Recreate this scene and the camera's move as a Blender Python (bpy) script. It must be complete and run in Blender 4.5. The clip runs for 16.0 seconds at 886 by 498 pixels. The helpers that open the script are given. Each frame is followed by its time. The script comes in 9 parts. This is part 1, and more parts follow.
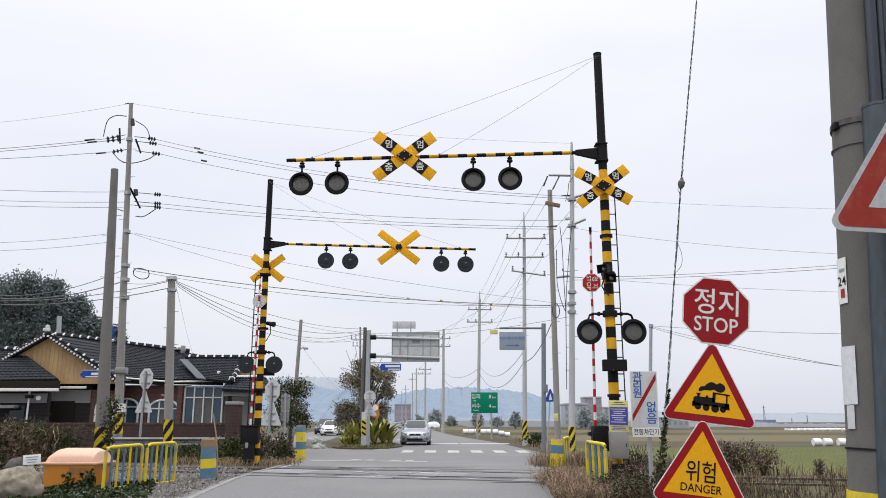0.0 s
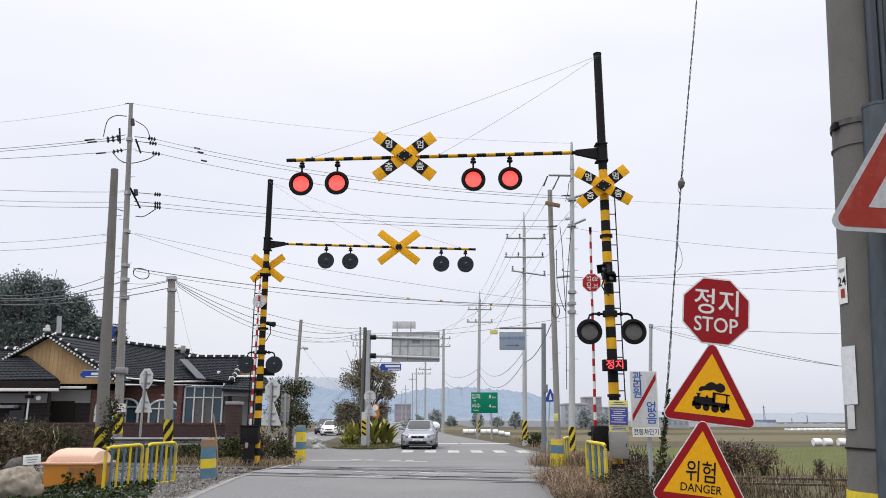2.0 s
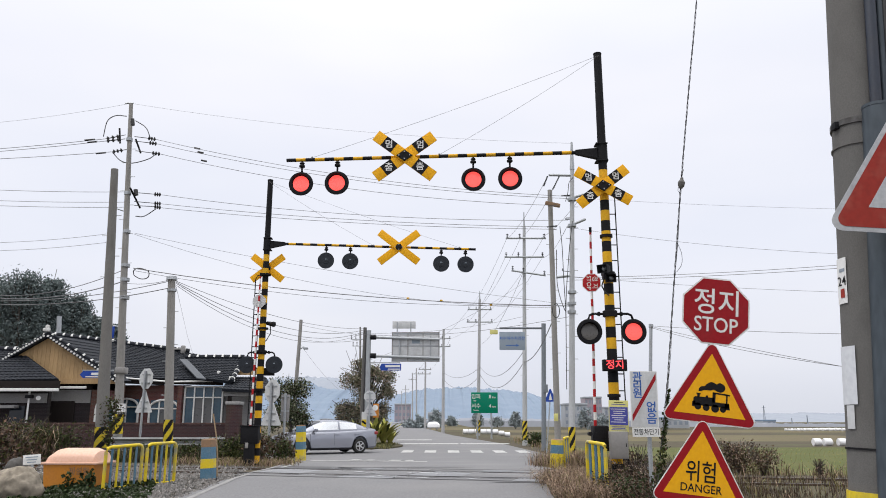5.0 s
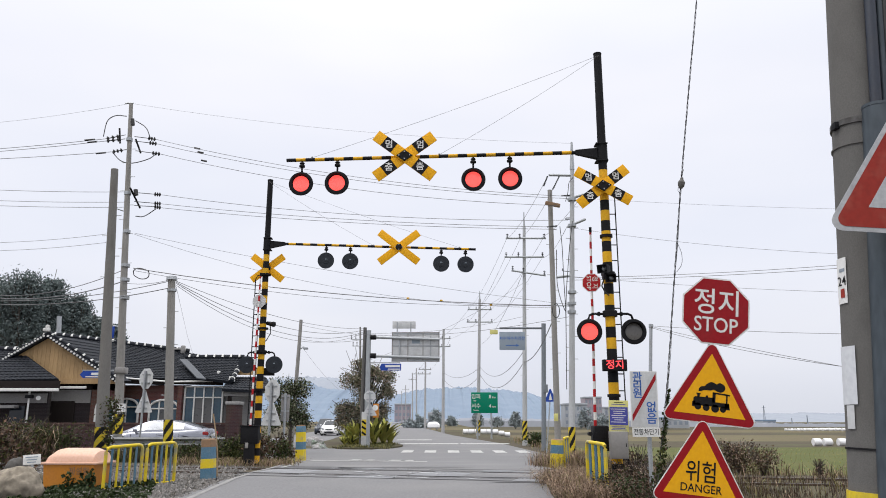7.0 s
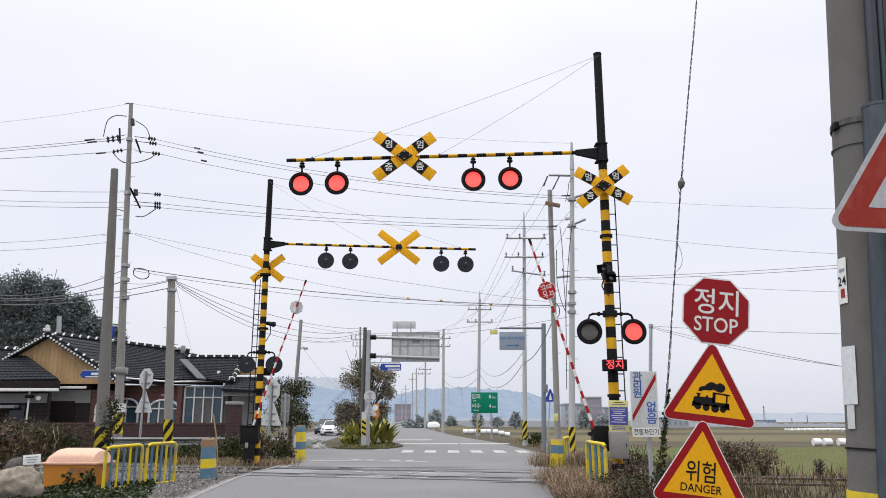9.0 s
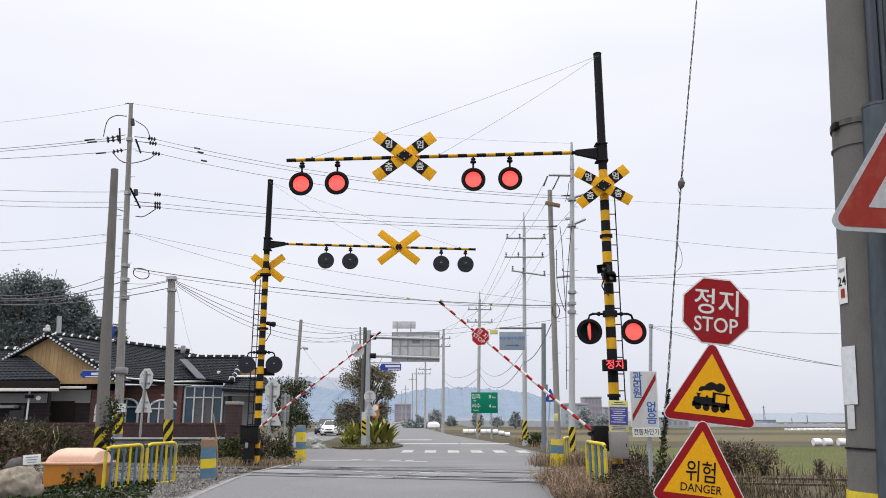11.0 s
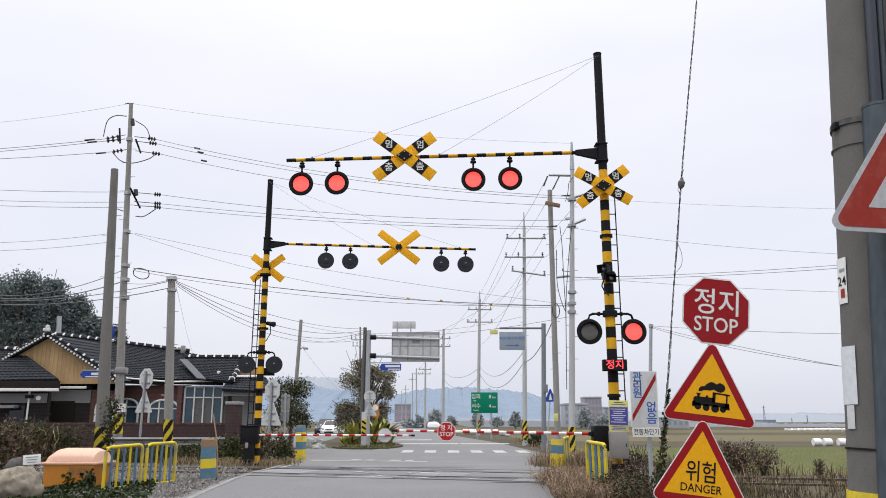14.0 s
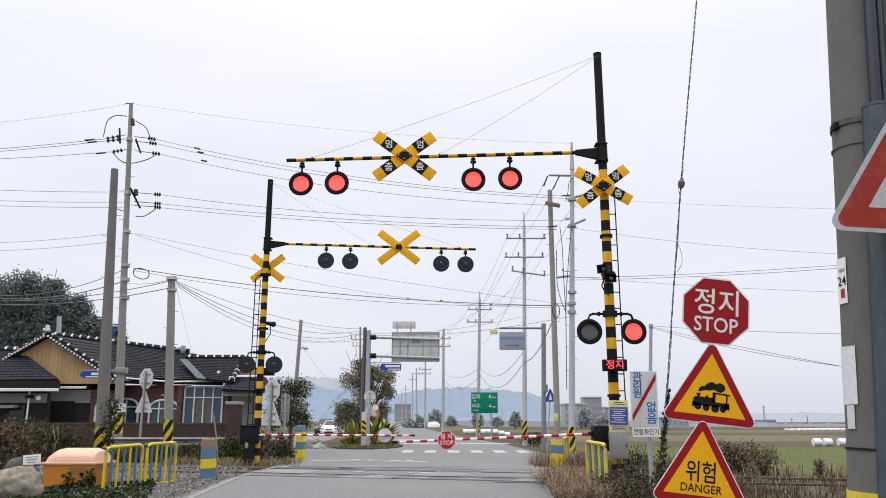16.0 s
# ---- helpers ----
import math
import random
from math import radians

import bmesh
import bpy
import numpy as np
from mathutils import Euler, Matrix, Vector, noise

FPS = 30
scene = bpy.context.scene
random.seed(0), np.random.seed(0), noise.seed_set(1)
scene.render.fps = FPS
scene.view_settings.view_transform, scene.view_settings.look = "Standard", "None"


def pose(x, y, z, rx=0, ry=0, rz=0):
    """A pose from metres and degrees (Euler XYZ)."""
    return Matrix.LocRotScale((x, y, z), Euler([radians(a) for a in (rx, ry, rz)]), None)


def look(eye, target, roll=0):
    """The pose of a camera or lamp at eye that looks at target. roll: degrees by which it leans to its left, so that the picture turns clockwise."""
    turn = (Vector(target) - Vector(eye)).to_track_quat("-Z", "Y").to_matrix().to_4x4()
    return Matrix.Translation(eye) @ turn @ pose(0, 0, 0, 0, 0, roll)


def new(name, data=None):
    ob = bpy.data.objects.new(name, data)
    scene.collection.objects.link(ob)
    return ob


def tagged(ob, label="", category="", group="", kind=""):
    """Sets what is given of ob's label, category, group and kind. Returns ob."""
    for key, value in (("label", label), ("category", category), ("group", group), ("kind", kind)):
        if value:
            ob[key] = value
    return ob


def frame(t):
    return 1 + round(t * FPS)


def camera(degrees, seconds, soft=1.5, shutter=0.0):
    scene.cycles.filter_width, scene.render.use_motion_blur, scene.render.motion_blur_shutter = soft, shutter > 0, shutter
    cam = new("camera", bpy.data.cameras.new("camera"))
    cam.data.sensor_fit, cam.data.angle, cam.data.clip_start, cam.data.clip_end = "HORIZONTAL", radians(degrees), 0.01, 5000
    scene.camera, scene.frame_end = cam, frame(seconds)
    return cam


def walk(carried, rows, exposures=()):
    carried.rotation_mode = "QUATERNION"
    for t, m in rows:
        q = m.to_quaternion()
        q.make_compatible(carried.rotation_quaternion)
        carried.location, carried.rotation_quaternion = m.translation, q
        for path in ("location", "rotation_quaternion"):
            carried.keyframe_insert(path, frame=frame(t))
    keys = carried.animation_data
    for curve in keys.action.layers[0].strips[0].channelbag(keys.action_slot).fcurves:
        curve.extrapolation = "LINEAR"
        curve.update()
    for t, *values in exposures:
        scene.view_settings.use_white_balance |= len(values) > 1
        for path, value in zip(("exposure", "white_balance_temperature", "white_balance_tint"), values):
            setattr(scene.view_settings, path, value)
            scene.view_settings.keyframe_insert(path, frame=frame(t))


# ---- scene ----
cam = camera(60.66, 16.0, soft=0.95)
walk(cam, [(0.0, pose(0, 0, 1.42, 102.782, 0, 0)), (16.0, pose(0, 0, 1.42, 102.782, 0, 0))], exposures=[(0.0, 0.0), (16.0, 0.0)])

# ---- light: bright overcast sky, brighter towards the zenith, with a veiled sun ----
SUN_UP, SUN_TURN = 58.0, 235.0


def make_world():
    w = bpy.data.worlds.new("overcast")
    scene.world = w
    w.use_nodes = True
    nt = w.node_tree
    nt.nodes.clear()
    n = nt.nodes.new
    out, bg = n("ShaderNodeOutputWorld"), n("ShaderNodeBackground")
    sky = n("ShaderNodeTexSky")
    sky.sky_type, sky.sun_disc = "NISHITA", False
    sky.sun_elevation, sky.sun_rotation = radians(SUN_UP), radians(SUN_TURN)
    sky.air_density, sky.dust_density, sky.ozone_density = 1.0, 4.0, 1.0
    tex, sep, ramp = n("ShaderNodeTexCoord"), n("ShaderNodeSeparateXYZ"), n("ShaderNodeValToRGB")
    cloud, mapn, mixc, mix = n("ShaderNodeTexNoise"), n("ShaderNodeMapping"), n("ShaderNodeMix"), n("ShaderNodeMix")
    mapn.inputs["Scale"].default_value = (1.2, 1.2, 4.0)
    cloud.inputs["Scale"].default_value, cloud.inputs["Detail"].default_value = 1.6, 3.0
    nt.links.new(tex.outputs["Generated"], sep.inputs[0])
    nt.links.new(tex.outputs["Generated"], mapn.inputs[0])
    nt.links.new(mapn.outputs[0], cloud.inputs["Vector"])
    nt.links.new(sep.outputs["Z"], ramp.inputs[0])
    e = ramp.color_ramp.elements
    ramp.color_ramp.interpolation = "EASE"
    e[0].position, e[0].color = 0.0, (0.77, 0.785, 0.85, 1)
    e[1].position, e[1].color = 1.0, (3.6, 3.55, 3.5, 1)
    for p, c in ((0.08, (0.84, 0.855, 0.93)), (0.22, (0.895, 0.912, 0.995)), (0.40, (0.955, 0.96, 1.03)), (0.55, (1.08, 1.08, 1.12)), (0.75, (1.8, 1.8, 1.82))):
        e.new(p).color = (*c, 1)
    mixc.data_type = mix.data_type = "RGBA"
    mixc.blend_type = "MULTIPLY"
    mixc.inputs["Factor"].default_value = 1.0
    soft = n("ShaderNodeValToRGB")
    soft.color_ramp.elements[0].position, soft.color_ramp.elements[0].color = 0.3, (0.93, 0.95, 0.985, 1)
    soft.color_ramp.elements[1].position, soft.color_ramp.elements[1].color = 0.7, (1.04, 1.035, 1.03, 1)
    nt.links.new(cloud.outputs["Fac"], soft.inputs[0])
    nt.links.new(ramp.outputs[0], mixc.inputs["A"])
    nt.links.new(soft.outputs[0], mixc.inputs["B"])
    dim = n("ShaderNodeMix")
    dim.data_type, dim.blend_type = "RGBA", "MULTIPLY"
    dim.inputs["Factor"].default_value = 1.0
    dim.inputs["B"].default_value = (0.1, 0.1, 0.1, 1)
    nt.links.new(sky.outputs[0], dim.inputs["A"])
    mix.inputs["Factor"].default_value = 0.06
    nt.links.new(mixc.outputs["Result"], mix.inputs["A"])
    nt.links.new(dim.outputs["Result"], mix.inputs["B"])
    nt.links.new(mix.outputs["Result"], bg.inputs[0])
    bg.inputs[1].default_value = 1.0
    nt.links.new(bg.outputs[0], out.inputs[0])


make_world()
sun = new("sun", bpy.data.lights.new("sun", "SUN"))
sun.data.energy, sun.data.angle, sun.data.color = 0.85, radians(25), (1.0, 0.95, 0.88)
sun.matrix_world = look((0, 0, 0), (-math.sin(radians(SUN_TURN)) * math.cos(radians(SUN_UP)), -math.cos(radians(SUN_TURN)) * math.cos(radians(SUN_UP)), -math.sin(radians(SUN_UP))))


# ---- materials ----
def material(name, color, color2=None, rough=0.7, metal=0.0, scale=6.0, fine=60.0, bump=0.15, vary=0.0, dirt=0.25, dirt_color=(0.09, 0.075, 0.06), stretch=(1, 1, 1), coords="Object", emit=0.0, spec=0.5):
    m = bpy.data.materials.new(name)
    m.use_nodes = True
    nt = m.node_tree
    n, L = nt.nodes.new, nt.links.new
    b = nt.nodes["Principled BSDF"]
    tc, mp = n("ShaderNodeTexCoord"), n("ShaderNodeMapping")
    mp.inputs["Scale"].default_value = stretch
    L(tc.outputs[coords], mp.inputs[0])
    big, small = n("ShaderNodeTexNoise"), n("ShaderNodeTexNoise")
    big.inputs["Scale"].default_value, big.inputs["Detail"].default_value = scale, 5.0
    small.inputs["Scale"].default_value, small.inputs["Detail"].default_value = fine, 4.0
    for t in (big, small):
        L(mp.outputs[0], t.inputs["Vector"])
    mix1 = n("ShaderNodeMix")
    mix1.data_type = "RGBA"
    mix1.inputs["A"].default_value = (*color, 1)
    mix1.inputs["B"].default_value = (*(color2 or [c * 0.78 for c in color]), 1)
    r1 = n("ShaderNodeMapRange")
    r1.inputs["From Min"].default_value, r1.inputs["From Max"].default_value = 0.32, 0.68
    L(small.outputs["Fac"], r1.inputs["Value"])
    L(r1.outputs[0], mix1.inputs["Factor"])
    mix2 = n("ShaderNodeMix")
    mix2.data_type = "RGBA"
    mix2.inputs["B"].default_value = (*dirt_color, 1)
    r2 = n("ShaderNodeMapRange")
    r2.inputs["From Min"].default_value, r2.inputs["From Max"].default_value = 0.48, 0.78
    r2.inputs["To Max"].default_value = dirt
    L(big.outputs["Fac"], r2.inputs["Value"])
    L(r2.outputs[0], mix2.inputs["Factor"])
    L(mix1.outputs["Result"], mix2.inputs["A"])
    last = mix2.outputs["Result"]
    if vary:
        info, geo, add, fr, mul, hsv = n("ShaderNodeObjectInfo"), n("ShaderNodeNewGeometry"), n("ShaderNodeMath"), n("ShaderNodeMath"), n("ShaderNodeMapRange"), n("ShaderNodeHueSaturation")
        fr.operation = "FRACT"
        L(info.outputs["Random"], add.inputs[0])
        L(geo.outputs["Random Per Island"], add.inputs[1])
        L(add.outputs[0], fr.inputs[0])
        mul.inputs["To Min"].default_value, mul.inputs["To Max"].default_value = 1 - vary, 1 + vary
        L(fr.outputs[0], mul.inputs["Value"])
        L(mul.outputs[0], hsv.inputs["Value"])
        L(last, hsv.inputs["Color"])
        last = hsv.outputs[0]
    L(last, b.inputs["Base Color"])
    rr = n("ShaderNodeMapRange")
    rr.inputs["To Min"].default_value, rr.inputs["To Max"].default_value = max(0.02, rough - 0.12), min(1, rough + 0.12)
    L(big.outputs["Fac"], rr.inputs["Value"])
    L(rr.outputs[0], b.inputs["Roughness"])
    b.inputs["Metallic"].default_value = metal
    b.inputs["Specular IOR Level"].default_value = spec
    if bump:
        bp = n("ShaderNodeBump")
        bp.inputs["Strength"].default_value, bp.inputs["Distance"].default_value = bump, 0.01
        L(small.outputs["Fac"], bp.inputs["Height"])
        L(bp.outputs[0], b.inputs["Normal"])
    if emit:
        b.inputs["Emission Color"].default_value = (*color, 1)
        b.inputs["Emission Strength"].default_value = emit
    return m


ASPHALT = material("worn_grey_asphalt", (0.168, 0.167, 0.172), (0.125, 0.124, 0.13), 0.85, scale=0.35, fine=26, bump=0.3, dirt=0.6, dirt_color=(0.23, 0.225, 0.22))
ASPHALT_DARK = material("dark_wet_looking_asphalt", (0.085, 0.085, 0.09), (0.05, 0.05, 0.053), 0.7, scale=1.2, fine=50, dirt=0.5, dirt_color=(0.13, 0.13, 0.13))
ROAD_PAINT = material("worn_white_road_paint", (0.52, 0.52, 0.505), (0.33, 0.33, 0.32), 0.7, scale=2.5, fine=30, dirt=0.85, dirt_color=(0.16, 0.16, 0.16))
CONCRETE = material("weathered_pole_concrete", (0.142, 0.138, 0.132), (0.115, 0.112, 0.108), 0.85, scale=5, fine=150, bump=0.25, dirt=0.6, dirt_color=(0.085, 0.082, 0.078), stretch=(1, 1, 0.6), spec=0.2)
CONCRETE_LIGHT = material("pale_pole_concrete", (0.46, 0.475, 0.49), (0.38, 0.39, 0.40), 0.8, scale=3, fine=60, dirt=0.4, dirt_color=(0.25, 0.24, 0.23), stretch=(1, 1, 0.25))
CONCRETE_TAN = material("grey_tan_pole_concrete", (0.29, 0.28, 0.265), (0.225, 0.217, 0.205), 0.85, scale=3, fine=60, bump=0.15, dirt=0.5, dirt_color=(0.16, 0.15, 0.14), stretch=(1, 1, 0.2))
CONCRETE_MID = material("dark_weathered_pole_concrete", (0.2, 0.193, 0.183), (0.15, 0.145, 0.138), 0.85, scale=3, fine=60, bump=0.2, dirt=0.5, dirt_color=(0.12, 0.115, 0.105), stretch=(1, 1, 0.3), spec=0.2)
STEEL = material("galvanised_steel", (0.42, 0.44, 0.46), (0.33, 0.35, 0.37), 0.5, 0.5, scale=4, fine=35, bump=0.05, dirt=0.3, dirt_color=(0.2, 0.19, 0.18))
STEEL_BLUE = material("blue_grey_painted_steel", (0.062, 0.078, 0.094), (0.043, 0.055, 0.068), 0.5, 0.1, scale=4, fine=25, bump=0.05, dirt=0.45, dirt_color=(0.12, 0.135, 0.15), stretch=(1, 1, 0.3), spec=0.3)
BLACK = material("weathered_black_paint", (0.009, 0.009, 0.011), (0.014, 0.014, 0.016), 0.65, scale=5, fine=40, bump=0.05, dirt=0.25, dirt_color=(0.022, 0.022, 0.022), spec=0.12)
YELLOW = material("traffic_yellow_paint", (0.72, 0.40, 0.02), (0.62, 0.33, 0.015), 0.5, scale=5, fine=45, bump=0.05, dirt=0.35, dirt_color=(0.30, 0.17, 0.03), spec=0.15)
YELLOW_PALE = material("lemon_yellow_paint", (0.68, 0.52, 0.03), (0.55, 0.41, 0.03), 0.55, scale=6, fine=45, bump=0.08, dirt=0.55, dirt_color=(0.22, 0.2, 0.1), spec=0.15)
BLUE_PAINT = material("faded_blue_paint", (0.10, 0.20, 0.29), (0.07, 0.145, 0.21), 0.65, scale=6, fine=40, bump=0.1, dirt=0.5, dirt_color=(0.2, 0.24, 0.25), spec=0.15)
RED = material("sign_red", (0.31, 0.012, 0.018), (0.27, 0.010, 0.016), 0.4, scale=4, fine=30, bump=0.0, dirt=0.15, spec=0.15)
RED_FADED = material("faded_sign_red", (0.31, 0.034, 0.024), (0.25, 0.03, 0.022), 0.55, scale=7, fine=25, bump=0.03, dirt=0.3, dirt_color=(0.4, 0.17, 0.13), spec=0.15)
RED_BRIGHT = material("barrier_red", (0.43, 0.018, 0.022), (0.36, 0.018, 0.022), 0.45, scale=4, fine=30, bump=0.0, dirt=0.1, spec=0.15)
WHITE = material("white_enamel", (0.76, 0.76, 0.75), (0.66, 0.66, 0.65), 0.45, scale=5, fine=30, bump=0.02, dirt=0.25, dirt_color=(0.4, 0.38, 0.35))
LAMP_BACK = material("slate_grey_lamp_back", (0.018, 0.022, 0.029), (0.024, 0.028, 0.036), 0.5, scale=5, fine=40, bump=0.05, dirt=0.2, dirt_color=(0.035, 0.036, 0.04), spec=0.2)
SIGN_YELLOW = material("sign_yellow", (0.83, 0.42, 0.012), (0.77, 0.37, 0.012), 0.4, scale=4, fine=30, bump=0.0, dirt=0.12, dirt_color=(0.5, 0.3, 0.05), spec=0.15)
SIGN_BACK = material("aluminium_sign_back", (0.58, 0.59, 0.6), (0.5, 0.51, 0.52), 0.5, 0.1, scale=4, fine=20, bump=0.03, dirt=0.35, dirt_color=(0.28, 0.27, 0.26))
SIGN_BLUE = material("sign_blue", (0.025, 0.07, 0.36), (0.022, 0.06, 0.3), 0.4, bump=0, dirt=0.15, spec=0.15)
SIGN_GREEN = material("sign_green", (0.0, 0.21, 0.12), (0.0, 0.18, 0.105), 0.4, bump=0, dirt=0.15, spec=0.15)
SIGN_GREY = material("sign_grey_blue", (0.27, 0.32, 0.38), (0.23, 0.28, 0.33), 0.5, bump=0, dirt=0.15)
GLASS_OFF = material("unlit_lens_grey", (0.15, 0.145, 0.14), (0.11, 0.105, 0.1), 0.3, scale=30, fine=90, bump=0.1, dirt=0.3)
GLOW_RED = material("glowing_red_lens", (1.0, 0.10, 0.085), (0.95, 0.08, 0.07), 0.3, scale=30, fine=80, bump=0.0, dirt=0.0, emit=1.0)
GLOW_LED = material("glowing_red_diodes", (1.0, 0.06, 0.07), (0.95, 0.05, 0.05), 0.3, bump=0.0, dirt=0.0, emit=1.3)
WIRE = material("black_cable", (0.03, 0.03, 0.032), None, 0.6, bump=0, dirt=0.1)
WIRE_GREY = material("grey_cable", (0.14, 0.14, 0.15), None, 0.5, bump=0, dirt=0.1)
GRASS_GREEN = material("field_grass", (0.068, 0.086, 0.024), (0.10, 0.104, 0.04), 0.9, scale=0.16, fine=2.2, bump=0.3, dirt=0.65, dirt_color=(0.15, 0.125, 0.062), spec=0.1)
SOIL = material("dry_field_soil", (0.092, 0.074, 0.054), (0.06, 0.055, 0.037), 0.95, scale=0.09, fine=1.5, bump=0.3, dirt=0.65, dirt_color=(0.115, 0.13, 0.06), spec=0.1)

# ---- building blocks ----
class Shape:
    """Vertices and faces of one part; m is the slot of the material used next."""

    def __init__(self):
        self.v, self.f, self.k, self.m = [], [], [], 0

    def add(self, vs, fs):
        o = len(self.v)
        self.v += [tuple(q) for q in vs]
        self.f += [tuple(i + o for i in f) for f in fs]
        self.k += [self.m] * len(fs)
        return self

    def slot(self, m):
        self.m = m
        return self

    def box(self, c, s, bevel=0.0, rot=None):
        x, y, z = s[0] / 2, s[1] / 2, s[2] / 2
        if bevel:
            bm = bmesh.new()
            bmesh.ops.create_cube(bm, size=1.0)
            bmesh.ops.scale(bm, vec=s, verts=bm.verts)
            bmesh.ops.bevel(bm, geom=bm.edges[:], offset=bevel, segments=2, profile=0.6, affect="EDGES")
            vs, fs = [v.co.copy() for v in bm.verts], [[v.index for v in f.verts] for f in bm.faces]
            bm.free()
        else:
            vs = [Vector((a * x, b * y, d * z)) for a in (-1, 1) for b in (-1, 1) for d in (-1, 1)]
            fs = [(0, 1, 3, 2), (4, 6, 7, 5), (0, 4, 5, 1), (2, 3, 7, 6), (0, 2, 6, 4), (1, 5, 7, 3)]
        if rot is not None:
            vs = [rot @ v for v in vs]
        return self.add([v + Vector(c) for v in vs], fs)

    def cyl(self, a, b, r, r2=None, n=16, caps=True):
        a, b = Vector(a), Vector(b)
        r2 = r if r2 is None else r2
        q = (b - a).to_track_quat("Z", "Y")
        vs = []
        for p, rad in ((a, r), (b, r2)):
            vs += [p + q @ Vector((rad * math.cos(2 * math.pi * i / n), rad * math.sin(2 * math.pi * i / n), 0)) for i in range(n)]
        fs = [(i, (i + 1) % n, n + (i + 1) % n, n + i) for i in range(n)]
        if caps:
            fs += [tuple(range(n - 1, -1, -1)), tuple(range(n, 2 * n))]
        return self.add(vs, fs)

    def lathe(self, a, b, prof, n=24):
        """prof: (share of the way from a to b in metres, radius)."""
        a, b = Vector(a), Vector(b)
        d = (b - a).normalized()
        q = d.to_track_quat("Z", "Y")
        vs = []
        for h, rad in prof:
            vs += [a + d * h + q @ Vector((rad * math.cos(2 * math.pi * i / n), rad * math.sin(2 * math.pi * i / n), 0)) for i in range(n)]
        fs = []
        for k in range(len(prof) - 1):
            fs += [(k * n + i, k * n + (i + 1) % n, (k + 1) * n + (i + 1) % n, (k + 1) * n + i) for i in range(n)]
        fs += [tuple(range(n - 1, -1, -1)), tuple(range((len(prof) - 1) * n, len(prof) * n))]
        return self.add(vs, fs)

    def tube(self, pts, r, n=8):
        pts = [Vector(p) for p in pts]
        vs, fs = [], []
        for i, p in enumerate(pts):
            d = (pts[min(i + 1, len(pts) - 1)] - pts[max(i - 1, 0)]).normalized()
            up = Vector((0, 0, 1)) if abs(d.z) < 0.9 else Vector((0, 1, 0))
            sx = d.cross(up).normalized()
            sy = sx.cross(d)
            vs += [p + r * (math.cos(2 * math.pi * j / n) * sx + math.sin(2 * math.pi * j / n) * sy) for j in range(n)]
        for i in range(len(pts) - 1):
            fs += [(i * n + j, i * n + (j + 1) % n, (i + 1) * n + (j + 1) % n, (i + 1) * n + j) for j in range(n)]
        fs += [tuple(range(n)), tuple(range((len(pts) - 1) * n, len(pts) * n))]
        return self.add(vs, fs)

    def rings(self, a, b, r, r2, stops, n=20):
        """One round bar whose paint changes at the stops (shares of its length)."""
        a, b = Vector(a), Vector(b)
        q = (b - a).to_track_quat("Z", "Y")
        o, k = len(self.v), [0.0] + list(stops) + [1.0]
        for u in k:
            rad = r + (r2 - r) * u
            self.v += [tuple(a.lerp(b, u) + q @ Vector((rad * math.cos(2 * math.pi * i / n), rad * math.sin(2 * math.pi * i / n), 0))) for i in range(n)]
        for j in range(len(k) - 1):
            for i in range(n):
                self.f.append((o + j * n + i, o + j * n + (i + 1) % n, o + (j + 1) * n + (i + 1) % n, o + (j + 1) * n + i))
                self.k.append(j % 2)
        self.f += [tuple(o + i for i in range(n - 1, -1, -1)), tuple(o + (len(k) - 1) * n + i for i in range(n))]
        self.k += [0, (len(k) - 2) % 2]
        return self

    def plate(self, pts, thick, m=None):
        """A flat polygon in x and z, its face towards -y, thick deep; m places it."""
        n = len(pts)
        vs = [Vector((x, y, z)) for y in (0, thick) for x, z in pts]
        if m is not None:
            vs = [m @ v for v in vs]
        fs = [tuple(range(n)), tuple(range(2 * n - 1, n - 1, -1))]
        fs += [(i, i + n, (i + 1) % n + n, (i + 1) % n) for i in range(n)]
        return self.add(vs, fs)


def part(name, sh, mats, parent=None, label="", smooth=True, m=None):
    me = bpy.data.meshes.new(name)
    me.from_pydata([tuple(v) for v in sh.v], [], sh.f)
    mats = mats if isinstance(mats, (list, tuple)) else [mats]
    for q in mats:
        me.materials.append(q)
    me.polygons.foreach_set("material_index", sh.k)
    bm = bmesh.new()
    bm.from_mesh(me)
    bmesh.ops.recalc_face_normals(bm, faces=bm.faces[:])
    bm.to_mesh(me)
    bm.free()
    if smooth:
        me.shade_smooth()
        me.set_sharp_from_angle(angle=radians(35))
    ob = new(name, me)
    if parent is not None:
        ob.parent = parent
    if m is not None:
        ob.matrix_basis = m
    if label:
        ob["label"] = label
    return ob


def thing(name, m, label, category, group="", kind=""):
    ob = new(name)
    ob.empty_display_size = 0.2
    ob.matrix_basis = m if isinstance(m, Matrix) else pose(*m)
    return tagged(ob, label, category, group, kind)


def solo(name, sh, mats, label, category, group="", kind="", smooth=True, m=None):
    return tagged(part(name, sh, mats, None, "", smooth, m), label, category, group, kind)


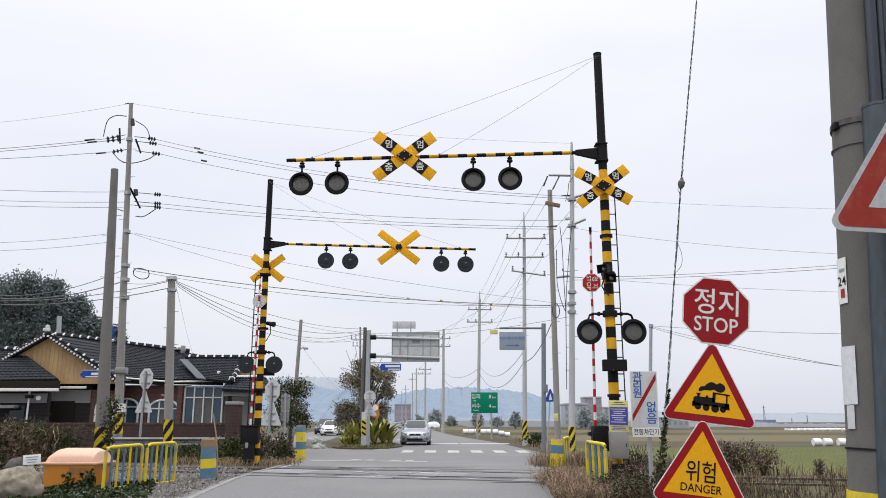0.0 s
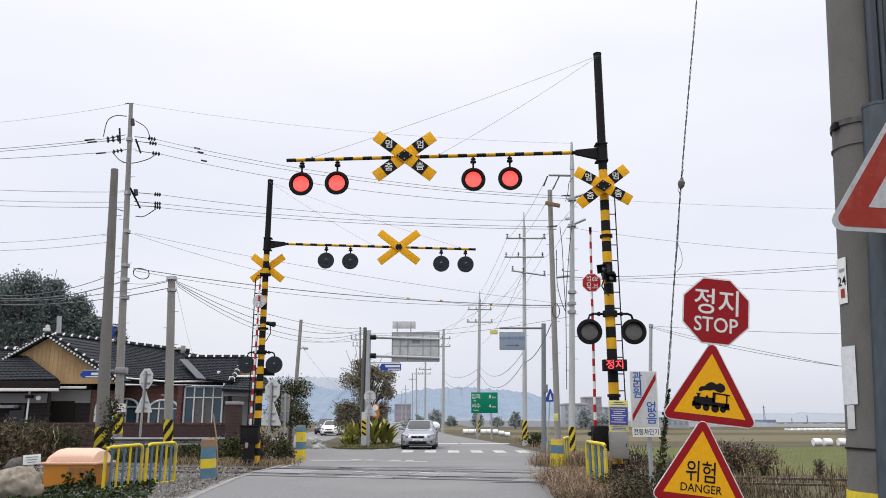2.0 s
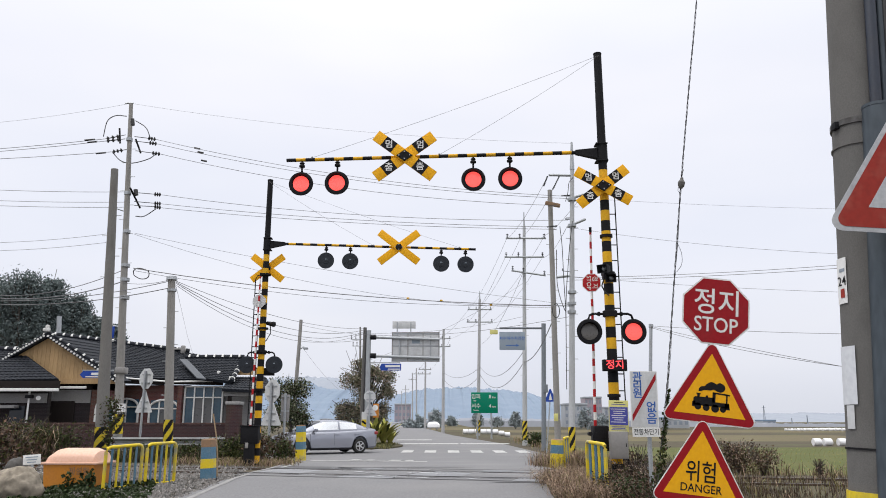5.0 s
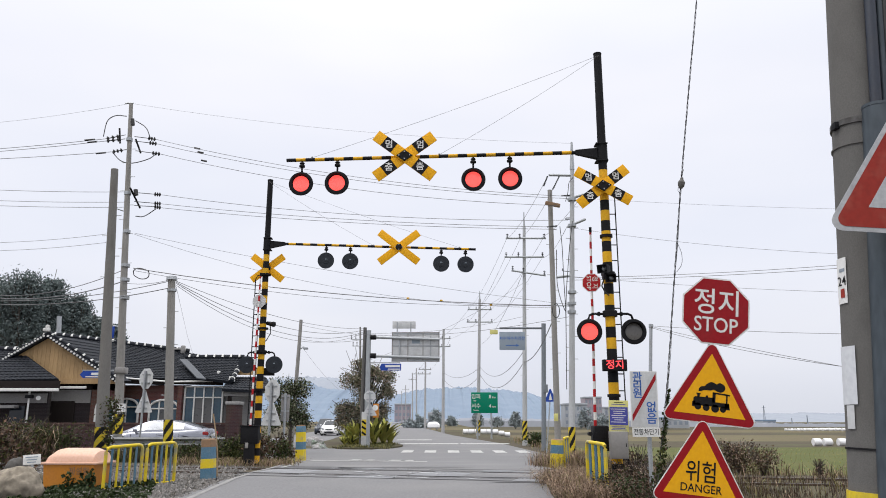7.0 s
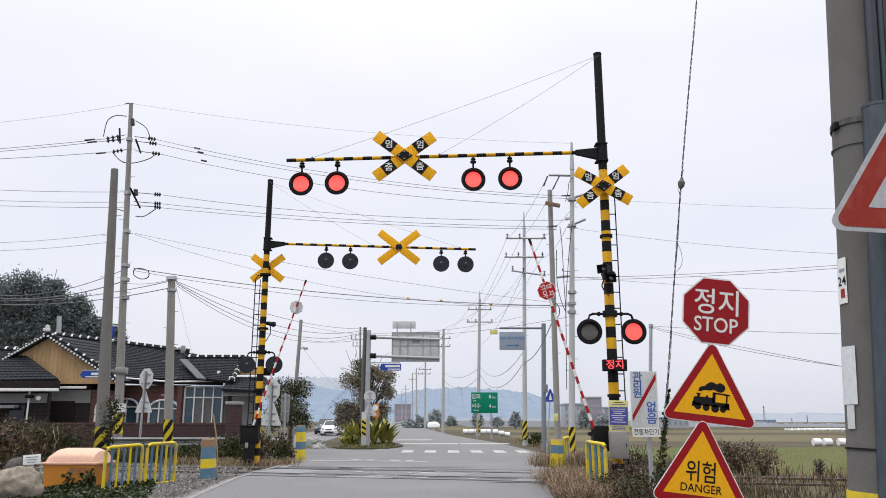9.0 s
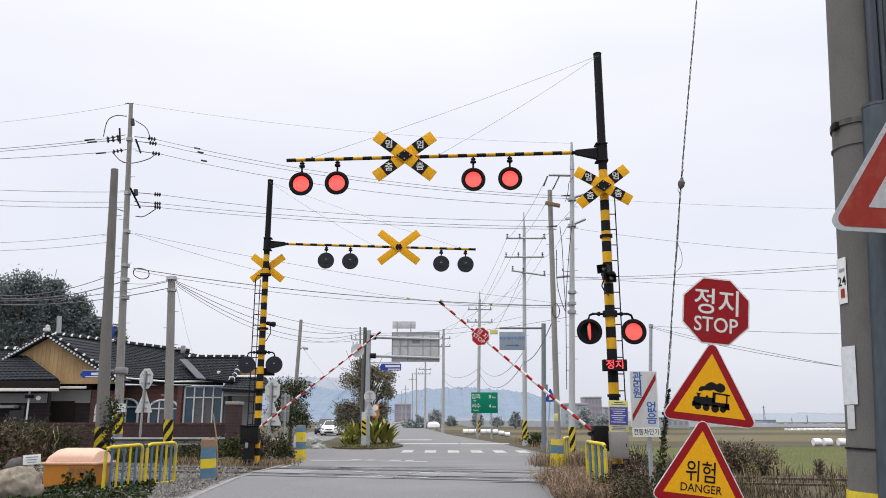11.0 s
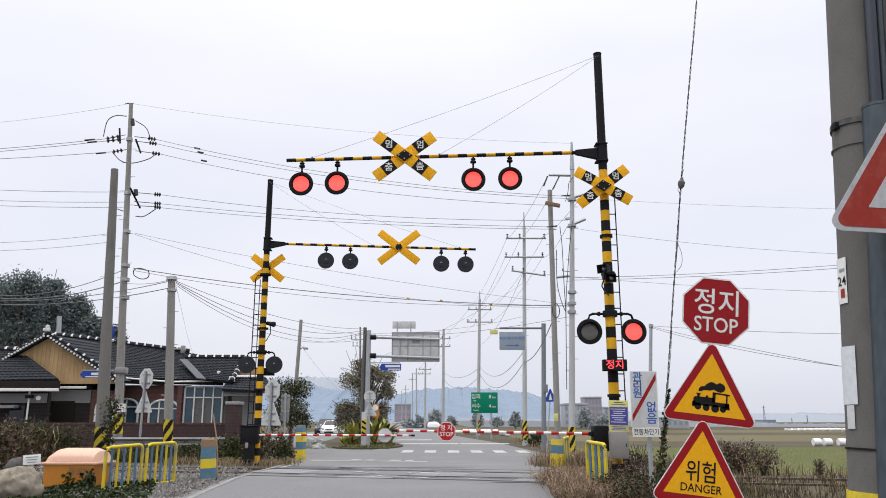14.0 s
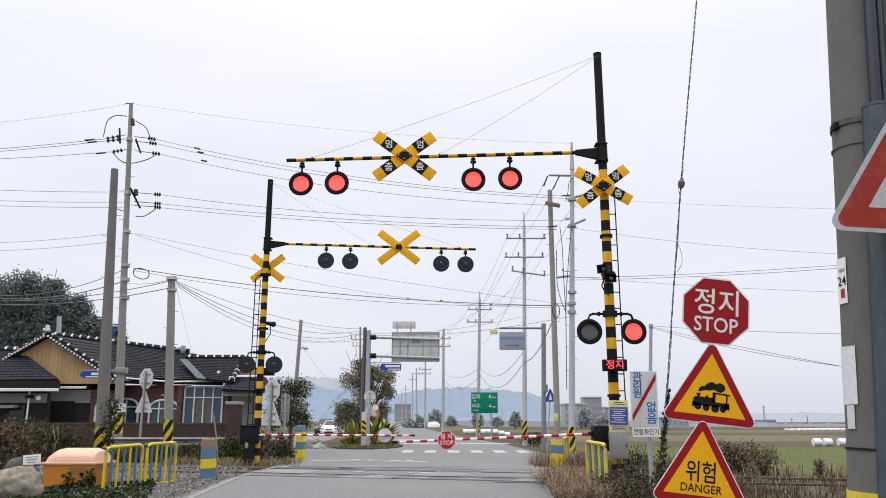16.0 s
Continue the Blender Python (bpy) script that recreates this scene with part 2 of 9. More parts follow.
def lettering(name, text, size, mat, parent, m, thick=0.002, squeeze=1.0, label="", weight=0.008):
    """Raised lettering; m: the middle of the text on its plate, facing -y."""
    cu = bpy.data.curves.new(name, "FONT")
    cu.body, cu.size, cu.align_x, cu.align_y, cu.extrude = text, size, "CENTER", "CENTER", thick / 2
    cu.resolution_u = 3
    cu.offset = size * weight
    ob = bpy.data.objects.new(name + "_curve", cu)
    scene.collection.objects.link(ob)
    dg = bpy.context.evaluated_depsgraph_get()
    me = bpy.data.meshes.new_from_object(ob.evaluated_get(dg))
    me.name = name
    bpy.data.objects.remove(ob)
    me.materials.clear()
    me.materials.append(mat)
    me.transform(Matrix.Diagonal((squeeze, 1, 1, 1)))
    me.transform(pose(0, 0, 0, 90, 0, 0))
    me.transform(m)
    out = new(name, me)
    out.parent = parent
    if label:
        out["label"] = label
    return out


def ngon(n, r, turn=0.0):
    return [(r * math.cos(2 * math.pi * i / n + turn), r * math.sin(2 * math.pi * i / n + turn)) for i in range(n)]


def rounded(pts, r, steps=5):
    """Rounds the corners of a polygon."""
    out, n = [], len(pts)
    for i in range(n):
        a, b, c = Vector(pts[i - 1]), Vector(pts[i]), Vector(pts[(i + 1) % n])
        u, v = (a - b).normalized(), (c - b).normalized()
        half = math.acos(max(-1, min(1, u.dot(v)))) / 2
        d = r / math.tan(half)
        mid = b + (u + v).normalized() * (r / math.sin(half))
        p0, p1 = b + u * d - mid, b + v * d - mid
        a0 = math.atan2(p0.y, p0.x)
        da = (math.atan2(p1.y, p1.x) - a0 + math.pi) % (2 * math.pi) - math.pi
        out += [tuple(mid + Vector((math.cos(a0 + da * s / steps), math.sin(a0 + da * s / steps))) * r) for s in range(steps + 1)]
    return out


def sag(a, b, drop, n=14):
    a, b = Vector(a), Vector(b)
    return [a.lerp(b, i / n) - Vector((0, 0, 4 * drop * (i / n) * (1 - i / n))) for i in range(n + 1)]


def bend(pts, k=6):
    """A soft curve through the points."""
    q = [Vector(p) for p in pts]
    q = [q[0] * 2 - q[1]] + q + [q[-1] * 2 - q[-2]]
    out = []
    for i in range(1, len(q) - 2):
        for j in range(k):
            t = j / k
            out.append(0.5 * (2 * q[i] + (q[i + 1] - q[i - 1]) * t + (2 * q[i - 1] - 5 * q[i] + 4 * q[i + 1] - q[i + 2]) * t * t + (3 * q[i] - q[i - 1] - 3 * q[i + 1] + q[i + 2]) * t ** 3))
    return out + [q[-2]]


def ground_height(x, y):
    """The crossing lies on a low bank; the fields past the track lie lower."""
    track = 16.5 - 0.28 * x
    d = y - track
    bank = 0.3 * max(0.0, 1 - max(0.0, abs(d) - 2.5) / 9.0)
    low = 0.0
    if x > 5.5:
        k = min(1, (x - 5.5) / 8) * min(1, max(0, d - 2.0) / 6)
        low = -1.7 * k
        bank *= 1 - k
    if d < -6:
        bank = max(bank, 0.0)
    return bank + low - 0.06 * max(0.0, min(1.0, (-d - 4) / 8))

# ---- ground, roads, track ----
def make_ground():
    def steps(lo, a, b, hi, d):
        near = list(np.arange(a, b + 0.01, d))
        up, k = [], b
        while k < hi:
            k = b + (k - b) * 1.35 + d
            up.append(min(k, hi))
        dn, k = [], a
        while k > lo:
            k = a - ((a - k) * 1.35 + d)
            dn.append(max(k, lo))
        return dn[::-1] + near + up
    xs, ys = steps(-2600, -30, 26, 2600, 0.8), steps(-400, 2, 62, 3600, 0.8)
    sh = Shape()
    vs = [(x, y, ground_height(x, y) + (0.03 * noise.noise((x * 0.7, y * 0.7, 0)) if abs(x) > 7 else 0)) for y in ys for x in xs]
    nx = len(xs)
    fs = [(j * nx + i, j * nx + i + 1, (j + 1) * nx + i + 1, (j + 1) * nx + i) for j in range(len(ys) - 1) for i in range(nx - 1)]
    sh.add(vs, fs)
    for q, f in enumerate(fs):
        cx, cy = sum(vs[i][0] for i in f) / 4, sum(vs[i][1] for i in f) / 4
        strip = math.floor((cy - 30 + 0.1 * cx) / 34)
        sh.k[q] = 1 if cx > 9 and 24 < cy < 92 else (2 if cy > 92 and strip % 3 == 0 else 0)
    solo("ground", sh, [SOIL, GRASS_GREEN, STUBBLE], "flat farmland of dry soil, stubble and green rows", "ground", kind="structure")


STUBBLE = material("pale_rice_stubble", (0.145, 0.12, 0.075), (0.105, 0.09, 0.054), 0.95, scale=0.1, fine=2.0, bump=0.2, dirt=0.5, dirt_color=(0.16, 0.17, 0.07), spec=0.1)
make_ground()


def ribbon(name, rows, mat, lift, label, cols=8, step=0.6, across=False):
    """A road sheet; rows of (y, left x, right x) or, across, of (x, near y, far y)."""
    sh = Shape()
    pts = []
    for (a, l0, r0), (b, l1, r1) in zip(rows, rows[1:]):
        n = max(1, int((b - a) / step))
        pts += [(a + (b - a) * i / n, l0 + (l1 - l0) * i / n, r0 + (r1 - r0) * i / n) for i in range(n)]
    pts.append(rows[-1])
    vs = []
    for a, l, r in pts:
        for c in range(cols + 1):
            u = l + (r - l) * c / cols
            x, y = (a, u) if across else (u, a)
            vs.append((x, y, ground_height(x, y) + lift))
    k = cols + 1
    sh.add(vs, [(j * k + i, j * k + i + 1, (j + 1) * k + i + 1, (j + 1) * k + i) for j in range(len(pts) - 1) for i in range(cols)])
    return solo(name, sh, mat, label, "road", kind="structure")


ribbon("road", [(-30, -4.6, 1.5), (8, -4.3, 1.55), (12.5, -4.25, 1.7), (17, -4.1, 2.1), (20, -4.0, 3.0), (24, -4.3, 4.2), (28, -5.5, 4.6), (36, -3.9, 4.3), (42, -3.0, 4.0), (50, -3.2, 3.6), (77, -5.2, 0.9), (120, -8.0, -1.7), (165, -11.0, -4.4), (300, -24, -14), (700, -75, -62), (1400, -160, -145)], ASPHALT, 0.030, "worn grey asphalt country road with faded white markings")
ribbon("side_road", [(-90, 31.5, 38.5), (-30, 31.5, 38.5), (-16, 30.5, 39.0), (-11, 28.5, 40.0), (-5.5, 27.6, 40.5), (-3.6, 27.6, 39.5)], ASPHALT, 0.022, "worn grey asphalt side road past the house", across=True)
ribbon("lane", [(39, -12.6, -7.6), (60, -13.8, -8.6), (140, -20, -15)], ASPHALT, 0.016, "narrow asphalt lane between garden plots")


def strip_marking(a, b, w, label="worn white paint bar on the asphalt"):
    """A painted strip from a to b on the road, w wide."""
    a, b = Vector((*a, 0)), Vector((*b, 0))
    n = max(2, int((b - a).length / 0.3))
    side = Vector((-(b - a).y, (b - a).x, 0)).normalized() * w / 2
    vs = []
    for i in range(n + 1):
        for k in (-1, -0.33, 0.33, 1):
            p = a.lerp(b, i / n) + side * k
            vs.append((p.x, p.y, ground_height(p.x, p.y) + 0.039))
    sh = Shape().add(vs, [(i * 4 + j, i * 4 + j + 1, i * 4 + 5 + j, i * 4 + 4 + j) for i in range(n) for j in range(3)])
    solo("road_marking", sh, ROAD_PAINT, label, "road marking", "road markings", kind="structure", smooth=False)


def rect_marking(cx, cy, w, d, label="worn white paint bar on the asphalt"):
    if w > d:
        strip_marking((cx - w / 2, cy), (cx + w / 2, cy), d, label)
    else:
        strip_marking((cx, cy - d / 2), (cx, cy + d / 2), w, label)


strip_marking((-3.84, 18.6), (-3.75, 20.6), 0.07, "worn white edge line of the road")
for i in range(6):
    rect_marking(-1.637 + i * 1.06, 36.3 - i * 0.05, 0.52, 2.6, "worn white zebra crossing bar")
rect_marking(-2.141, 58.0, 2.6, 2.0, "worn white paint bar across the lane")
# broad paint bands of the speed hump, laid flat on the road
rect_marking(-1.353 + 0.5, 48.3, 3.6, 1.8, "worn white paint band across the road")
rect_marking(2.29 + 0.3, 48.3, 3.0, 1.8, "worn white paint band across the road")
rect_marking(-2.409, 25.6, 3.776, 0.8, "worn white paint band across the road before the crossing")
for dx, w in ((-2.6, 0.35), (-2.1, 0.3), (-1.2, 0.4), (-0.7, 0.28)):
    rect_marking(-0.475 + dx, 27.6, w, 1.6, "faded white road lettering stroke")

# a pale, broken edge along the asphalt
def road_edge(rows, w, seed):
    vs, n = [], 90
    for i in range(n + 1):
        u = i / n * (len(rows) - 1)
        k = min(int(u), len(rows) - 2)
        x = rows[k][0] + (rows[k + 1][0] - rows[k][0]) * (u - k)
        y = rows[k][1] + (rows[k + 1][1] - rows[k][1]) * (u - k)
        for e in (-1, 0, 1):
            xx = x + e * w * (0.5 + 0.35 * noise.noise((y * 1.9, seed + e, 0))) + 0.05 * noise.noise((y * 0.8, seed, 3))
            vs.append((xx, y, ground_height(xx, y) + (0.037 if e else 0.042)))
    sh = Shape().add(vs, [(3 * i + j, 3 * i + j + 1, 3 * i + 4 + j, 3 * i + 3 + j) for i in range(n) for j in range(2)])
    solo("road_edge", sh, EDGE, "pale crumbling concrete edge of the road", "road edge", "road edges", kind="structure", smooth=False)


EDGE = material("pale_crumbled_concrete", (0.27, 0.265, 0.26), (0.19, 0.187, 0.183), 0.9, scale=3, fine=25, bump=0.3, dirt=0.6, dirt_color=(0.17, 0.165, 0.16))
road_edge([(-4.02, 8.0), (-3.97, 11.9), (-4.0, 14.2), (-4.07, 16.5), (-4.12, 17.1), (-4.0, 20.6), (-4.25, 24.0)], 0.1, 4)
TX = Vector((1, -0.28, 0)).normalized()
TN = Vector((0.28, 1, 0)).normalized()
TROT = Matrix.Rotation(math.atan2(-0.28, 1), 3, "Z")
RUST = material("rusty_rail_steel", (0.075, 0.05, 0.037), (0.05, 0.034, 0.026), 0.7, 0.3, scale=6, fine=40, dirt=0.4)
RAIL_TOP = material("dull_rail_top", (0.16, 0.15, 0.145), (0.11, 0.1, 0.095), 0.4, 0.8, scale=6, fine=40, bump=0.02, dirt=0.3)
BALLAST = material("ballast_stone", (0.19, 0.18, 0.17), (0.115, 0.11, 0.105), 0.9, scale=8, fine=40, vary=0.45, dirt=0.3, dirt_color=(0.16, 0.11, 0.08))
TIE = material("concrete_sleeper", (0.3, 0.29, 0.27), (0.22, 0.21, 0.2), 0.9, scale=4, fine=30, dirt=0.4)


DECK_PALE = material("patched_concrete_deck", (0.25, 0.255, 0.27), (0.17, 0.175, 0.185), 0.85, scale=1.5, fine=30, bump=0.3, dirt=0.6, dirt_color=(0.11, 0.11, 0.115))


def make_track():
    line = thing("railway_track", (0, 16.5, 0.222), "single railway track with rusty rails on ballast", "railway track", kind="structure")
    for off in (-0.7175, 0.7175):
        sh = Shape()
        sh.box(TN * off + Vector((0, 0, 0.0)), (150, 0.13, 0.02), rot=TROT)
        sh.box(TN * off + Vector((0, 0, 0.06)), (150, 0.02, 0.10), rot=TROT)
        sh.box(TN * off + Vector((0, 0, 0.095)), (150, 0.07, 0.04), 0.006, rot=TROT)
        sh.slot(1).box(TN * off + Vector((0, 0, 0.1165)), (150, 0.05, 0.004), rot=TROT)
        part("rail", sh, [RUST, RAIL_TOP], line)
    tie = Shape().box((0, 0, -0.06), (0.24, 2.4, 0.14), 0.015, rot=TROT)
    first = part("sleeper", tie, TIE, line)
    for i in range(-55, 56):
        p = TX * (i * 0.62)
        if -4.6 < p.x < 2.7:
            continue
        if i == -55:
            first.location = p
            continue
        o = first.copy()
        scene.collection.objects.link(o)
        o.location = p
    # ballast
    rnd = random.Random(5)
    st = Shape()
    for i in range(6500):
        u, v = rnd.uniform(-24, -3), rnd.gauss(0, 1.25)
        p = Vector((0, 16.5, 0)) + TX * u + TN * v
        if p.x > -4.5 or abs(v) > 3:
            continue
        s = rnd.uniform(0.025, 0.06)
        z = 0.245 + max(-0.05, 0.05 - 0.05 * max(0, abs(v) - 1.2))
        q = Euler((rnd.uniform(0, 6), rnd.uniform(0, 6), rnd.uniform(0, 6))).to_matrix()
        vs = [q @ Vector((a * s * rnd.uniform(0.7, 1.3), b * s * rnd.uniform(0.6, 1.1), c * s * rnd.uniform(0.5, 1))) + p + Vector((0, 0, z + rnd.uniform(-0.01, 0.03))) for a, b, c in ((1, 0, 0), (-1, 0, 0), (0, 1, 0), (0, -1, 0), (0, 0, 1), (0, 0, -1))]
        st.add(vs, [(0, 2, 4), (2, 1, 4), (1, 3, 4), (3, 0, 4), (2, 0, 5), (1, 2, 5), (3, 1, 5), (0, 3, 5)])
    for i in range(5200):
        p = Vector((rnd.uniform(-7.2, -4.0), rnd.uniform(11.6, 16.6), 0))
        if p.x > -4.12 - 0.12 * noise.noise((p.y * 2, 0, 1)):
            continue
        s = rnd.uniform(0.015, 0.05)
        q = Euler((rnd.uniform(0, 6), rnd.uniform(0, 6), rnd.uniform(0, 6))).to_matrix()
        vs = [q @ Vector((a * s, b * s * 0.8, c * s * 0.7)) + p + Vector((0, 0, ground_height(p.x, p.y) + 0.02)) for a, b, c in ((1, 0, 0), (-1, 0, 0), (0, 1, 0), (0, -1, 0), (0, 0, 1), (0, 0, -1))]
        st.add(vs, [(0, 2, 4), (2, 1, 4), (1, 3, 4), (3, 0, 4), (2, 0, 5), (1, 2, 5), (3, 1, 5), (0, 3, 5)])
    solo("ballast", st, BALLAST, "grey crushed stone ballast beside the rails", "gravel", kind="stuff", smooth=False)
    for a, b, mat in ((-75, -4.7, BALLAST), (2.6, 75, SOIL)):
        bed = Shape()
        n = 60
        prof = ((-3.2, -0.03), (-1.7, 0.03), (1.7, 0.03), (3.2, -0.03))
        vs = []
        for i in range(n + 1):
            x = a + (b - a) * i / n
            for v, z in prof:
                p = Vector((x, 16.5 - 0.28 * x, 0)) + TN * v
                vs.append((p.x, p.y, 0.262 + z))
        bed.add(vs, [(i * 4 + j, i * 4 + j + 1, i * 4 + 5 + j, i * 4 + 4 + j) for i in range(n) for j in range(3)])
        solo("track_bed", bed, mat, "bed of grey crushed stone under the track", "gravel", kind="structure", smooth=False)
    # rubber and asphalt deck panels on the crossing
    deck = Shape()
    for off, w in ((-1.13, 0.69), (0, 1.27), (1.13, 0.69)):
        for k in range(6):
            c = Vector((-4.0 + 1.13 * k + 0.56, 0, 0))
            c.y = 16.5 - 0.28 * c.x
            c.z = 0.2745 + 0.002 * ((k * 7 + int(off * 3)) % 3)
            deck.slot(1 if (k + int(off * 2)) % 3 == 0 else 0).box(c + TN * off, (1.145, w, 0.12), 0.012, rot=TROT)
    solo("crossing_deck", deck, [ASPHALT, DECK_PALE], "worn level crossing deck panels between the rails", "crossing deck", kind="structure")
    patch = Shape()
    for v0, w, s in ((-0.78, 0.12, 3), (0.67, 0.14, 5), (1.5, 0.2, 7), (-1.5, 0.12, 11), (0.95, 0.07, 13), (-1.05, 0.06, 17)):
        n, vs = 40, []
        for i in range(n + 1):
            x = -4.2 + 6.5 * i / n
            for e in (0, 1):
                p = Vector((x, 16.5 - 0.28 * x, 0)) + TN * (v0 + e * w + 0.07 * noise.noise((x * 1.7, s + e * 3, 0)))
                vs.append((p.x, p.y, (0.3445 if abs(v0) < 1.2 else 0.338)))
        patch.add(vs, [(2 * i, 2 * i + 2, 2 * i + 3, 2 * i + 1) for i in range(n)])
    solo("tar_seam", patch, ASPHALT_DARK, "dark tar seam beside the rails on the crossing", "tar seam", kind="structure", smooth=False)


make_track()


SCRAPE = material("scraped_white_paint", (0.6, 0.61, 0.63), (0.42, 0.43, 0.45), 0.7, scale=4, fine=30, dirt=0.4, dirt_color=(0.25, 0.25, 0.26))


def scraped_paint():
    """Short pale scrapes and paint ticks left on the deck panels."""
    rnd = random.Random(12)
    sh = Shape()
    for i in range(26):
        x, v = rnd.uniform(-4.0, 1.9), rnd.choice((-1.15, -0.3, 0.1, 0.45, 1.1)) + rnd.uniform(-0.12, 0.12)
        p = Vector((x, 16.5 - 0.28 * x, 0.3475)) + TN * v
        a = rnd.choice((0.0, 0.0, 0.9, 1.1)) + rnd.uniform(-0.12, 0.12)
        d = TX * math.cos(a) + TN * math.sin(a)
        e = Vector((-d.y, d.x, 0)) * rnd.uniform(0.02, 0.055)
        d = d * rnd.uniform(0.08, 0.26)
        sh.add([p - d - e * 0.4, p - e, p + d - e * 0.5, p + d + e * 0.3, p + e * 0.8, p - d + e * 0.5], [(0, 1, 4, 5), (1, 2, 3, 4)])
    solo("paint_scrapes", sh, SCRAPE, "pale scraped paint marks on the crossing deck", "paint marks", kind="stuff", smooth=False)


scraped_paint()


def asphalt_patch(cx, cy, w, d, seed):
    """An irregular repair on the road."""
    n = 28
    ring = [(cx + w / 2 * math.cos(a) * (1 + 0.25 * noise.noise((math.cos(a) * 2, math.sin(a) * 2, seed))), cy + d / 2 * math.sin(a) * (1 + 0.3 * noise.noise((math.cos(a) * 2, math.sin(a) * 2, seed + 7)))) for a in [2 * math.pi * i / n for i in range(n)]]
    vs = []
    for k in (0.0, 0.5, 1.0):
        vs += [(cx + (x - cx) * k, cy + (y - cy) * k, ground_height(cx + (x - cx) * k, cy + (y - cy) * k) + 0.0365) for x, y in ring]
    fs = [(o + i, o + (i + 1) % n, o + n + (i + 1) % n, o + n + i) for o in (0, n) for i in range(n)]
    solo("asphalt_patch", Shape().add(vs, fs), ASPHALT_DARK, "dark repaired patch in the asphalt", "road patch", "road repairs", kind="structure")


asphalt_patch(-2.9, 18.55, 2.3, 0.55, 2)
asphalt_patch(1.5, 14.35, 1.3, 0.22, 9)
asphalt_patch(-0.4, 18.9, 2.6, 0.16, 5)


# ---- crossing gantries ----
TURNERS = []


def flasher(parent, at, r, facing, lit, hang=None):
    """A round crossing lamp; its lens insert turns its glowing or its dark side to the front."""
    y = -1 if facing else 1
    m = Matrix.Translation(at)
    prof = [(0.0, r * 0.55), (0.10, r * 0.9), (0.13, r), (0.145, r), (0.15, r * 0.93), (0.15, r * 0.70), (0.135, r * 0.67)] if lit else [(0, r * 0.5), (0.06, r * 0.9), (0.10, r), (0.13, r), (0.13, r * 0.9)]
    body = part("lamp_housing", Shape().lathe((0, 0.10 if facing else -0.10, 0), (0, (0.10 if facing else -0.10) + y, 0), prof, 32), BLACK if lit else LAMP_BACK, parent, m=m)
    hood = Shape()
    n = 20
    vs = []
    for i in range(n + 1):
        a = math.pi * (0.02 + 0.96 * i / n)
        for rr, d in ((r * 0.71, 0.045), (r * 0.71, 0.16), (r * 0.76, 0.16), (r * 0.76, 0.045)):
            dd = d if d < 0.1 else 0.05 + 0.11 * math.sin(a)
            vs.append((rr * math.cos(a), y * dd, rr * math.sin(a)))
    fs = [(i * 4 + j, i * 4 + (j + 1) % 4, i * 4 + 4 + (j + 1) % 4, i * 4 + 4 + j) for i in range(n) for j in range(4)]
    if lit:
        hood.add(vs, fs)
        part("visor", hood, BLACK, body)
        lens = Shape()
        lens.slot(0).lathe((0, 0, 0), (0, -1, 0), [(0.0, r * 0.665), (0.012, r * 0.66), (0.022, r * 0.5), (0.026, r * 0.2)], 28)
        lens.slot(1).lathe((0, -0.0, 0), (0, 1, 0), [(0.004, r * 0.665), (0.012, r * 0.66), (0.022, r * 0.5), (0.026, r * 0.2)], 28)
        lens_ob = part("lens", lens, [GLASS_OFF, GLOW_RED], parent, "round signal lens", m=Matrix.Translation(Vector(at) + Vector((0, y * 0.03, 0))))
        TURNERS.append(lens_ob)
    else:
        lv = Shape().lathe((0, 0, 0), (0, y, 0), [(0.02, r * 0.42), (0.036, r * 0.40), (0.04, r * 0.2)], 24)
        part("cover", lv, LAMP_BACK, body)
        part("maker_label", Shape().box((0.005, y * 0.0425, r * 0.16), (0.05, 0.004, 0.02)), SIGN_GREY, body, "small pale label")
        for a in (20, 70, 200, 250):
            bars = Shape()
            bars.box((r * 0.7 * math.cos(radians(a)), y * 0.034, r * 0.7 * math.sin(radians(a))), (r * 0.18, 0.006, 0.012), rot=Matrix.Rotation(-radians(a), 3, "Y"))
            part("rib", bars, LAMP_BACK, body)
    return body


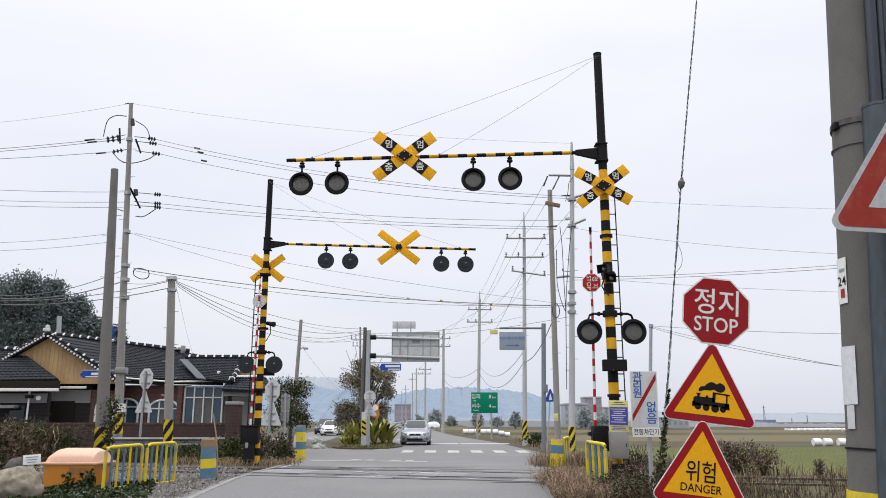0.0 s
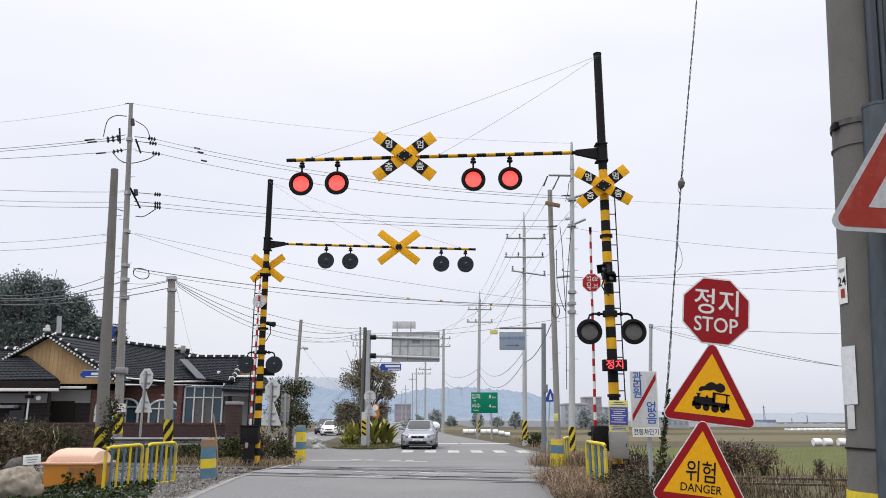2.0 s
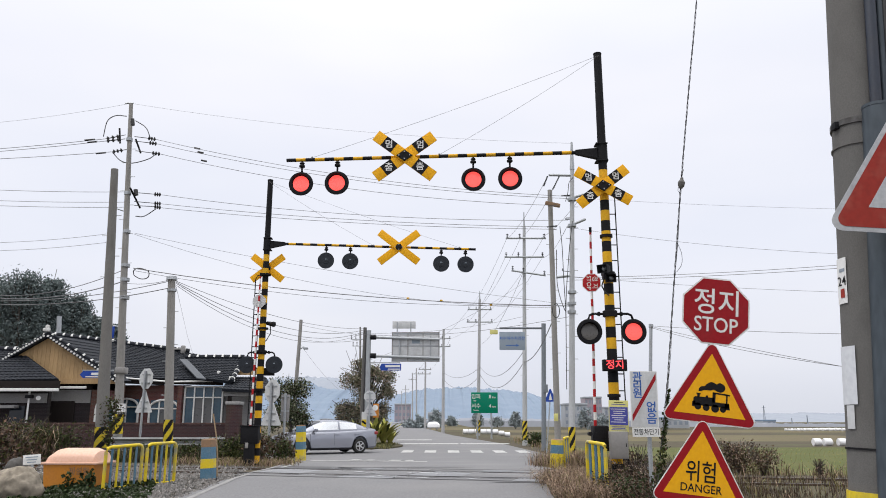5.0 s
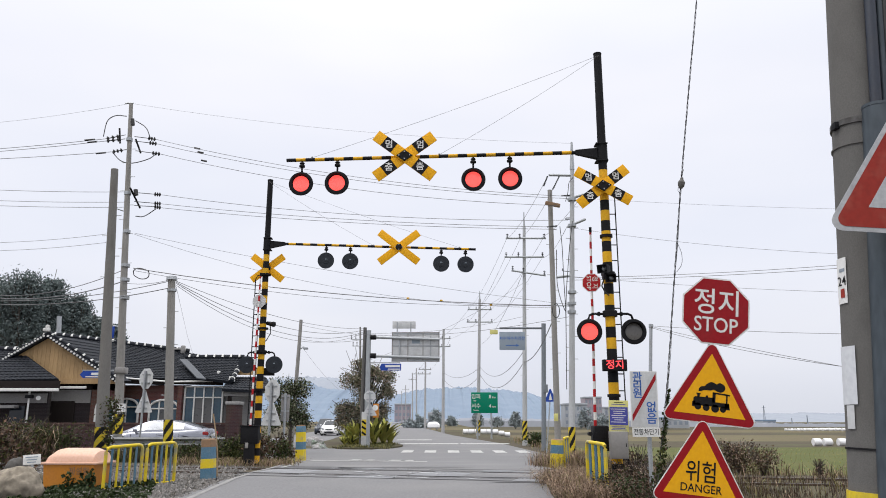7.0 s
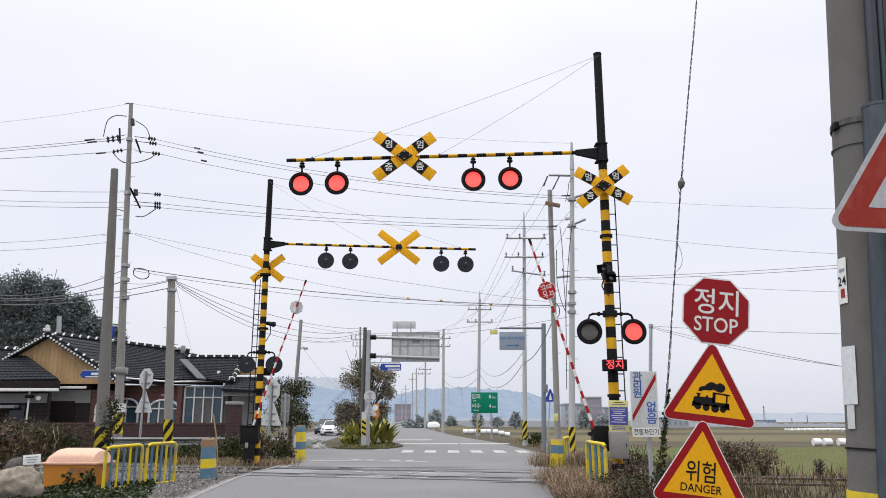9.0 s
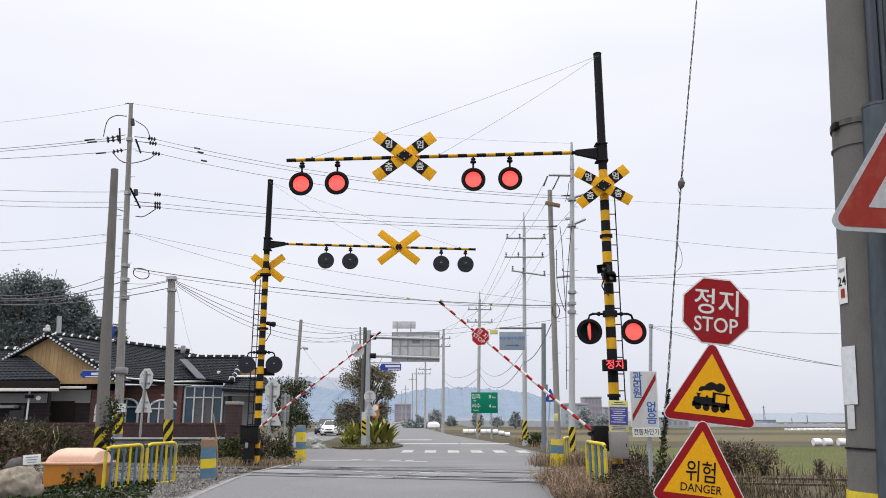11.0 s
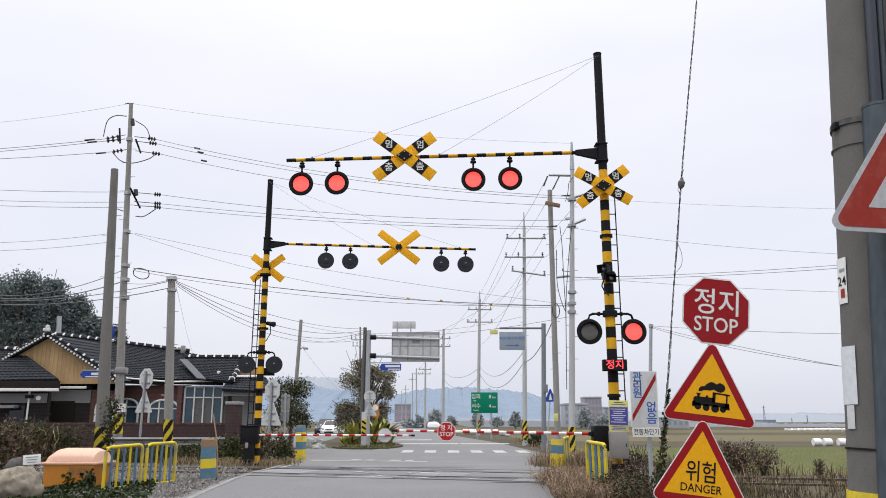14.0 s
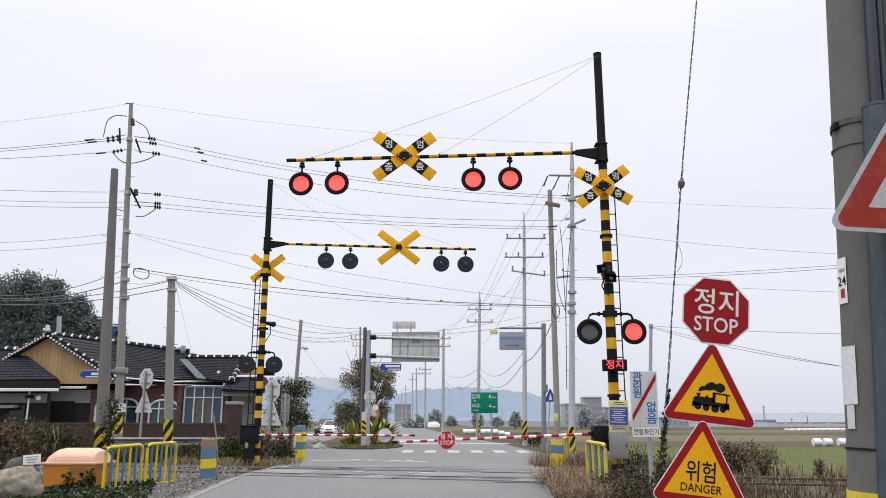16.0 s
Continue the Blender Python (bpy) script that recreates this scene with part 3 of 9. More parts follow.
def crossbuck(parent, at, length, width, front, slope, tilt=0.0):
    """Two crossed boards; front: with black fields and white characters, as seen from this side."""
    hub = thing("crossbuck", Matrix.Translation(at) @ Matrix.Rotation(-radians(tilt), 4, "Y"), "yellow and black crossed warning boards" if front else "plain yellow backs of crossed warning boards", "crossing sign")
    for k, s in ((0, slope), (1, -slope)):
        rot = Matrix.Rotation(-radians(s), 4, "Y")
        y0 = -0.03 * k
        b = part("board", Shape().box((0, 0, 0), (length, 0.022, width), 0.004), SIGN_YELLOW, hub, m=Matrix.Translation((0, y0, 0)) @ rot)
        if front:
            for sx in (-1, 1):
                f = part("black_field", Shape().box((sx * length * 0.27, -0.0125, 0), (length * 0.175, 0.004, width * 0.998)), BLACK, b)
                up = (s > 0) == (sx > 0)
                lettering("character", "멈" if up else "춤", width * 0.76, WHITE, b, Matrix.Translation((sx * length * 0.27, -0.016, 0)) @ Matrix.Rotation(radians(s + tilt), 4, "Y"), weight=0.012)
    if front:
        part("hub_plate", Shape().plate([(-0.15, 0), (0, -0.11), (0.15, 0), (0, 0.11)], 0.02), BLACK, hub, m=Matrix.Translation((0, -0.064, 0)))
    else:
        part("hub_plate", Shape().lathe((0, 0, 0), (0, -1, 0), [(0, 0.09), (0.06, 0.09), (0.07, 0.05)], 12), BLACK, hub)
    bolts = ((-0.1, 0), (0.1, 0), (0, 0.07), (0, -0.07))
    for bx, bz in bolts:
        part("bolt", Shape().cyl((bx, -0.086 if front else -0.075, bz), (bx, -0.06, bz), 0.012, n=8), STEEL, hub)
    return hub


def gantry(x, y, top, base, arm_z, reach, side, r, rows, black_from, label, near):
    """A striped mast with an overhead arm; side -1: the arm reaches to -x."""
    g = thing("crossing_gantry", (x, y, base), label, "crossing gantry", "crossing gantries")
    t, az = top - base, arm_z - base
    mast = Shape()
    h = t + 0.1
    stops = [(q - base + 0.1) / h for q in rows if q < black_from]
    stops = stops[len(stops) % 2:]
    mast.rings((0, 0, -0.1), (0, 0, t), r, r * 0.78, stops, 24)
    part("mast", mast, [BLACK, YELLOW], g, "black and yellow banded steel mast")
    cap = Shape().lathe((0, 0, t), (0, 0, t + 1), [(0, r * 0.84), (0.02, r * 0.84), (0.03, r * 0.5)], 20)
    part("mast_cap", cap, BLACK, g)
    # bracket
    br = Shape().cyl((0, 0, az - 0.17), (0, 0, az + 0.18), r * 1.05, n=20)
    br.box((side * 0.02, 0, az + 0.17), (r * 2.3, r * 2.3, 0.025), 0.005)
    br.box((side * 0.02, 0, az - 0.16), (r * 2.3, r * 2.3, 0.025), 0.005)
    br.add([(side * r, -0.05, az - 0.11), (side * r, 0.05, az - 0.11), (side * 0.5, -0.04, az - 0.02), (side * 0.5, 0.04, az - 0.02), (side * r, -0.05, az + 0.1), (side * r, 0.05, az + 0.1), (side * 0.5, -0.04, az + 0.06), (side * 0.5, 0.04, az + 0.06)], [(0, 1, 3, 2), (4, 6, 7, 5), (0, 2, 6, 4), (1, 5, 7, 3), (2, 3, 7, 6), (0, 4, 5, 1)])
    part("arm_bracket", br, BLACK, g)
    drop = reach["drop"]
    arm = Shape().rings((side * 0.4, 0, az + 0.02), (side * reach["len"], 0, az + 0.02 - drop), 0.036, 0.034, [i / reach["bands"] for i in range(1, reach["bands"])], 12)
    part("overhead_arm", arm, [BLACK, YELLOW], g, "thin black and yellow banded arm")
    stays = []
    for d in reach["stays"]:
        s = Shape().tube(sag((side * -0.02, -r, t - 0.06), (side * d, 0, az + 0.06 - drop * d / reach["len"]), 0.05, 10), 0.003, 5)
        part("stay_wire", s, WIRE_GREY, g)
        part("eyelet", Shape().lathe((side * d, 0, az + 0.04 - drop * d / reach["len"]), (side * d, 0, az + 1), [(0, 0.01), (0.03, 0.02), (0.05, 0.01)], 8), STEEL, g)
    for d in reach["lamps"]:
        z = az + 0.02 - drop * d / reach["len"]
        h = Shape().cyl((side * d, 0, z - 0.03), (side * d, 0, z - reach["hang"] + reach["r"]), 0.018, n=8)
        h.lathe((side * d, 0, z - 0.05), (side * d, 0, z - 1), [(0, 0.035), (0.02, 0.05), (0.035, 0.03), (0.06, 0.055), (0.09, 0.055), (0.1, 0.02)], 14)
        part("lamp_hanger", h, BLACK, g)
        flasher(g, (side * d, 0, z - reach["hang"]), reach["r"], True, near)
    return g

# ---- near gantry ----
NY = 13.4
near = gantry(2.972, NY, 8.301, 0.22, 6.289, dict(len=2.966 - -2.919, drop=6.334 - 6.178, bands=31, stays=(2.966 - -2.447, 2.966 - -0.074), lamps=tuple(2.966 - q for q in (-2.627, -1.968, 0.556, 1.237)), hang=6.234 - 5.759, r=0.225), -1, 0.095,
              [0.3206 + 0.1943 * i for i in range(30)], 6.42, "tall black and yellow level crossing gantry with overhead signal lamps", True)
FY = 20.4
far = gantry(-4.864, FY, 8.025, 0.2, 6.176, dict(len=0.952 - -4.815, drop=6.208 - 6.048, bands=27, stays=(-1.89 - -4.815, 0.515 - -4.815), lamps=tuple(q - -4.815 for q in (-3.173, -2.504, 0, 0.668)), hang=6.112 - 5.681, r=0.225), 1, 0.095,
             [0.345 + 0.1909 * i for i in range(30)], 6.2, "black and yellow level crossing gantry seen from behind", False)

crossbuck(None, (-0.712, 13.3, 6.198), 1.339, 0.221, True, 37)
crossbuck(None, (2.924, 13.25, 5.602), 1.13, 0.2, True, 34, 3.8)
crossbuck(None, (-1.212, 20.3, 6.073), 1.359, 0.211, False, 38)
crossbuck(None, (-4.835, 20.5, 5.527), 1.086, 0.194, False, 38)


def side_lamps(g, gx, gy, z, spread, drop, r, lit, base):
    sh = Shape()
    sh.lathe((0, 0, z - base - 0.05), (0, 0, z + 1), [(0, 0.13), (0.1, 0.13), (0.11, 0.11)], 16)
    for s in (-1, 1):
        sh.tube([(s * 0.08, 0, z - base), (s * spread * 0.8, -0.02, z - base), (s * spread * 0.95, -0.03, z - base - 0.03), (s * spread, -0.03, z - base - 0.09), (s * spread, -0.03, z - base - drop + r)], 0.022, 8)
        sh.box((s * 0.2, 0, z - base), (0.04, 0.07, 0.07), 0.005)
    part("cross_arm", sh, BLACK, g)
    for s in (-1, 1):
        flasher(g, (s * spread, -0.03, z - base - drop), r, True, lit)


side_lamps(near, 0, NY, 3.274, 0.39, 3.274 - 2.952, 0.225, True, 0.22)
side_lamps(far, 0, FY, 3.207, 0.362, 3.207 - 2.877, 0.226, False, 0.2)


# ---- barriers ----
def barrier(at, foot, length, side, bands, sign_at, sign_r, front, label):
    b = thing("crossing_barrier", (at[0], at[1], foot), label, "barrier", "crossing barriers")
    arm = part("barrier_arm", Shape().rings((side * 0.1, 0, 0), (side * length, 0, 0), 0.028, 0.022, [i / bands for i in range(1, bands)], 10), [RED_BRIGHT, WHITE], b, "red and white banded boom", m=Matrix.Translation((0, 0, at[2] - foot)))
    part("end_cap", Shape().cyl((side * (length - 0.09), 0, 0), (side * (length + 0.01), 0, 0), 0.026, n=10), BLACK, arm, "black end cap")
    part("counterweight", Shape().box((-side * 0.1, 0.05, 0), (0.36, 0.05, 0.1), 0.02), BLACK, arm)
    y = -0.035 if front else 0.03
    s = part("stop_sign", Shape().plate(ngon(8, sign_r, math.pi / 8), 0.006), SIGN_BACK if not front else WHITE, arm, "red octagonal stop sign" if front else "grey octagonal sign back", m=Matrix.Translation((side * sign_at, y, 0)))
    if front:
        f = Matrix.Translation((side * sign_at, y, 0))
        part("red_face", Shape().plate(ngon(8, sign_r * 0.93, math.pi / 8), 0.003), RED_BRIGHT, arm, m=f @ Matrix.Translation((0, -0.0035, 0)))
        lettering("lettering", "정 지", sign_r * 0.62, WHITE, arm, f @ Matrix.Translation((0, -0.005, sign_r * 0.32)))
        lettering("lettering", "STOP", sign_r * 0.6, WHITE, arm, f @ Matrix.Translation((0, -0.005, -sign_r * 0.28)))
    return b, arm


BAR_R = (2.672, 13.65, 1.198)
BAR_L = (-5.008, 20.2, 1.063)
barrier_right, arm_right = barrier(BAR_R, 0.2, 3.72, -1, 27, 2.68, 0.18, True, "red and white barrier boom with a small stop sign")
barrier_left, arm_left = barrier(BAR_L, 0.2, 4.27, 1, 27, 3.5, 0.188, False, "red and white barrier boom with a blank sign back")

# ---- fittings at the near gantry ----
STEEL_BOX = material("grey_steel_cabinet", (0.30, 0.29, 0.28), (0.26, 0.25, 0.245), 0.45, 0.3, scale=4, fine=20, bump=0.03, dirt=0.3, dirt_color=(0.2, 0.19, 0.18))
NOTICE_YELLOW = material("pale_yellow_notice", (0.66, 0.62, 0.22), None, 0.5, bump=0, dirt=0.15)
NOTICE_BLUE = material("violet_blue_notice", (0.06, 0.07, 0.35), None, 0.5, bump=0, dirt=0.15)
LETTER_BLUE = material("blue_lettering", (0.03, 0.12, 0.42), None, 0.5, bump=0, dirt=0.1)
NX, NB = 2.972, 0.22


PANEL = []


def fit_near():
    # display that reads 정지
    z = 2.357 - NB
    led = part("display", Shape().box((0, -0.16, z), (0.413, 0.12, 0.197), 0.008), BLACK, near, "black display box")
    part("display_bracket", Shape().box((0, -0.08, z), (0.06, 0.1, 0.1)), BLACK, near)
    panel = part("display_panel", Shape().box((0, 0, 0), (0.374, 0.006, 0.167)), BLACK, near, "turning display panel", m=Matrix.Translation((0, -0.2295, z)))
    lettering("display_words", "정지", 0.165, GLOW_LED, panel, Matrix.Translation((-0.005, -0.0042, 0)), squeeze=1.05, label="red glowing display letters")
    PANEL.append(panel)
    # notice board
    z = 1.5 - NB
    nb = part("notice_board", Shape().box((0.0, -0.13, z), (0.335, 0.012, 0.524), 0.003), NOTICE_YELLOW, near, "pale yellow notice with a blue field", m=pose(0, 0, 0, 0, 1.5, 0))
    part("blue_field", Shape().box((0, -0.138, z), (0.31, 0.005, 0.301)), NOTICE_BLUE, nb)
    for i in range(7):
        part("text_bar", Shape().box((0.012 * (i % 2) - 0.012, -0.1415, z + 0.115 - 0.036 * i), (0.25 - 0.05 * (i % 3), 0.003, 0.010)), WHITE, nb)
    for i, (dz, wd) in enumerate(((0.228, 0.15), (0.196, 0.24), (-0.18, 0.25), (-0.205, 0.22), (-0.23, 0.26))):
        part("text_bar", Shape().box((0, -0.1375, z + dz), (wd, 0.003, 0.011)), NOTICE_BLUE if i > 0 else BLACK, nb)
    # switch cabinet
    z = 1.02 - NB
    cab = part("cabinet", Shape().box((0.0, -0.17, z), (0.295, 0.16, 0.448), 0.01), STEEL_BOX, near, "grey steel switch cabinet")
    part("cabinet_door", Shape().box((0.0, -0.254, z), (0.262, 0.006, 0.41), 0.002), STEEL_BOX, cab)
    part("latch", Shape().box((0.11, -0.26, z), (0.012, 0.01, 0.06), 0.003), BLACK, cab)
    # signal horn and camera
    z = 3.99 - NB
    for hx, hz in ((-0.1, 0.05), (0.0, -0.12)):
        aim = Matrix.Translation((hx, -0.26, z + hz)) @ Matrix.Rotation(radians(-38 if hz > 0 else -18), 4, "Z") @ Matrix.Rotation(radians(8), 4, "X")
        w = 0.095
        vs = [(sx * k, y, sz * k * 0.82) for k, y in ((w * 0.55, 0.1), (w * 0.8, 0.0), (w, -0.14), (w * 0.88, -0.14), (w * 0.55, -0.04)) for sx, sz in ((-1, -1), (1, -1), (1, 1), (-1, 1))]
        fs = [(4 * r + j, 4 * r + (j + 1) % 4, 4 * r + 4 + (j + 1) % 4, 4 * r + 4 + j) for r in range(4) for j in range(4)] + [(3, 2, 1, 0), (16, 17, 18, 19)]
        horn = part("signal_horn", Shape().add(vs, fs), BLACK, near, "square black horn loudspeaker", m=aim)
        part("horn_throat", Shape().lathe((0, -0.042, 0), (0, -1, 0), [(0, 0.042), (0.03, 0.035), (0.05, 0.012)], 12), STEEL, horn)
    part("horn_bracket", Shape().box((-0.09, -0.12, z), (0.05, 0.22, 0.2), 0.01).lathe((0, 0, z - 0.02), (0, 0, z + 1), [(0, 0.125), (0.06, 0.125)], 16), BLACK, near)
    part("horn_cable", Shape().tube([(-0.12, -0.2, z - 0.12), (-0.16, -0.18, z - 0.24), (-0.1, -0.13, z - 0.34), (-0.02, -0.1, z - 0.4)], 0.012), WIRE, near)
    # ladder
    lad = part("ladder", Shape().tube([(0.08, 0.02, 5.28), (0.15, 0.02, 5.27), (0.195, 0.02, 5.2), (0.2, 0.02, 0.4)], 0.011), BLACK, near)
    for i in range(16):
        part("rung", Shape().cyl((0.08, 0.02, 0.55 + 0.29 * i), (0.2, 0.02, 0.55 + 0.29 * i), 0.01, n=8), BLACK, lad)
    for h in (5.28, 4.45, 3.0, 1.6):
        part("collar", Shape().lathe((0, 0, h), (0, 0, h + 1), [(0, 0.115), (0.05, 0.115)], 16), BLACK, near)
    # barrier machine
    bm = barrier_right
    part("pedestal", Shape().box((0, 0.1, 0.3), (0.3, 0.3, 0.62), 0.02), BLACK, bm)
    part("housing", Shape().box((0.10, 0.12, 0.92), (0.26, 0.36, 0.375 * 1.15), 0.03), BLACK, bm)
    part("door_panel", Shape().box((0.06, -0.065, 0.9), (0.2, 0.01, 0.26), 0.004), BLACK, bm)
    part("axle", Shape().cyl((-0.1, -0.08, BAR_R[2] - 0.2), (-0.1, 0.05, BAR_R[2] - 0.2), 0.035), BLACK, bm)


fit_near()


def fit_far():
    lad = part("ladder", Shape().tube([(-0.27, 0.02, 0.4), (-0.27, 0.02, 5.0), (-0.22, 0.02, 5.1), (-0.08, 0.02, 5.1)], 0.014), BLACK, far)
    part("ladder_rail", Shape().cyl((-0.14, 0.02, 0.4), (-0.14, 0.02, 5.0), 0.012, n=8), BLACK, lad)
    for i in range(15):
        part("rung", Shape().cyl((-0.28, 0.02, 0.55 + 0.29 * i), (-0.08, 0.02, 0.55 + 0.29 * i), 0.013, n=8), BLACK, lad)
    for h in (5.1, 3.62, 3.0, 2.0):
        part("collar", Shape().lathe((0, 0, h), (0, 0, h + 1), [(0, 0.15), (0.05, 0.15)], 16), BLACK, far)
    z = 3.92 - 0.2
    part("signal_horn", Shape().lathe((0.1, 0.05, z + 0.08), (1.0, -0.3, z - 0.12), [(0, 0.05), (0.16, 0.06), (0.2, 0.075), (0.24, 0.07)], 16), BLACK, far)
    part("horn_cable", Shape().tube([(0.2, 0, z), (0.22, 0, z - 0.2), (0.12, 0, z - 0.38), (0.08, 0, z - 0.42)], 0.014), WIRE, far)
    part("display_back", Shape().box((0.15, 0.1, 1.6 + 0.9), (0.4, 0.1, 0.2), 0.01), BLACK, far)
    bm = barrier_left
    part("pedestal", Shape().box((0, 0.1, 0.32), (0.26, 0.3, 0.68), 0.02), BLACK, bm)
    part("housing", Shape().box((0.0, 0.12, 0.86), (0.46, 0.36, 0.44), 0.03), BLACK, bm)
    part("lid", Shape().box((0.0, 0.12, 1.09), (0.5, 0.4, 0.03), 0.01), BLACK, bm)
    part("latch", Shape().box((-0.05, -0.07, 0.6), (0.08, 0.02, 0.14), 0.004), STEEL_BOX, bm)


fit_far()

# ---- warning signs on the leaning post ----

def sign_stack():
    y = 7.4
    base = Vector((2.306, 7.45, 0.321))
    top = Vector((2.749, 7.45, 2.769))
    low = base + (base - top) * 0.22
    low.z = max(low.z, -0.05)
    st = thing("warning_sign_post", Matrix.Translation((low.x, low.y, 0.1)), "leaning post with a stop sign and two warning triangles", "road sign")
    o = Vector((low.x, low.y, 0.1))
    part("post", Shape().cyl(Vector((low.x, low.y, 0.0)) - o, top - o, 0.03, n=14), STEEL, st, "galvanised steel post")
    # octagon
    m = Matrix.Translation(Vector((2.678, 7.38, 2.469)) - o) @ Matrix.Rotation(radians(6.0), 4, "Y")
    r = 0.341 / math.cos(math.pi / 8) * 0.965
    s = part("stop_sign", Shape().plate(ngon(8, r, math.pi / 8), 0.004), WHITE, st, "red octagonal stop sign with white lettering", m=m)
    part("red_face", Shape().plate(ngon(8, r * 0.955, math.pi / 8), 0.002), RED, s, m=Matrix.Translation((0, -0.0025, 0)))
    lettering("lettering", "정지", 0.277, WHITE, s, Matrix.Translation((0.012, -0.0035, 0.072)), squeeze=0.93)
    lettering("lettering", "STOP", 0.205, WHITE, s, Matrix.Translation((0.0, -0.0035, -0.144)), squeeze=0.88)
    part("clamp", Shape().box((0, 0.02, 0), (0.12, 0.03, 0.04), 0.004), STEEL, s)
    # triangles
    for cx, word in (((2.559, 7.38, 1.663), 0), ((2.406, 7.36, 0.936), 1)):
        m = Matrix.Translation(Vector(cx) - o) @ Matrix.Rotation(radians(6.9), 4, "Y")
        side = 0.945
        tri = [(-side / 2, -side * 0.2887), (side / 2, -side * 0.2887), (0, side * 0.5774)]
        s = part("warning_triangle", Shape().plate(rounded(tri, 0.059), 0.004), WHITE, st, "yellow warning triangle with a broad red border", m=m)
        part("red_border", Shape().plate(rounded([(a * 0.965, b * 0.965) for a, b in tri], 0.048), 0.002), RED, s, m=Matrix.Translation((0, -0.0025, 0)))
        part("yellow_face", Shape().plate([(a * 0.72, b * 0.72) for a, b in tri], 0.0015), SIGN_YELLOW, s, m=Matrix.Translation((0, -0.0043, 0)))
        u = 0.005
        if word:
            lettering("lettering", "위험", 42 * u, BLACK, s, Matrix.Translation((0.004, -0.0055, 1 * u)), squeeze=0.78)
            lettering("lettering", "DANGER", 21 * u, BLACK, s, Matrix.Translation((0.006, -0.0055, -27 * u)), squeeze=0.92)
        else:
            pic = Shape()
            mm = Matrix.Translation((2 * u, -0.0055, -16 * u))
            boiler = [(-34, -6), (-34, 7), (-31, 10), (6, 11), (6, 3), (34, 3), (34, -6)]
            for k, pts in enumerate((boiler, [(2, 2), (8, 2), (8, 20), (2, 20)], [(28, 2), (31, 2), (31, 20), (28, 20)], [(2, 18.5), (35, 17), (35, 20), (2, 21.5)], [(-27, 9), (-22, 9), (-22, 15), (-27, 15)], [(-28.5, 15), (-20.5, 15), (-20.5, 17), (-28.5, 17)], [(-11, 10), (-6, 10), (-7, 14), (-10, 14)], [(-36, -9), (-30, -9), (-30, 2), (-36, 0)], [(26, -9), (36, -9), (34, 3), (26, 3)])):
                pic.plate([(a * u, b * u) for a, b in pts], 0.0010 + 0.0001 * k, mm)
            for wx, wz, wr in ((-25, -8, 6.5), (-9, -9, 6.5), (8, -9, 7.5), (23, -9, 6)):
                pic.plate([(wx * u + a, wz * u + b) for a, b in ngon(20, wr * u)], 0.0022, mm)
            puff = [(-25, 20), (-24, 26), (-20, 30), (-14, 31), (-9, 36), (-2, 40), (5, 39), (9, 37), (15, 40), (23, 37), (26, 31), (23, 25), (16, 22), (9, 24), (4, 26), (-2, 24), (-9, 24), (-15, 23), (-20, 21)]
            puff = [tuple(q)[:2] for q in bend([(a, b, 0) for a, b in puff + puff[:1]], 4)][:-1]
            pic.plate([(a * u, b * u) for a, b in puff], 0.0012, mm)
            part("train_pictogram", pic, BLACK, s, "black steam engine pictogram")
        part("clamp", Shape().box((0, 0.02, 0), (0.12, 0.03, 0.04), 0.004), STEEL, s)


sign_stack()


# ---- sign: no attendant ----
def attendant_sign():
    y = 11.6
    x, b = 3.068, 0.2
    s = thing("crossing_notice", (x, y, b), "white notice board with a red diagonal stripe on a post", "notice sign")
    part("post", Shape().cyl((0, 0.03, -0.1), (0.02, 0.03, 2.062 - b), 0.032, n=12), STEEL, s)
    w, h = 0.41, 0.83
    m = Matrix.Translation(Vector((3.014, 11.56, 1.735)) - Vector((x, y, b))) @ Matrix.Rotation(radians(1.0), 4, "Y")
    bd = part("board", Shape().plate(rounded([(-w / 2, -h / 2), (w / 2, -h / 2), (w / 2, h / 2), (-w / 2, h / 2)], 0.015, 3), 0.012), WHITE, s, "white board with blue lettering", m=m)
    part("edge", Shape().plate([(-w * 0.47, -h * 0.485), (w * 0.47, -h * 0.485), (w * 0.47, h * 0.485), (-w * 0.47, h * 0.485)], 0.001), SIGN_BACK, bd, m=Matrix.Translation((0, -0.0012, 0)))
    part("stripe", Shape().plate([(-w * 0.45, -h * 0.4), (-w * 0.45, -h * 0.28), (w * 0.45, h * 0.47), (w * 0.45, h * 0.35)], 0.001), RED, bd, m=Matrix.Translation((0, -0.0025, 0)))
    for i, ch in enumerate("관리원"):
        lettering("character", ch, w * 0.39, LETTER_BLUE, bd, Matrix.Translation((-w * 0.23, -0.0025, h * (0.385 - 0.145 * i))), 0.001, weight=0.02)
    for i, ch in enumerate("없음"):
        lettering("character", ch, w * 0.42, LETTER_BLUE, bd, Matrix.Translation((w * 0.25, -0.0025, h * (-0.15 - 0.2 * i))), 0.001, weight=0.018)
    m2 = Matrix.Translation(Vector((3.02, 11.56, 1.252)) - Vector((x, y, b)))
    b2 = part("lower_board", Shape().plate([(-w / 2, -0.065), (w / 2, -0.065), (w / 2, 0.065), (-w / 2, 0.065)], 0.01), WHITE, s, "narrow white board with black lettering", m=m2)
    lettering("lettering", "전동차단기", w * 0.24, BLACK, b2, Matrix.Translation((0, -0.002, 0)), 0.001, squeeze=0.85)


attendant_sign()


# ---- railings and bollards ----
CHIPPED = material("chipped_yellow_over_blue_paint", (0.68, 0.52, 0.03), (0.58, 0.43, 0.03), 0.55, scale=5, fine=40, bump=0.1, dirt=0.95, dirt_color=(0.22, 0.25, 0.27), spec=0.15)


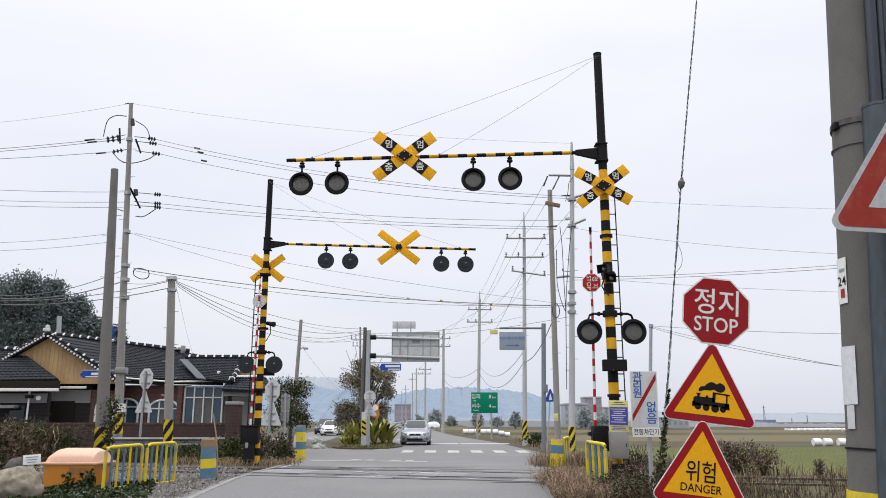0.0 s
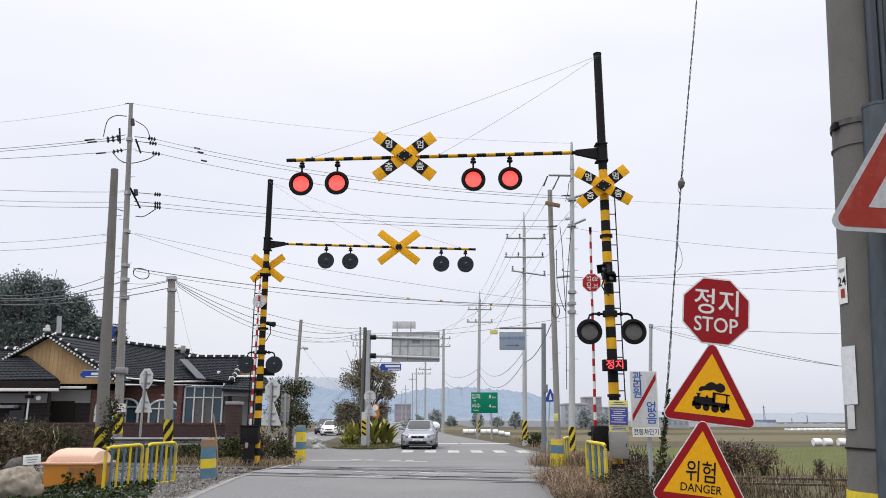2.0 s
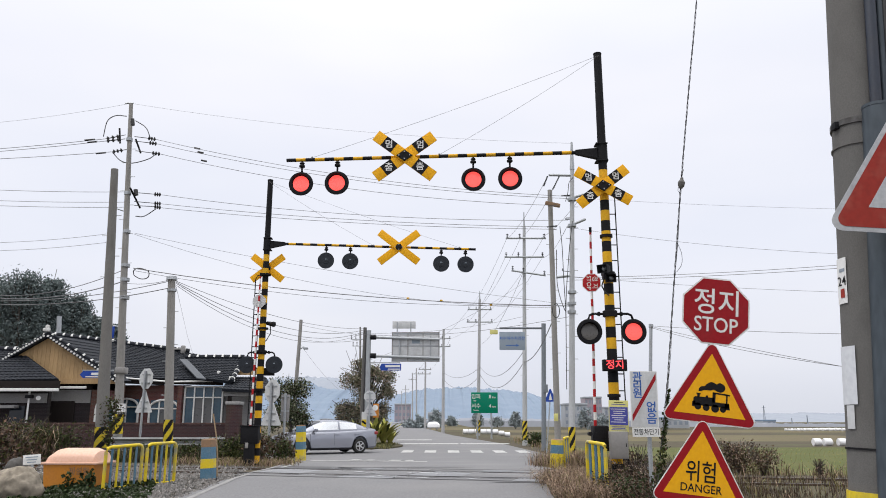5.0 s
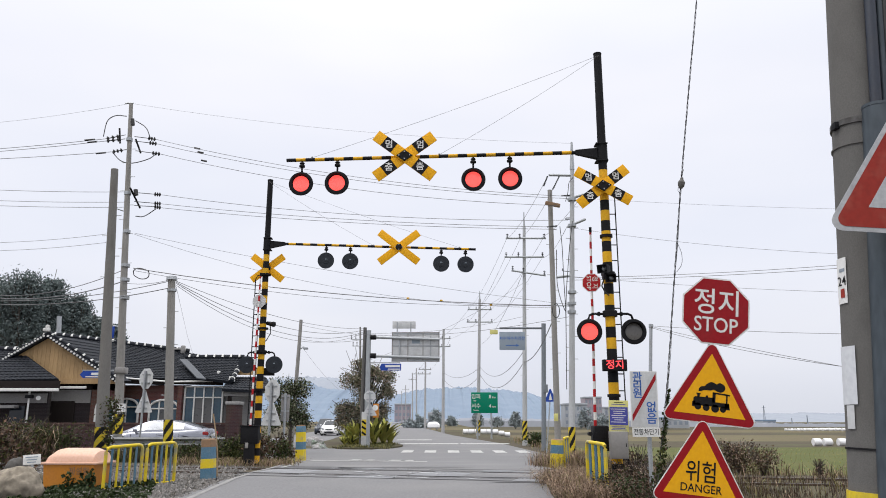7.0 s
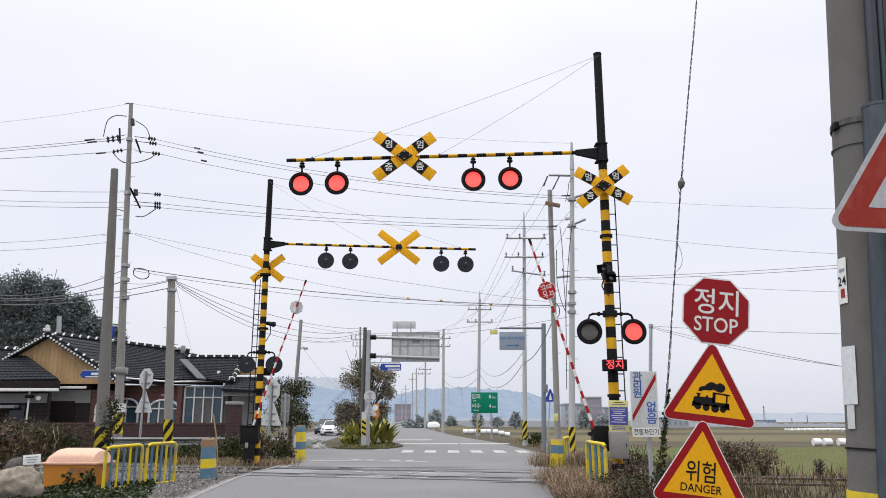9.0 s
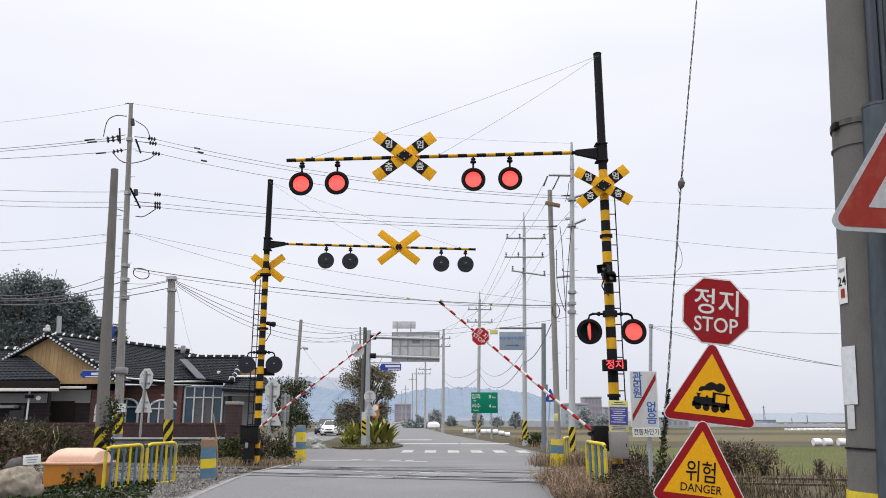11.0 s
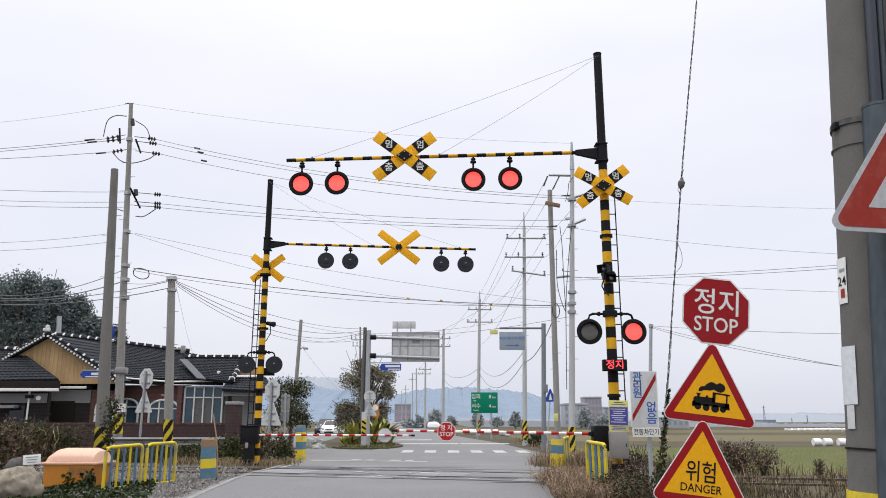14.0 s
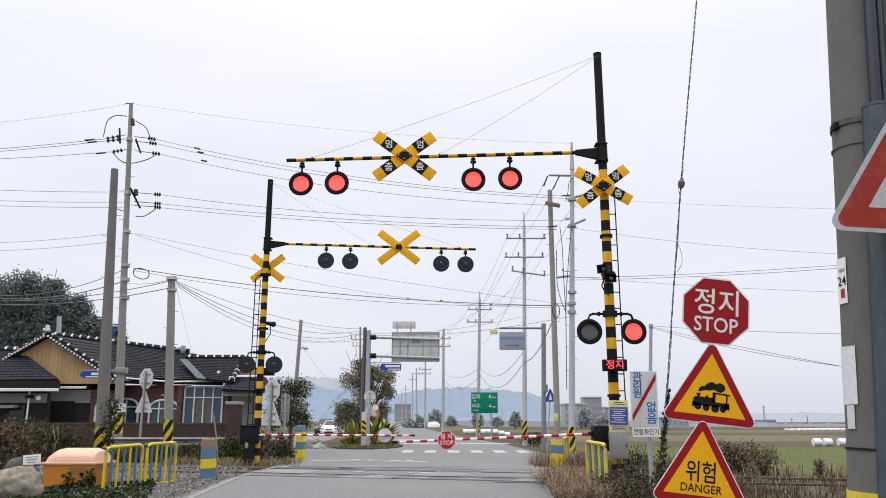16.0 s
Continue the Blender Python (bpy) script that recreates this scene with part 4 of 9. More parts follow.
def railing(name, a, b, height, bars, label, arch):
    a, b = Vector(a), Vector(b)
    d = b - a
    r = thing(name, Matrix.Translation(a), label, "railing", "crossing railings")
    L = d.length
    u = d.normalized()
    z = Vector((0, 0, 1))
    c = 0.07
    fr = [-z * 0.1, z * (height - c), u * c * 0.3 + z * (height - c * 0.3), u * c + z * height, u * (L - c) + z * height, u * (L - c * 0.3) + z * (height - c * 0.3), u * L + z * (height - c), u * L - z * 0.1]
    part("frame", Shape().tube(fr, 0.03, 10), CHIPPED, r, "bent yellow tube frame with chipped paint")
    part("lower_rail", Shape().cyl(z * 0.1, u * L + z * 0.1, 0.018, n=8), YELLOW_PALE, r)
    for i in range(bars):
        p = u * (L * (i + 1) / (bars + 1))
        blue = i % 2 == 0
        part("bar", Shape().cyl(p + z * 0.06, p + z * (height - 0.02), 0.021, n=8), BLUE_PAINT if blue else YELLOW_PALE, r)
    return r


railing("railing", (-5.89, 13.7, 0.16), (-5.45, 14.2, 0.2), 0.8, 5, "yellow and blue painted tube railing with chipped paint", True)
railing("railing", (-5.38, 14.25, 0.2), (-5.05, 14.8, 0.22), 0.8, 5, "yellow and blue painted tube railing with chipped paint", True)
railing("railing", (2.506, 12.1, 0.2), (2.41, 13.1, 0.22), 0.86, 5, "yellow painted tube railing in dry grass", True)


railing("railing", (3.007, 19.4, 0.2), (3.311, 20.6, 0.2), 0.8, 3, "yellow painted tube railing past the track", True)


def bollard(at, w, h, lean, label, bands=(0, 1, 0, 2, 2)):
    b = thing("bollard", Matrix.Translation(at) @ Matrix.Rotation(radians(lean), 4, "Y") @ Matrix.Rotation(radians(-12), 4, "Z"), label, "bollard", "concrete bollards")
    sh = Shape()
    zs = [-0.1, 0.3 * h, 0.52 * h, 0.8 * h, 0.97 * h, h]
    ws = [1.05, 1.02, 1, 0.97, 0.95, 0.8]
    rnd = random.Random(int(abs(at[0]) * 100))
    n = 16
    ring = []
    for z, k in zip(zs, ws):
        for i in range(n):
            a = 2 * math.pi * i / n
            sq = 1 / max(abs(math.cos(a)), abs(math.sin(a)))
            q = w / 2 * k * min(sq, 1.22) * (1 + 0.02 * rnd.uniform(-1, 1))
            ring.append((q * math.cos(a), q * math.sin(a), z))
    sh.v = ring
    for j in range(len(zs) - 1):
        for i in range(n):
            sh.f.append((j * n + i, j * n + (i + 1) % n, (j + 1) * n + (i + 1) % n, (j + 1) * n + i))
            sh.k.append(bands[j])
    sh.f.append(tuple(range((len(zs) - 1) * n, len(zs) * n)))
    sh.k.append(2)
    part("block", sh, [BLUE_PAINT, CHIPPED, RUST_CAP], b, "blue and yellow banded concrete block")
    return b


STRAW_WOOD = material("dry_pale_wood", (0.33, 0.24, 0.15), (0.24, 0.17, 0.1), 0.9, fine=40, dirt=0.3)
RUST_CAP = material("rusty_concrete_top", (0.27, 0.16, 0.09), (0.2, 0.13, 0.08), 0.9, scale=6, fine=25, dirt=0.5)
bollard((-4.545, 15.283, 0.29), 0.25, 0.79, -3, "blue and yellow concrete bollard with a worn rusty top")
bollard((-4.7, 25.933, 0.16), 0.3, 1.12, -2, "blue and yellow concrete bollard beside the road", (1, 0, 1, 0, 2))
bollard((2.8, 19.38, 0.26), 0.32, 0.72, 3, "yellow and blue concrete bollard in dry grass", (1, 1, 0, 1, 2))
solo("stick", Shape().tube([(0.06, 0.0, 0), (0.03, 0, 0.6), (-0.02, 0, 0.95), (-0.11, 0.02, 1.36)], 0.014), STRAW_WOOD, "dry pale stick standing behind the bollard", "stick", m=pose(-4.55, 15.7, 0.2))


# ---- grit bin, stones, small sign ----
ORANGE = material("sun_bleached_orange_plastic", (0.58, 0.22, 0.022), (0.5, 0.185, 0.02), 0.5, scale=2.5, fine=25, bump=0.04, dirt=0.35, dirt_color=(0.42, 0.2, 0.07))
ORANGE_PALE = material("faded_pink_orange_plastic", (0.70, 0.44, 0.33), (0.65, 0.38, 0.27), 0.5, scale=2.5, fine=25, bump=0.04, dirt=0.4, dirt_color=(0.6, 0.3, 0.15))
ROCK_DARK = material("dark_grey_stone", (0.085, 0.08, 0.075), (0.055, 0.053, 0.05), 0.9, scale=3, fine=18, bump=0.5, dirt=0.4)
ROCK = material("pale_boulder", (0.30, 0.26, 0.205), (0.15, 0.13, 0.105), 0.9, scale=4, fine=12, bump=0.7, dirt=0.7, dirt_color=(0.10, 0.09, 0.075), spec=0.2)


def grit_bin():
    y = 14.25
    gx, gz = -6.6, 0.2
    b = thing("grit_bin", (gx, y, gz, 0, 0, -4), "orange plastic grit bin with a faded rounded lid", "grit bin")
    w, h, d = 0.98, 0.47, 0.66
    sh = Shape()
    vs = []
    for z, k in ((0, 0.93), (h, 1.0)):
        for a, c in ((-1, -1), (1, -1), (1, 1), (-1, 1)):
            vs.append((a * w / 2 * k * 0.96, c * d / 2 * k, z))
    sh.add(vs, [(0, 1, 2, 3), (4, 7, 6, 5), (0, 4, 5, 1), (1, 5, 6, 2), (2, 6, 7, 3), (3, 7, 4, 0)])
    part("tub", sh, ORANGE, b, "orange tub")
    part("rim", Shape().box((0, 0, h + 0.012), (w * 1.06, d * 1.08, 0.04), 0.012), ORANGE_PALE, b)
    lid = Shape()
    n, hh = 12, 0.24
    vs = []
    ends = [(-w / 2, 0.0), (-w / 2 + 0.05, 0.55), (-w / 2 + 0.16, 0.92), (-w / 2 + 0.26, 1.0), (w / 2 - 0.18, 1.0), (w / 2 - 0.06, 0.8), (w / 2, 0.0)]
    for x, k in ends:
        for i in range(n + 1):
            a = math.pi * i / n
            vs.append((x, -math.cos(a) * d / 2 * (0.75 + 0.25 * k), h + 0.03 + hh * k * math.sin(a) ** 0.7))
    lid.add(vs, [(j * (n + 1) + i, j * (n + 1) + i + 1, (j + 1) * (n + 1) + i + 1, (j + 1) * (n + 1) + i) for j in range(len(ends) - 1) for i in range(n)])
    part("lid", lid, ORANGE_PALE, b, "faded pinkish rounded lid")
    part("lid_seam", Shape().box((0.02, -d * 0.4, h + 0.05), (w * 0.9, 0.02, 0.012), 0.004), ORANGE, b)
    lettering("lettering", "제설함", 0.14, RUST_CAP, b, Matrix.Translation((w * 0.2, -d / 2 * 0.985 - 0.012, h * 0.74)), 0.002)


grit_bin()


def boulder(at, s, seed, label, mat=None):
    bm = bmesh.new()
    bmesh.ops.create_icosphere(bm, subdivisions=4, radius=1.0)
    for v in bm.verts:
        p = v.co.copy()
        k = 1 + 0.25 * noise.noise(p * 1.1 + Vector((seed, 0, 0))) + 0.13 * noise.noise(p * 3.3 + Vector((0, seed, 0))) + 0.05 * noise.noise(p * 9 + Vector((seed, seed, 0)))
        v.co = Vector((p.x * s[0], p.y * s[1], p.z * s[2])) * k
    me = bpy.data.meshes.new("boulder")
    bm.to_mesh(me)
    bm.free()
    me.materials.append(mat or ROCK)
    me.shade_smooth()
    o = new("boulder", me)
    o.location = at
    return tagged(o, label, "boulder", "roadside boulders")


boulder((-6.62, 12.2, 0.42), (0.46, 0.34, 0.31), 3, "pale rounded boulder in ivy")
boulder((-7.06, 13, 0.6), (0.17, 0.2, 0.22), 5, "dark grey stone behind the boulder", ROCK_DARK)
ps = thing("small_notice", Matrix.Translation((-6.592, 12.6, 0.722)), "small white notice plate on a stake", "notice sign")
part("plate", Shape().box((0, 0, 0.09), (0.281, 0.01, 0.154), 0.004), WHITE, ps, m=pose(0, 0, 0, 0, -4, 0))
for i in range(3):
    part("text_bar", Shape().box((0.0, -0.007, 0.13 - 0.04 * i), (0.2 - 0.03 * i, 0.003, 0.014)), SIGN_GREY, ps, m=pose(0, 0, 0, 0, -4, 0))
part("stake", Shape().box((0, 0.02, -0.25), (0.03, 0.03, 0.6)), STEEL, ps)


# ---- near concrete pole ----
CABLE_BLUE = material("dark_blue_cable", (0.022, 0.03, 0.05), None, 0.55, bump=0, dirt=0.15)
PAPER = material("weathered_white_paper", (0.62, 0.64, 0.67), (0.54, 0.56, 0.6), 0.8, scale=6, fine=30, bump=0.05, dirt=0.3, dirt_color=(0.4, 0.4, 0.41))
AGED_WHITE = material("aged_grey_white_enamel", (0.46, 0.47, 0.49), (0.38, 0.39, 0.41), 0.55, scale=9, fine=40, bump=0.05, dirt=0.5, dirt_color=(0.22, 0.22, 0.23), spec=0.2)
STRAP = material("rusty_dark_strap", (0.11, 0.11, 0.11), (0.05, 0.045, 0.045), 0.6, 0.3, scale=9, fine=30, dirt=0.6, dirt_color=(0.03, 0.025, 0.02))
def near_pole():
    a, b = Vector((2.512 + 0.185, 4.9, 0.6)), Vector((2.764 + 0.17, 4.9, 4.364))
    u = (b - a).normalized()
    base = a - u * ((a.z + 0.1) / u.z)
    top = b + u * 4
    p = thing("utility_pole", Matrix.Translation(base), "thick weathered concrete utility pole with steel conduits", "utility pole")
    part("shaft", Shape().cyl((0, 0, 0), top - base, 0.197, 0.145, 40), CONCRETE, p, "weathered grey concrete shaft")

    def on(z, dx=0.0, dy=0.0):
        return u * (z / u.z) + Vector((dx, dy, 0))
    part("conduit", Shape().rings(on(0.3, -0.045, -0.2), on(3.46 + 0.1, 0.018, -0.2), 0.1, 0.1, [], 24), STEEL_BLUE, p, "blue-grey steel cable guard")
    part("guard_lip", Shape().rings(on(3.46 + 0.08, 0.018, -0.2), on(3.46 + 0.1, 0.018, -0.2), 0.103, 0.103, [], 24), STEEL_BLUE, p)
    part("cable", Shape().cyl(on(2.6, 0.0, -0.2), on(7.5, 0.02, -0.2), 0.036, n=12), CABLE_BLUE, p)
    part("pipe", Shape().cyl(on(2.6, 0.062, -0.2), on(7.5, 0.085, -0.2), 0.02, n=12), STEEL_BLUE, p)
    part("cable", Shape().cyl(on(2.6, 0.098, -0.2), on(7.5, 0.12, -0.2), 0.02, n=12), WIRE, p)
    z = 3.385 + 0.1
    part("clamp_band", Shape().rings(on(z - 0.02), on(z + 0.02), 0.187, 0.187, [], 40), STRAP, p)
    part("clamp_bolt", Shape().box(on(z, -0.188, -0.03), (0.03, 0.06, 0.05), 0.006), BLACK, p)
    z = 3.222 + 0.1
    part("band", Shape().rings(on(z - 0.006), on(z + 0.006), 0.186, 0.186, [], 40), CONCRETE, p)
    z = 1.241 + 0.1
    part("band", Shape().rings(on(z - 0.006), on(z + 0.006), 0.197, 0.197, [], 40), BLACK, p)
    z = 0.985 + 0.1
    part("reflective_wrap", Shape().rings(on(0.25), on(z), 0.205, 0.202, [0.34, 0.66], 40), [YELLOW_PALE, BLACK], p, "yellow and black hazard wrap")
    def wrap(name, a0, a1, z0, z1, mat, r):
        """A sheet pasted round the shaft between two bearings."""
        n, vs = 6, []
        for z in (z0, z1):
            c = on(z + 0.1)
            for i in range(n + 1):
                a = radians(a0 + (a1 - a0) * i / n)
                vs.append((c.x + r * math.cos(a), c.y + r * math.sin(a), z + 0.1))
        return part(name, Shape().add(vs, [(i, i + 1, n + 2 + i, n + 1 + i) for i in range(n)]), mat, p)
    wrap("number_plate", 161, 197, 2.164, 2.467, WHITE, 0.190)
    wrap("red_mark", 178, 191, 2.201, 2.261, RED_FADED, 0.192)
    wrap("text_bar", 176, 193, 2.373, 2.395, SIGN_GREY, 0.192)
    wrap("paper", 166, 208, 1.52, 1.885, PAPER, 0.196)
    wrap("paper_scrap", 180, 200, 1.37, 1.515, SIGN_BACK, 0.196)
    c24 = on(2.309 + 0.1)
    lettering("numerals", "24", 0.085, BLACK, p, Matrix.Translation((c24.x + 0.1915 * math.cos(radians(184)), c24.y + 0.1915 * math.sin(radians(184)), c24.z)) @ Matrix.Rotation(radians(-84), 4, "Z"), 0.001)
    # give way triangle fixed to the pole
    m = Matrix.Translation(Vector((2.817, 4.45, 2.717)) - base) @ Matrix.Rotation(radians(3.5), 4, "Y")
    side = 0.977
    tri = [(-side / 2, -side * 0.2), (side / 2, -side * 0.2), (0, side * 0.666)]
    s = part("warning_triangle", Shape().plate(rounded(tri, 0.06), 0.004), AGED_WHITE, p, "faded red and white triangular sign", m=m)
    cz = side * 0.0887
    part("red_border", Shape().plate(rounded([(a * 0.9, (b - cz) * 0.9 + cz) for a, b in tri], 0.045), 0.002), RED_FADED, s, m=Matrix.Translation((0, -0.0025, 0)))
    part("white_face", Shape().plate([(a * 0.45, (b - cz) * 0.45 + cz) for a, b in tri], 0.0015), AGED_WHITE, s, m=Matrix.Translation((0, -0.0045, 0)))


near_pole()

# ---- house behind the garden wall ----
TILE = material("charcoal_roof_tile", (0.016, 0.019, 0.026), (0.011, 0.013, 0.018), 0.7, scale=1.5, fine=12, bump=0.1, vary=0.2, dirt=0.35, dirt_color=(0.028, 0.03, 0.034), spec=0.18)
MORTAR_WHITE = material("white_ridge_mortar", (0.72, 0.72, 0.7), None, 0.7, dirt=0.3)
WOOD = material("pale_board_cladding", (0.47, 0.315, 0.155), (0.37, 0.235, 0.11), 0.75, scale=2, fine=30, bump=0.15, vary=0.12, dirt=0.35, dirt_color=(0.2, 0.12, 0.06), stretch=(1, 1, 0.1))
CAR_GLASS = material("dark_car_glass", (0.014, 0.019, 0.026), (0.012, 0.016, 0.022), 0.05, 0.0, scale=1, fine=3, bump=0.0, dirt=0.0, spec=0.35)
# blue-grey base colour imitates hills mirrored in the house windows
GLASS = material("reflection_tinted_window_glass", (0.05, 0.095, 0.135), (0.035, 0.07, 0.105), 0.08, scale=1, fine=3, bump=0, dirt=0.1)
CURTAIN = material("grey_blind_behind_glass", (0.11, 0.11, 0.115), None, 0.3, bump=0, dirt=0.2)
# plaster's base grey is lowered to hold shade under the eaves, stains besides
PLASTER = material("stained_shade_toned_plaster", (0.27, 0.265, 0.265), (0.21, 0.207, 0.205), 0.85, scale=2, fine=15, dirt=0.4, dirt_color=(0.3, 0.29, 0.27))
FLASHING = material("dull_zinc_flashing", (0.075, 0.085, 0.1), None, 0.6, 0.2, dirt=0.3)
DARK_WOOD = material("dark_eaves_wood", (0.016, 0.012, 0.011), None, 0.8, dirt=0.3, dirt_color=(0.03, 0.024, 0.022), spec=0.2)


def brick_material(name, c1, c2, mortar, scale):
    m = material(name, c1, c2, 0.9, scale=1.5, fine=20, bump=0.1, spec=0.12)
    nt = m.node_tree
    n, L = nt.nodes.new, nt.links.new
    b = nt.nodes["Principled BSDF"]
    br, tc, mp = n("ShaderNodeTexBrick"), n("ShaderNodeTexCoord"), n("ShaderNodeMapping")
    mp.inputs["Rotation"].default_value = (radians(90), 0, 0)
    L(tc.outputs["Object"], mp.inputs[0])
    L(mp.outputs[0], br.inputs["Vector"])
    br.inputs["Scale"].default_value = scale
    br.inputs["Mortar Size"].default_value = 0.014
    br.inputs["Brick Width"].default_value, br.inputs["Row Height"].default_value = 0.42, 0.15
    br.inputs["Color1"].default_value, br.inputs["Color2"].default_value, br.inputs["Mortar"].default_value = (*c1, 1), (*c2, 1), (*mortar, 1)
    mix = n("ShaderNodeMix")
    mix.data_type, mix.blend_type = "RGBA", "MULTIPLY"
    mix.inputs["Factor"].default_value = 0.6
    big = n("ShaderNodeTexNoise")
    big.inputs["Scale"].default_value = 0.9
    L(br.outputs["Color"], mix.inputs["A"])
    L(big.outputs["Color"], mix.inputs["B"])
    hs = n("ShaderNodeBrightContrast")
    hs.inputs["Bright"].default_value = 0.01
    L(mix.outputs["Result"], hs.inputs[0])
    L(hs.outputs[0], b.inputs["Base Color"])
    return m


BRICK = brick_material("dark_red_brick", (0.17, 0.062, 0.05), (0.12, 0.046, 0.04), (0.17, 0.14, 0.125), 2.1)
BRICK_WALL = brick_material("sooty_brown_red_brick", (0.075, 0.036, 0.032), (0.052, 0.028, 0.026), (0.075, 0.065, 0.06), 2.1)
# left wing's brick, its colours darkened to imitate the eaves' shadow
BRICK_GREY = brick_material("eaves_shaded_brown_brick", (0.032, 0.023, 0.022), (0.021, 0.017, 0.017), (0.06, 0.055, 0.053), 2.1)


def tiled(sh, el, er, rr, rl, rows, cols):
    """A tiled slope between eave left, eave right, ridge right and ridge left: stepped courses of round tiles."""
    el, er, rr, rl = Vector(el), Vector(er), Vector(rr), Vector(rl)
    nrm = (er - el).cross(rl - el).normalized()
    if nrm.z < 0:
        nrm = -nrm
    k = 4
    n = cols * k + 1
    vs, fs = [], []
    for j in range(rows):
        for v, lift in ((j / rows, 0.05), ((j + 1) / rows, 0.015)):
            a, b = el.lerp(rl, v), er.lerp(rr, v)
            vs += [a.lerp(b, i / (n - 1)) + nrm * (lift + 0.034 * abs(math.sin(math.pi * i / k))) for i in range(n)]
    for q in range(2 * rows - 1):
        fs += [(q * n + i, q * n + i + 1, (q + 1) * n + i + 1, (q + 1) * n + i) for i in range(n - 1)]
    o = len(vs)
    u = nrm * -0.1
    vs += [el + u, er + u, rr + u, rl + u]
    top = (2 * rows - 1) * n
    fs += [(o, o + 1, o + 2, o + 3), (0, o, o + 3, top), (n - 1, top + n - 1, o + 2, o + 1), tuple(range(n)) + (o + 1, o)]
    return sh.add(vs, fs)


def ridge(parent, a, b, r=0.16, n=None, white=True):
    a, b = Vector(a), Vector(b)
    part("ridge_cap", Shape().tube([a.lerp(b, i / 6) + Vector((0, 0, 0.05)) for i in range(7)], r, 10), TILE, parent)
    n = n or max(2, int((b - a).length / 0.5))
    d = (b - a).normalized()
    turn = d.to_track_quat("X", "Z").to_matrix()
    for i in range(n if white else 0):
        p = a.lerp(b, (i + 0.5) / n) + Vector((0, 0, 0.05))
        arc = Shape()
        vs = []
        for k in range(7):
            q = math.pi * (0.12 + 0.88 * k / 6)
            for x, rr in ((-0.04, r * 1.03), (0.04, r * 1.03), (0.04, r * 1.18), (-0.04, r * 1.18)):
                vs.append(p + turn @ Vector((x * (1.6 if k > 4 else 1), rr * math.cos(q), rr * math.sin(q))))
        arc.add(vs, [(k * 4 + e, k * 4 + (e + 1) % 4, k * 4 + 4 + (e + 1) % 4, k * 4 + 4 + e) for k in range(6) for e in range(4)] + [(3, 2, 1, 0), (24, 25, 26, 27)])
        part("ridge_end", arc, MORTAR_WHITE, parent)


def wall_box(name, x0, x1, z0, z1, y, thick, mat, parent, label=""):
    """A wall with its own origin so that its courses run level."""
    return part(name, Shape().box(((x1 - x0) / 2, thick / 2, (z1 - z0) / 2), (x1 - x0, thick, z1 - z0)), mat, parent, label, smooth=False, m=Matrix.Translation((x0, y, z0)))


def window(parent, x0, x1, z0, z1, y, cols, rows, arch=0.0, panes=None):
    w = part("window", Shape().box(((x0 + x1) / 2, y + 0.09, (z0 + z1) / 2), (x1 - x0 - 0.04, 0.04, z1 - z0 - 0.04)), GLASS, parent, "white framed window with dark glass")
    t = 0.085
    fr = Shape()
    if arch:
        top = [((x0 + x1) / 2 + (x1 - x0) / 2 * math.cos(a), z1 - arch + arch * math.sin(a)) for a in [math.pi * i / 12 for i in range(13)]]
        fr.tube([(x0, y, z0), (x0, y, z1 - arch)] + [(a, y, b) for a, b in top[::-1]] + [(x1, y, z0)], 0.07, 6)
    else:
        for c, s in ((((x0 + x1) / 2, y, z1), (x1 - x0 + t, 0.1, t)), (((x0 + x1) / 2, y, z0), (x1 - x0 + t, 0.12, t)), ((x0, y, (z0 + z1) / 2), (t, 0.1, z1 - z0)), ((x1, y, (z0 + z1) / 2), (t, 0.1, z1 - z0))):
            fr.box(c, s)
    part("window_frame", fr, WHITE, w)
    for i in range(1, cols):
        x = x0 + (x1 - x0) * i / cols
        part("mullion", Shape().box((x, y + 0.01, (z0 + z1) / 2), (0.07, 0.07, z1 - z0)), WHITE, w)
    for rz in rows:
        z = z0 + (z1 - z0) * rz
        part("transom", Shape().box(((x0 + x1) / 2, y + 0.005, z), (x1 - x0, 0.075, 0.07)), WHITE, w)
    for i in range(cols):
        x = x0 + (x1 - x0) * (i + 0.5) / cols
        if panes and panes[i]:
            part("blind", Shape().box((x, y + 0.055, z0 + (z1 - z0) * 0.36), ((x1 - x0) / cols - 0.05, 0.02, (z1 - z0) * 0.68)), CURTAIN, w)
    return w


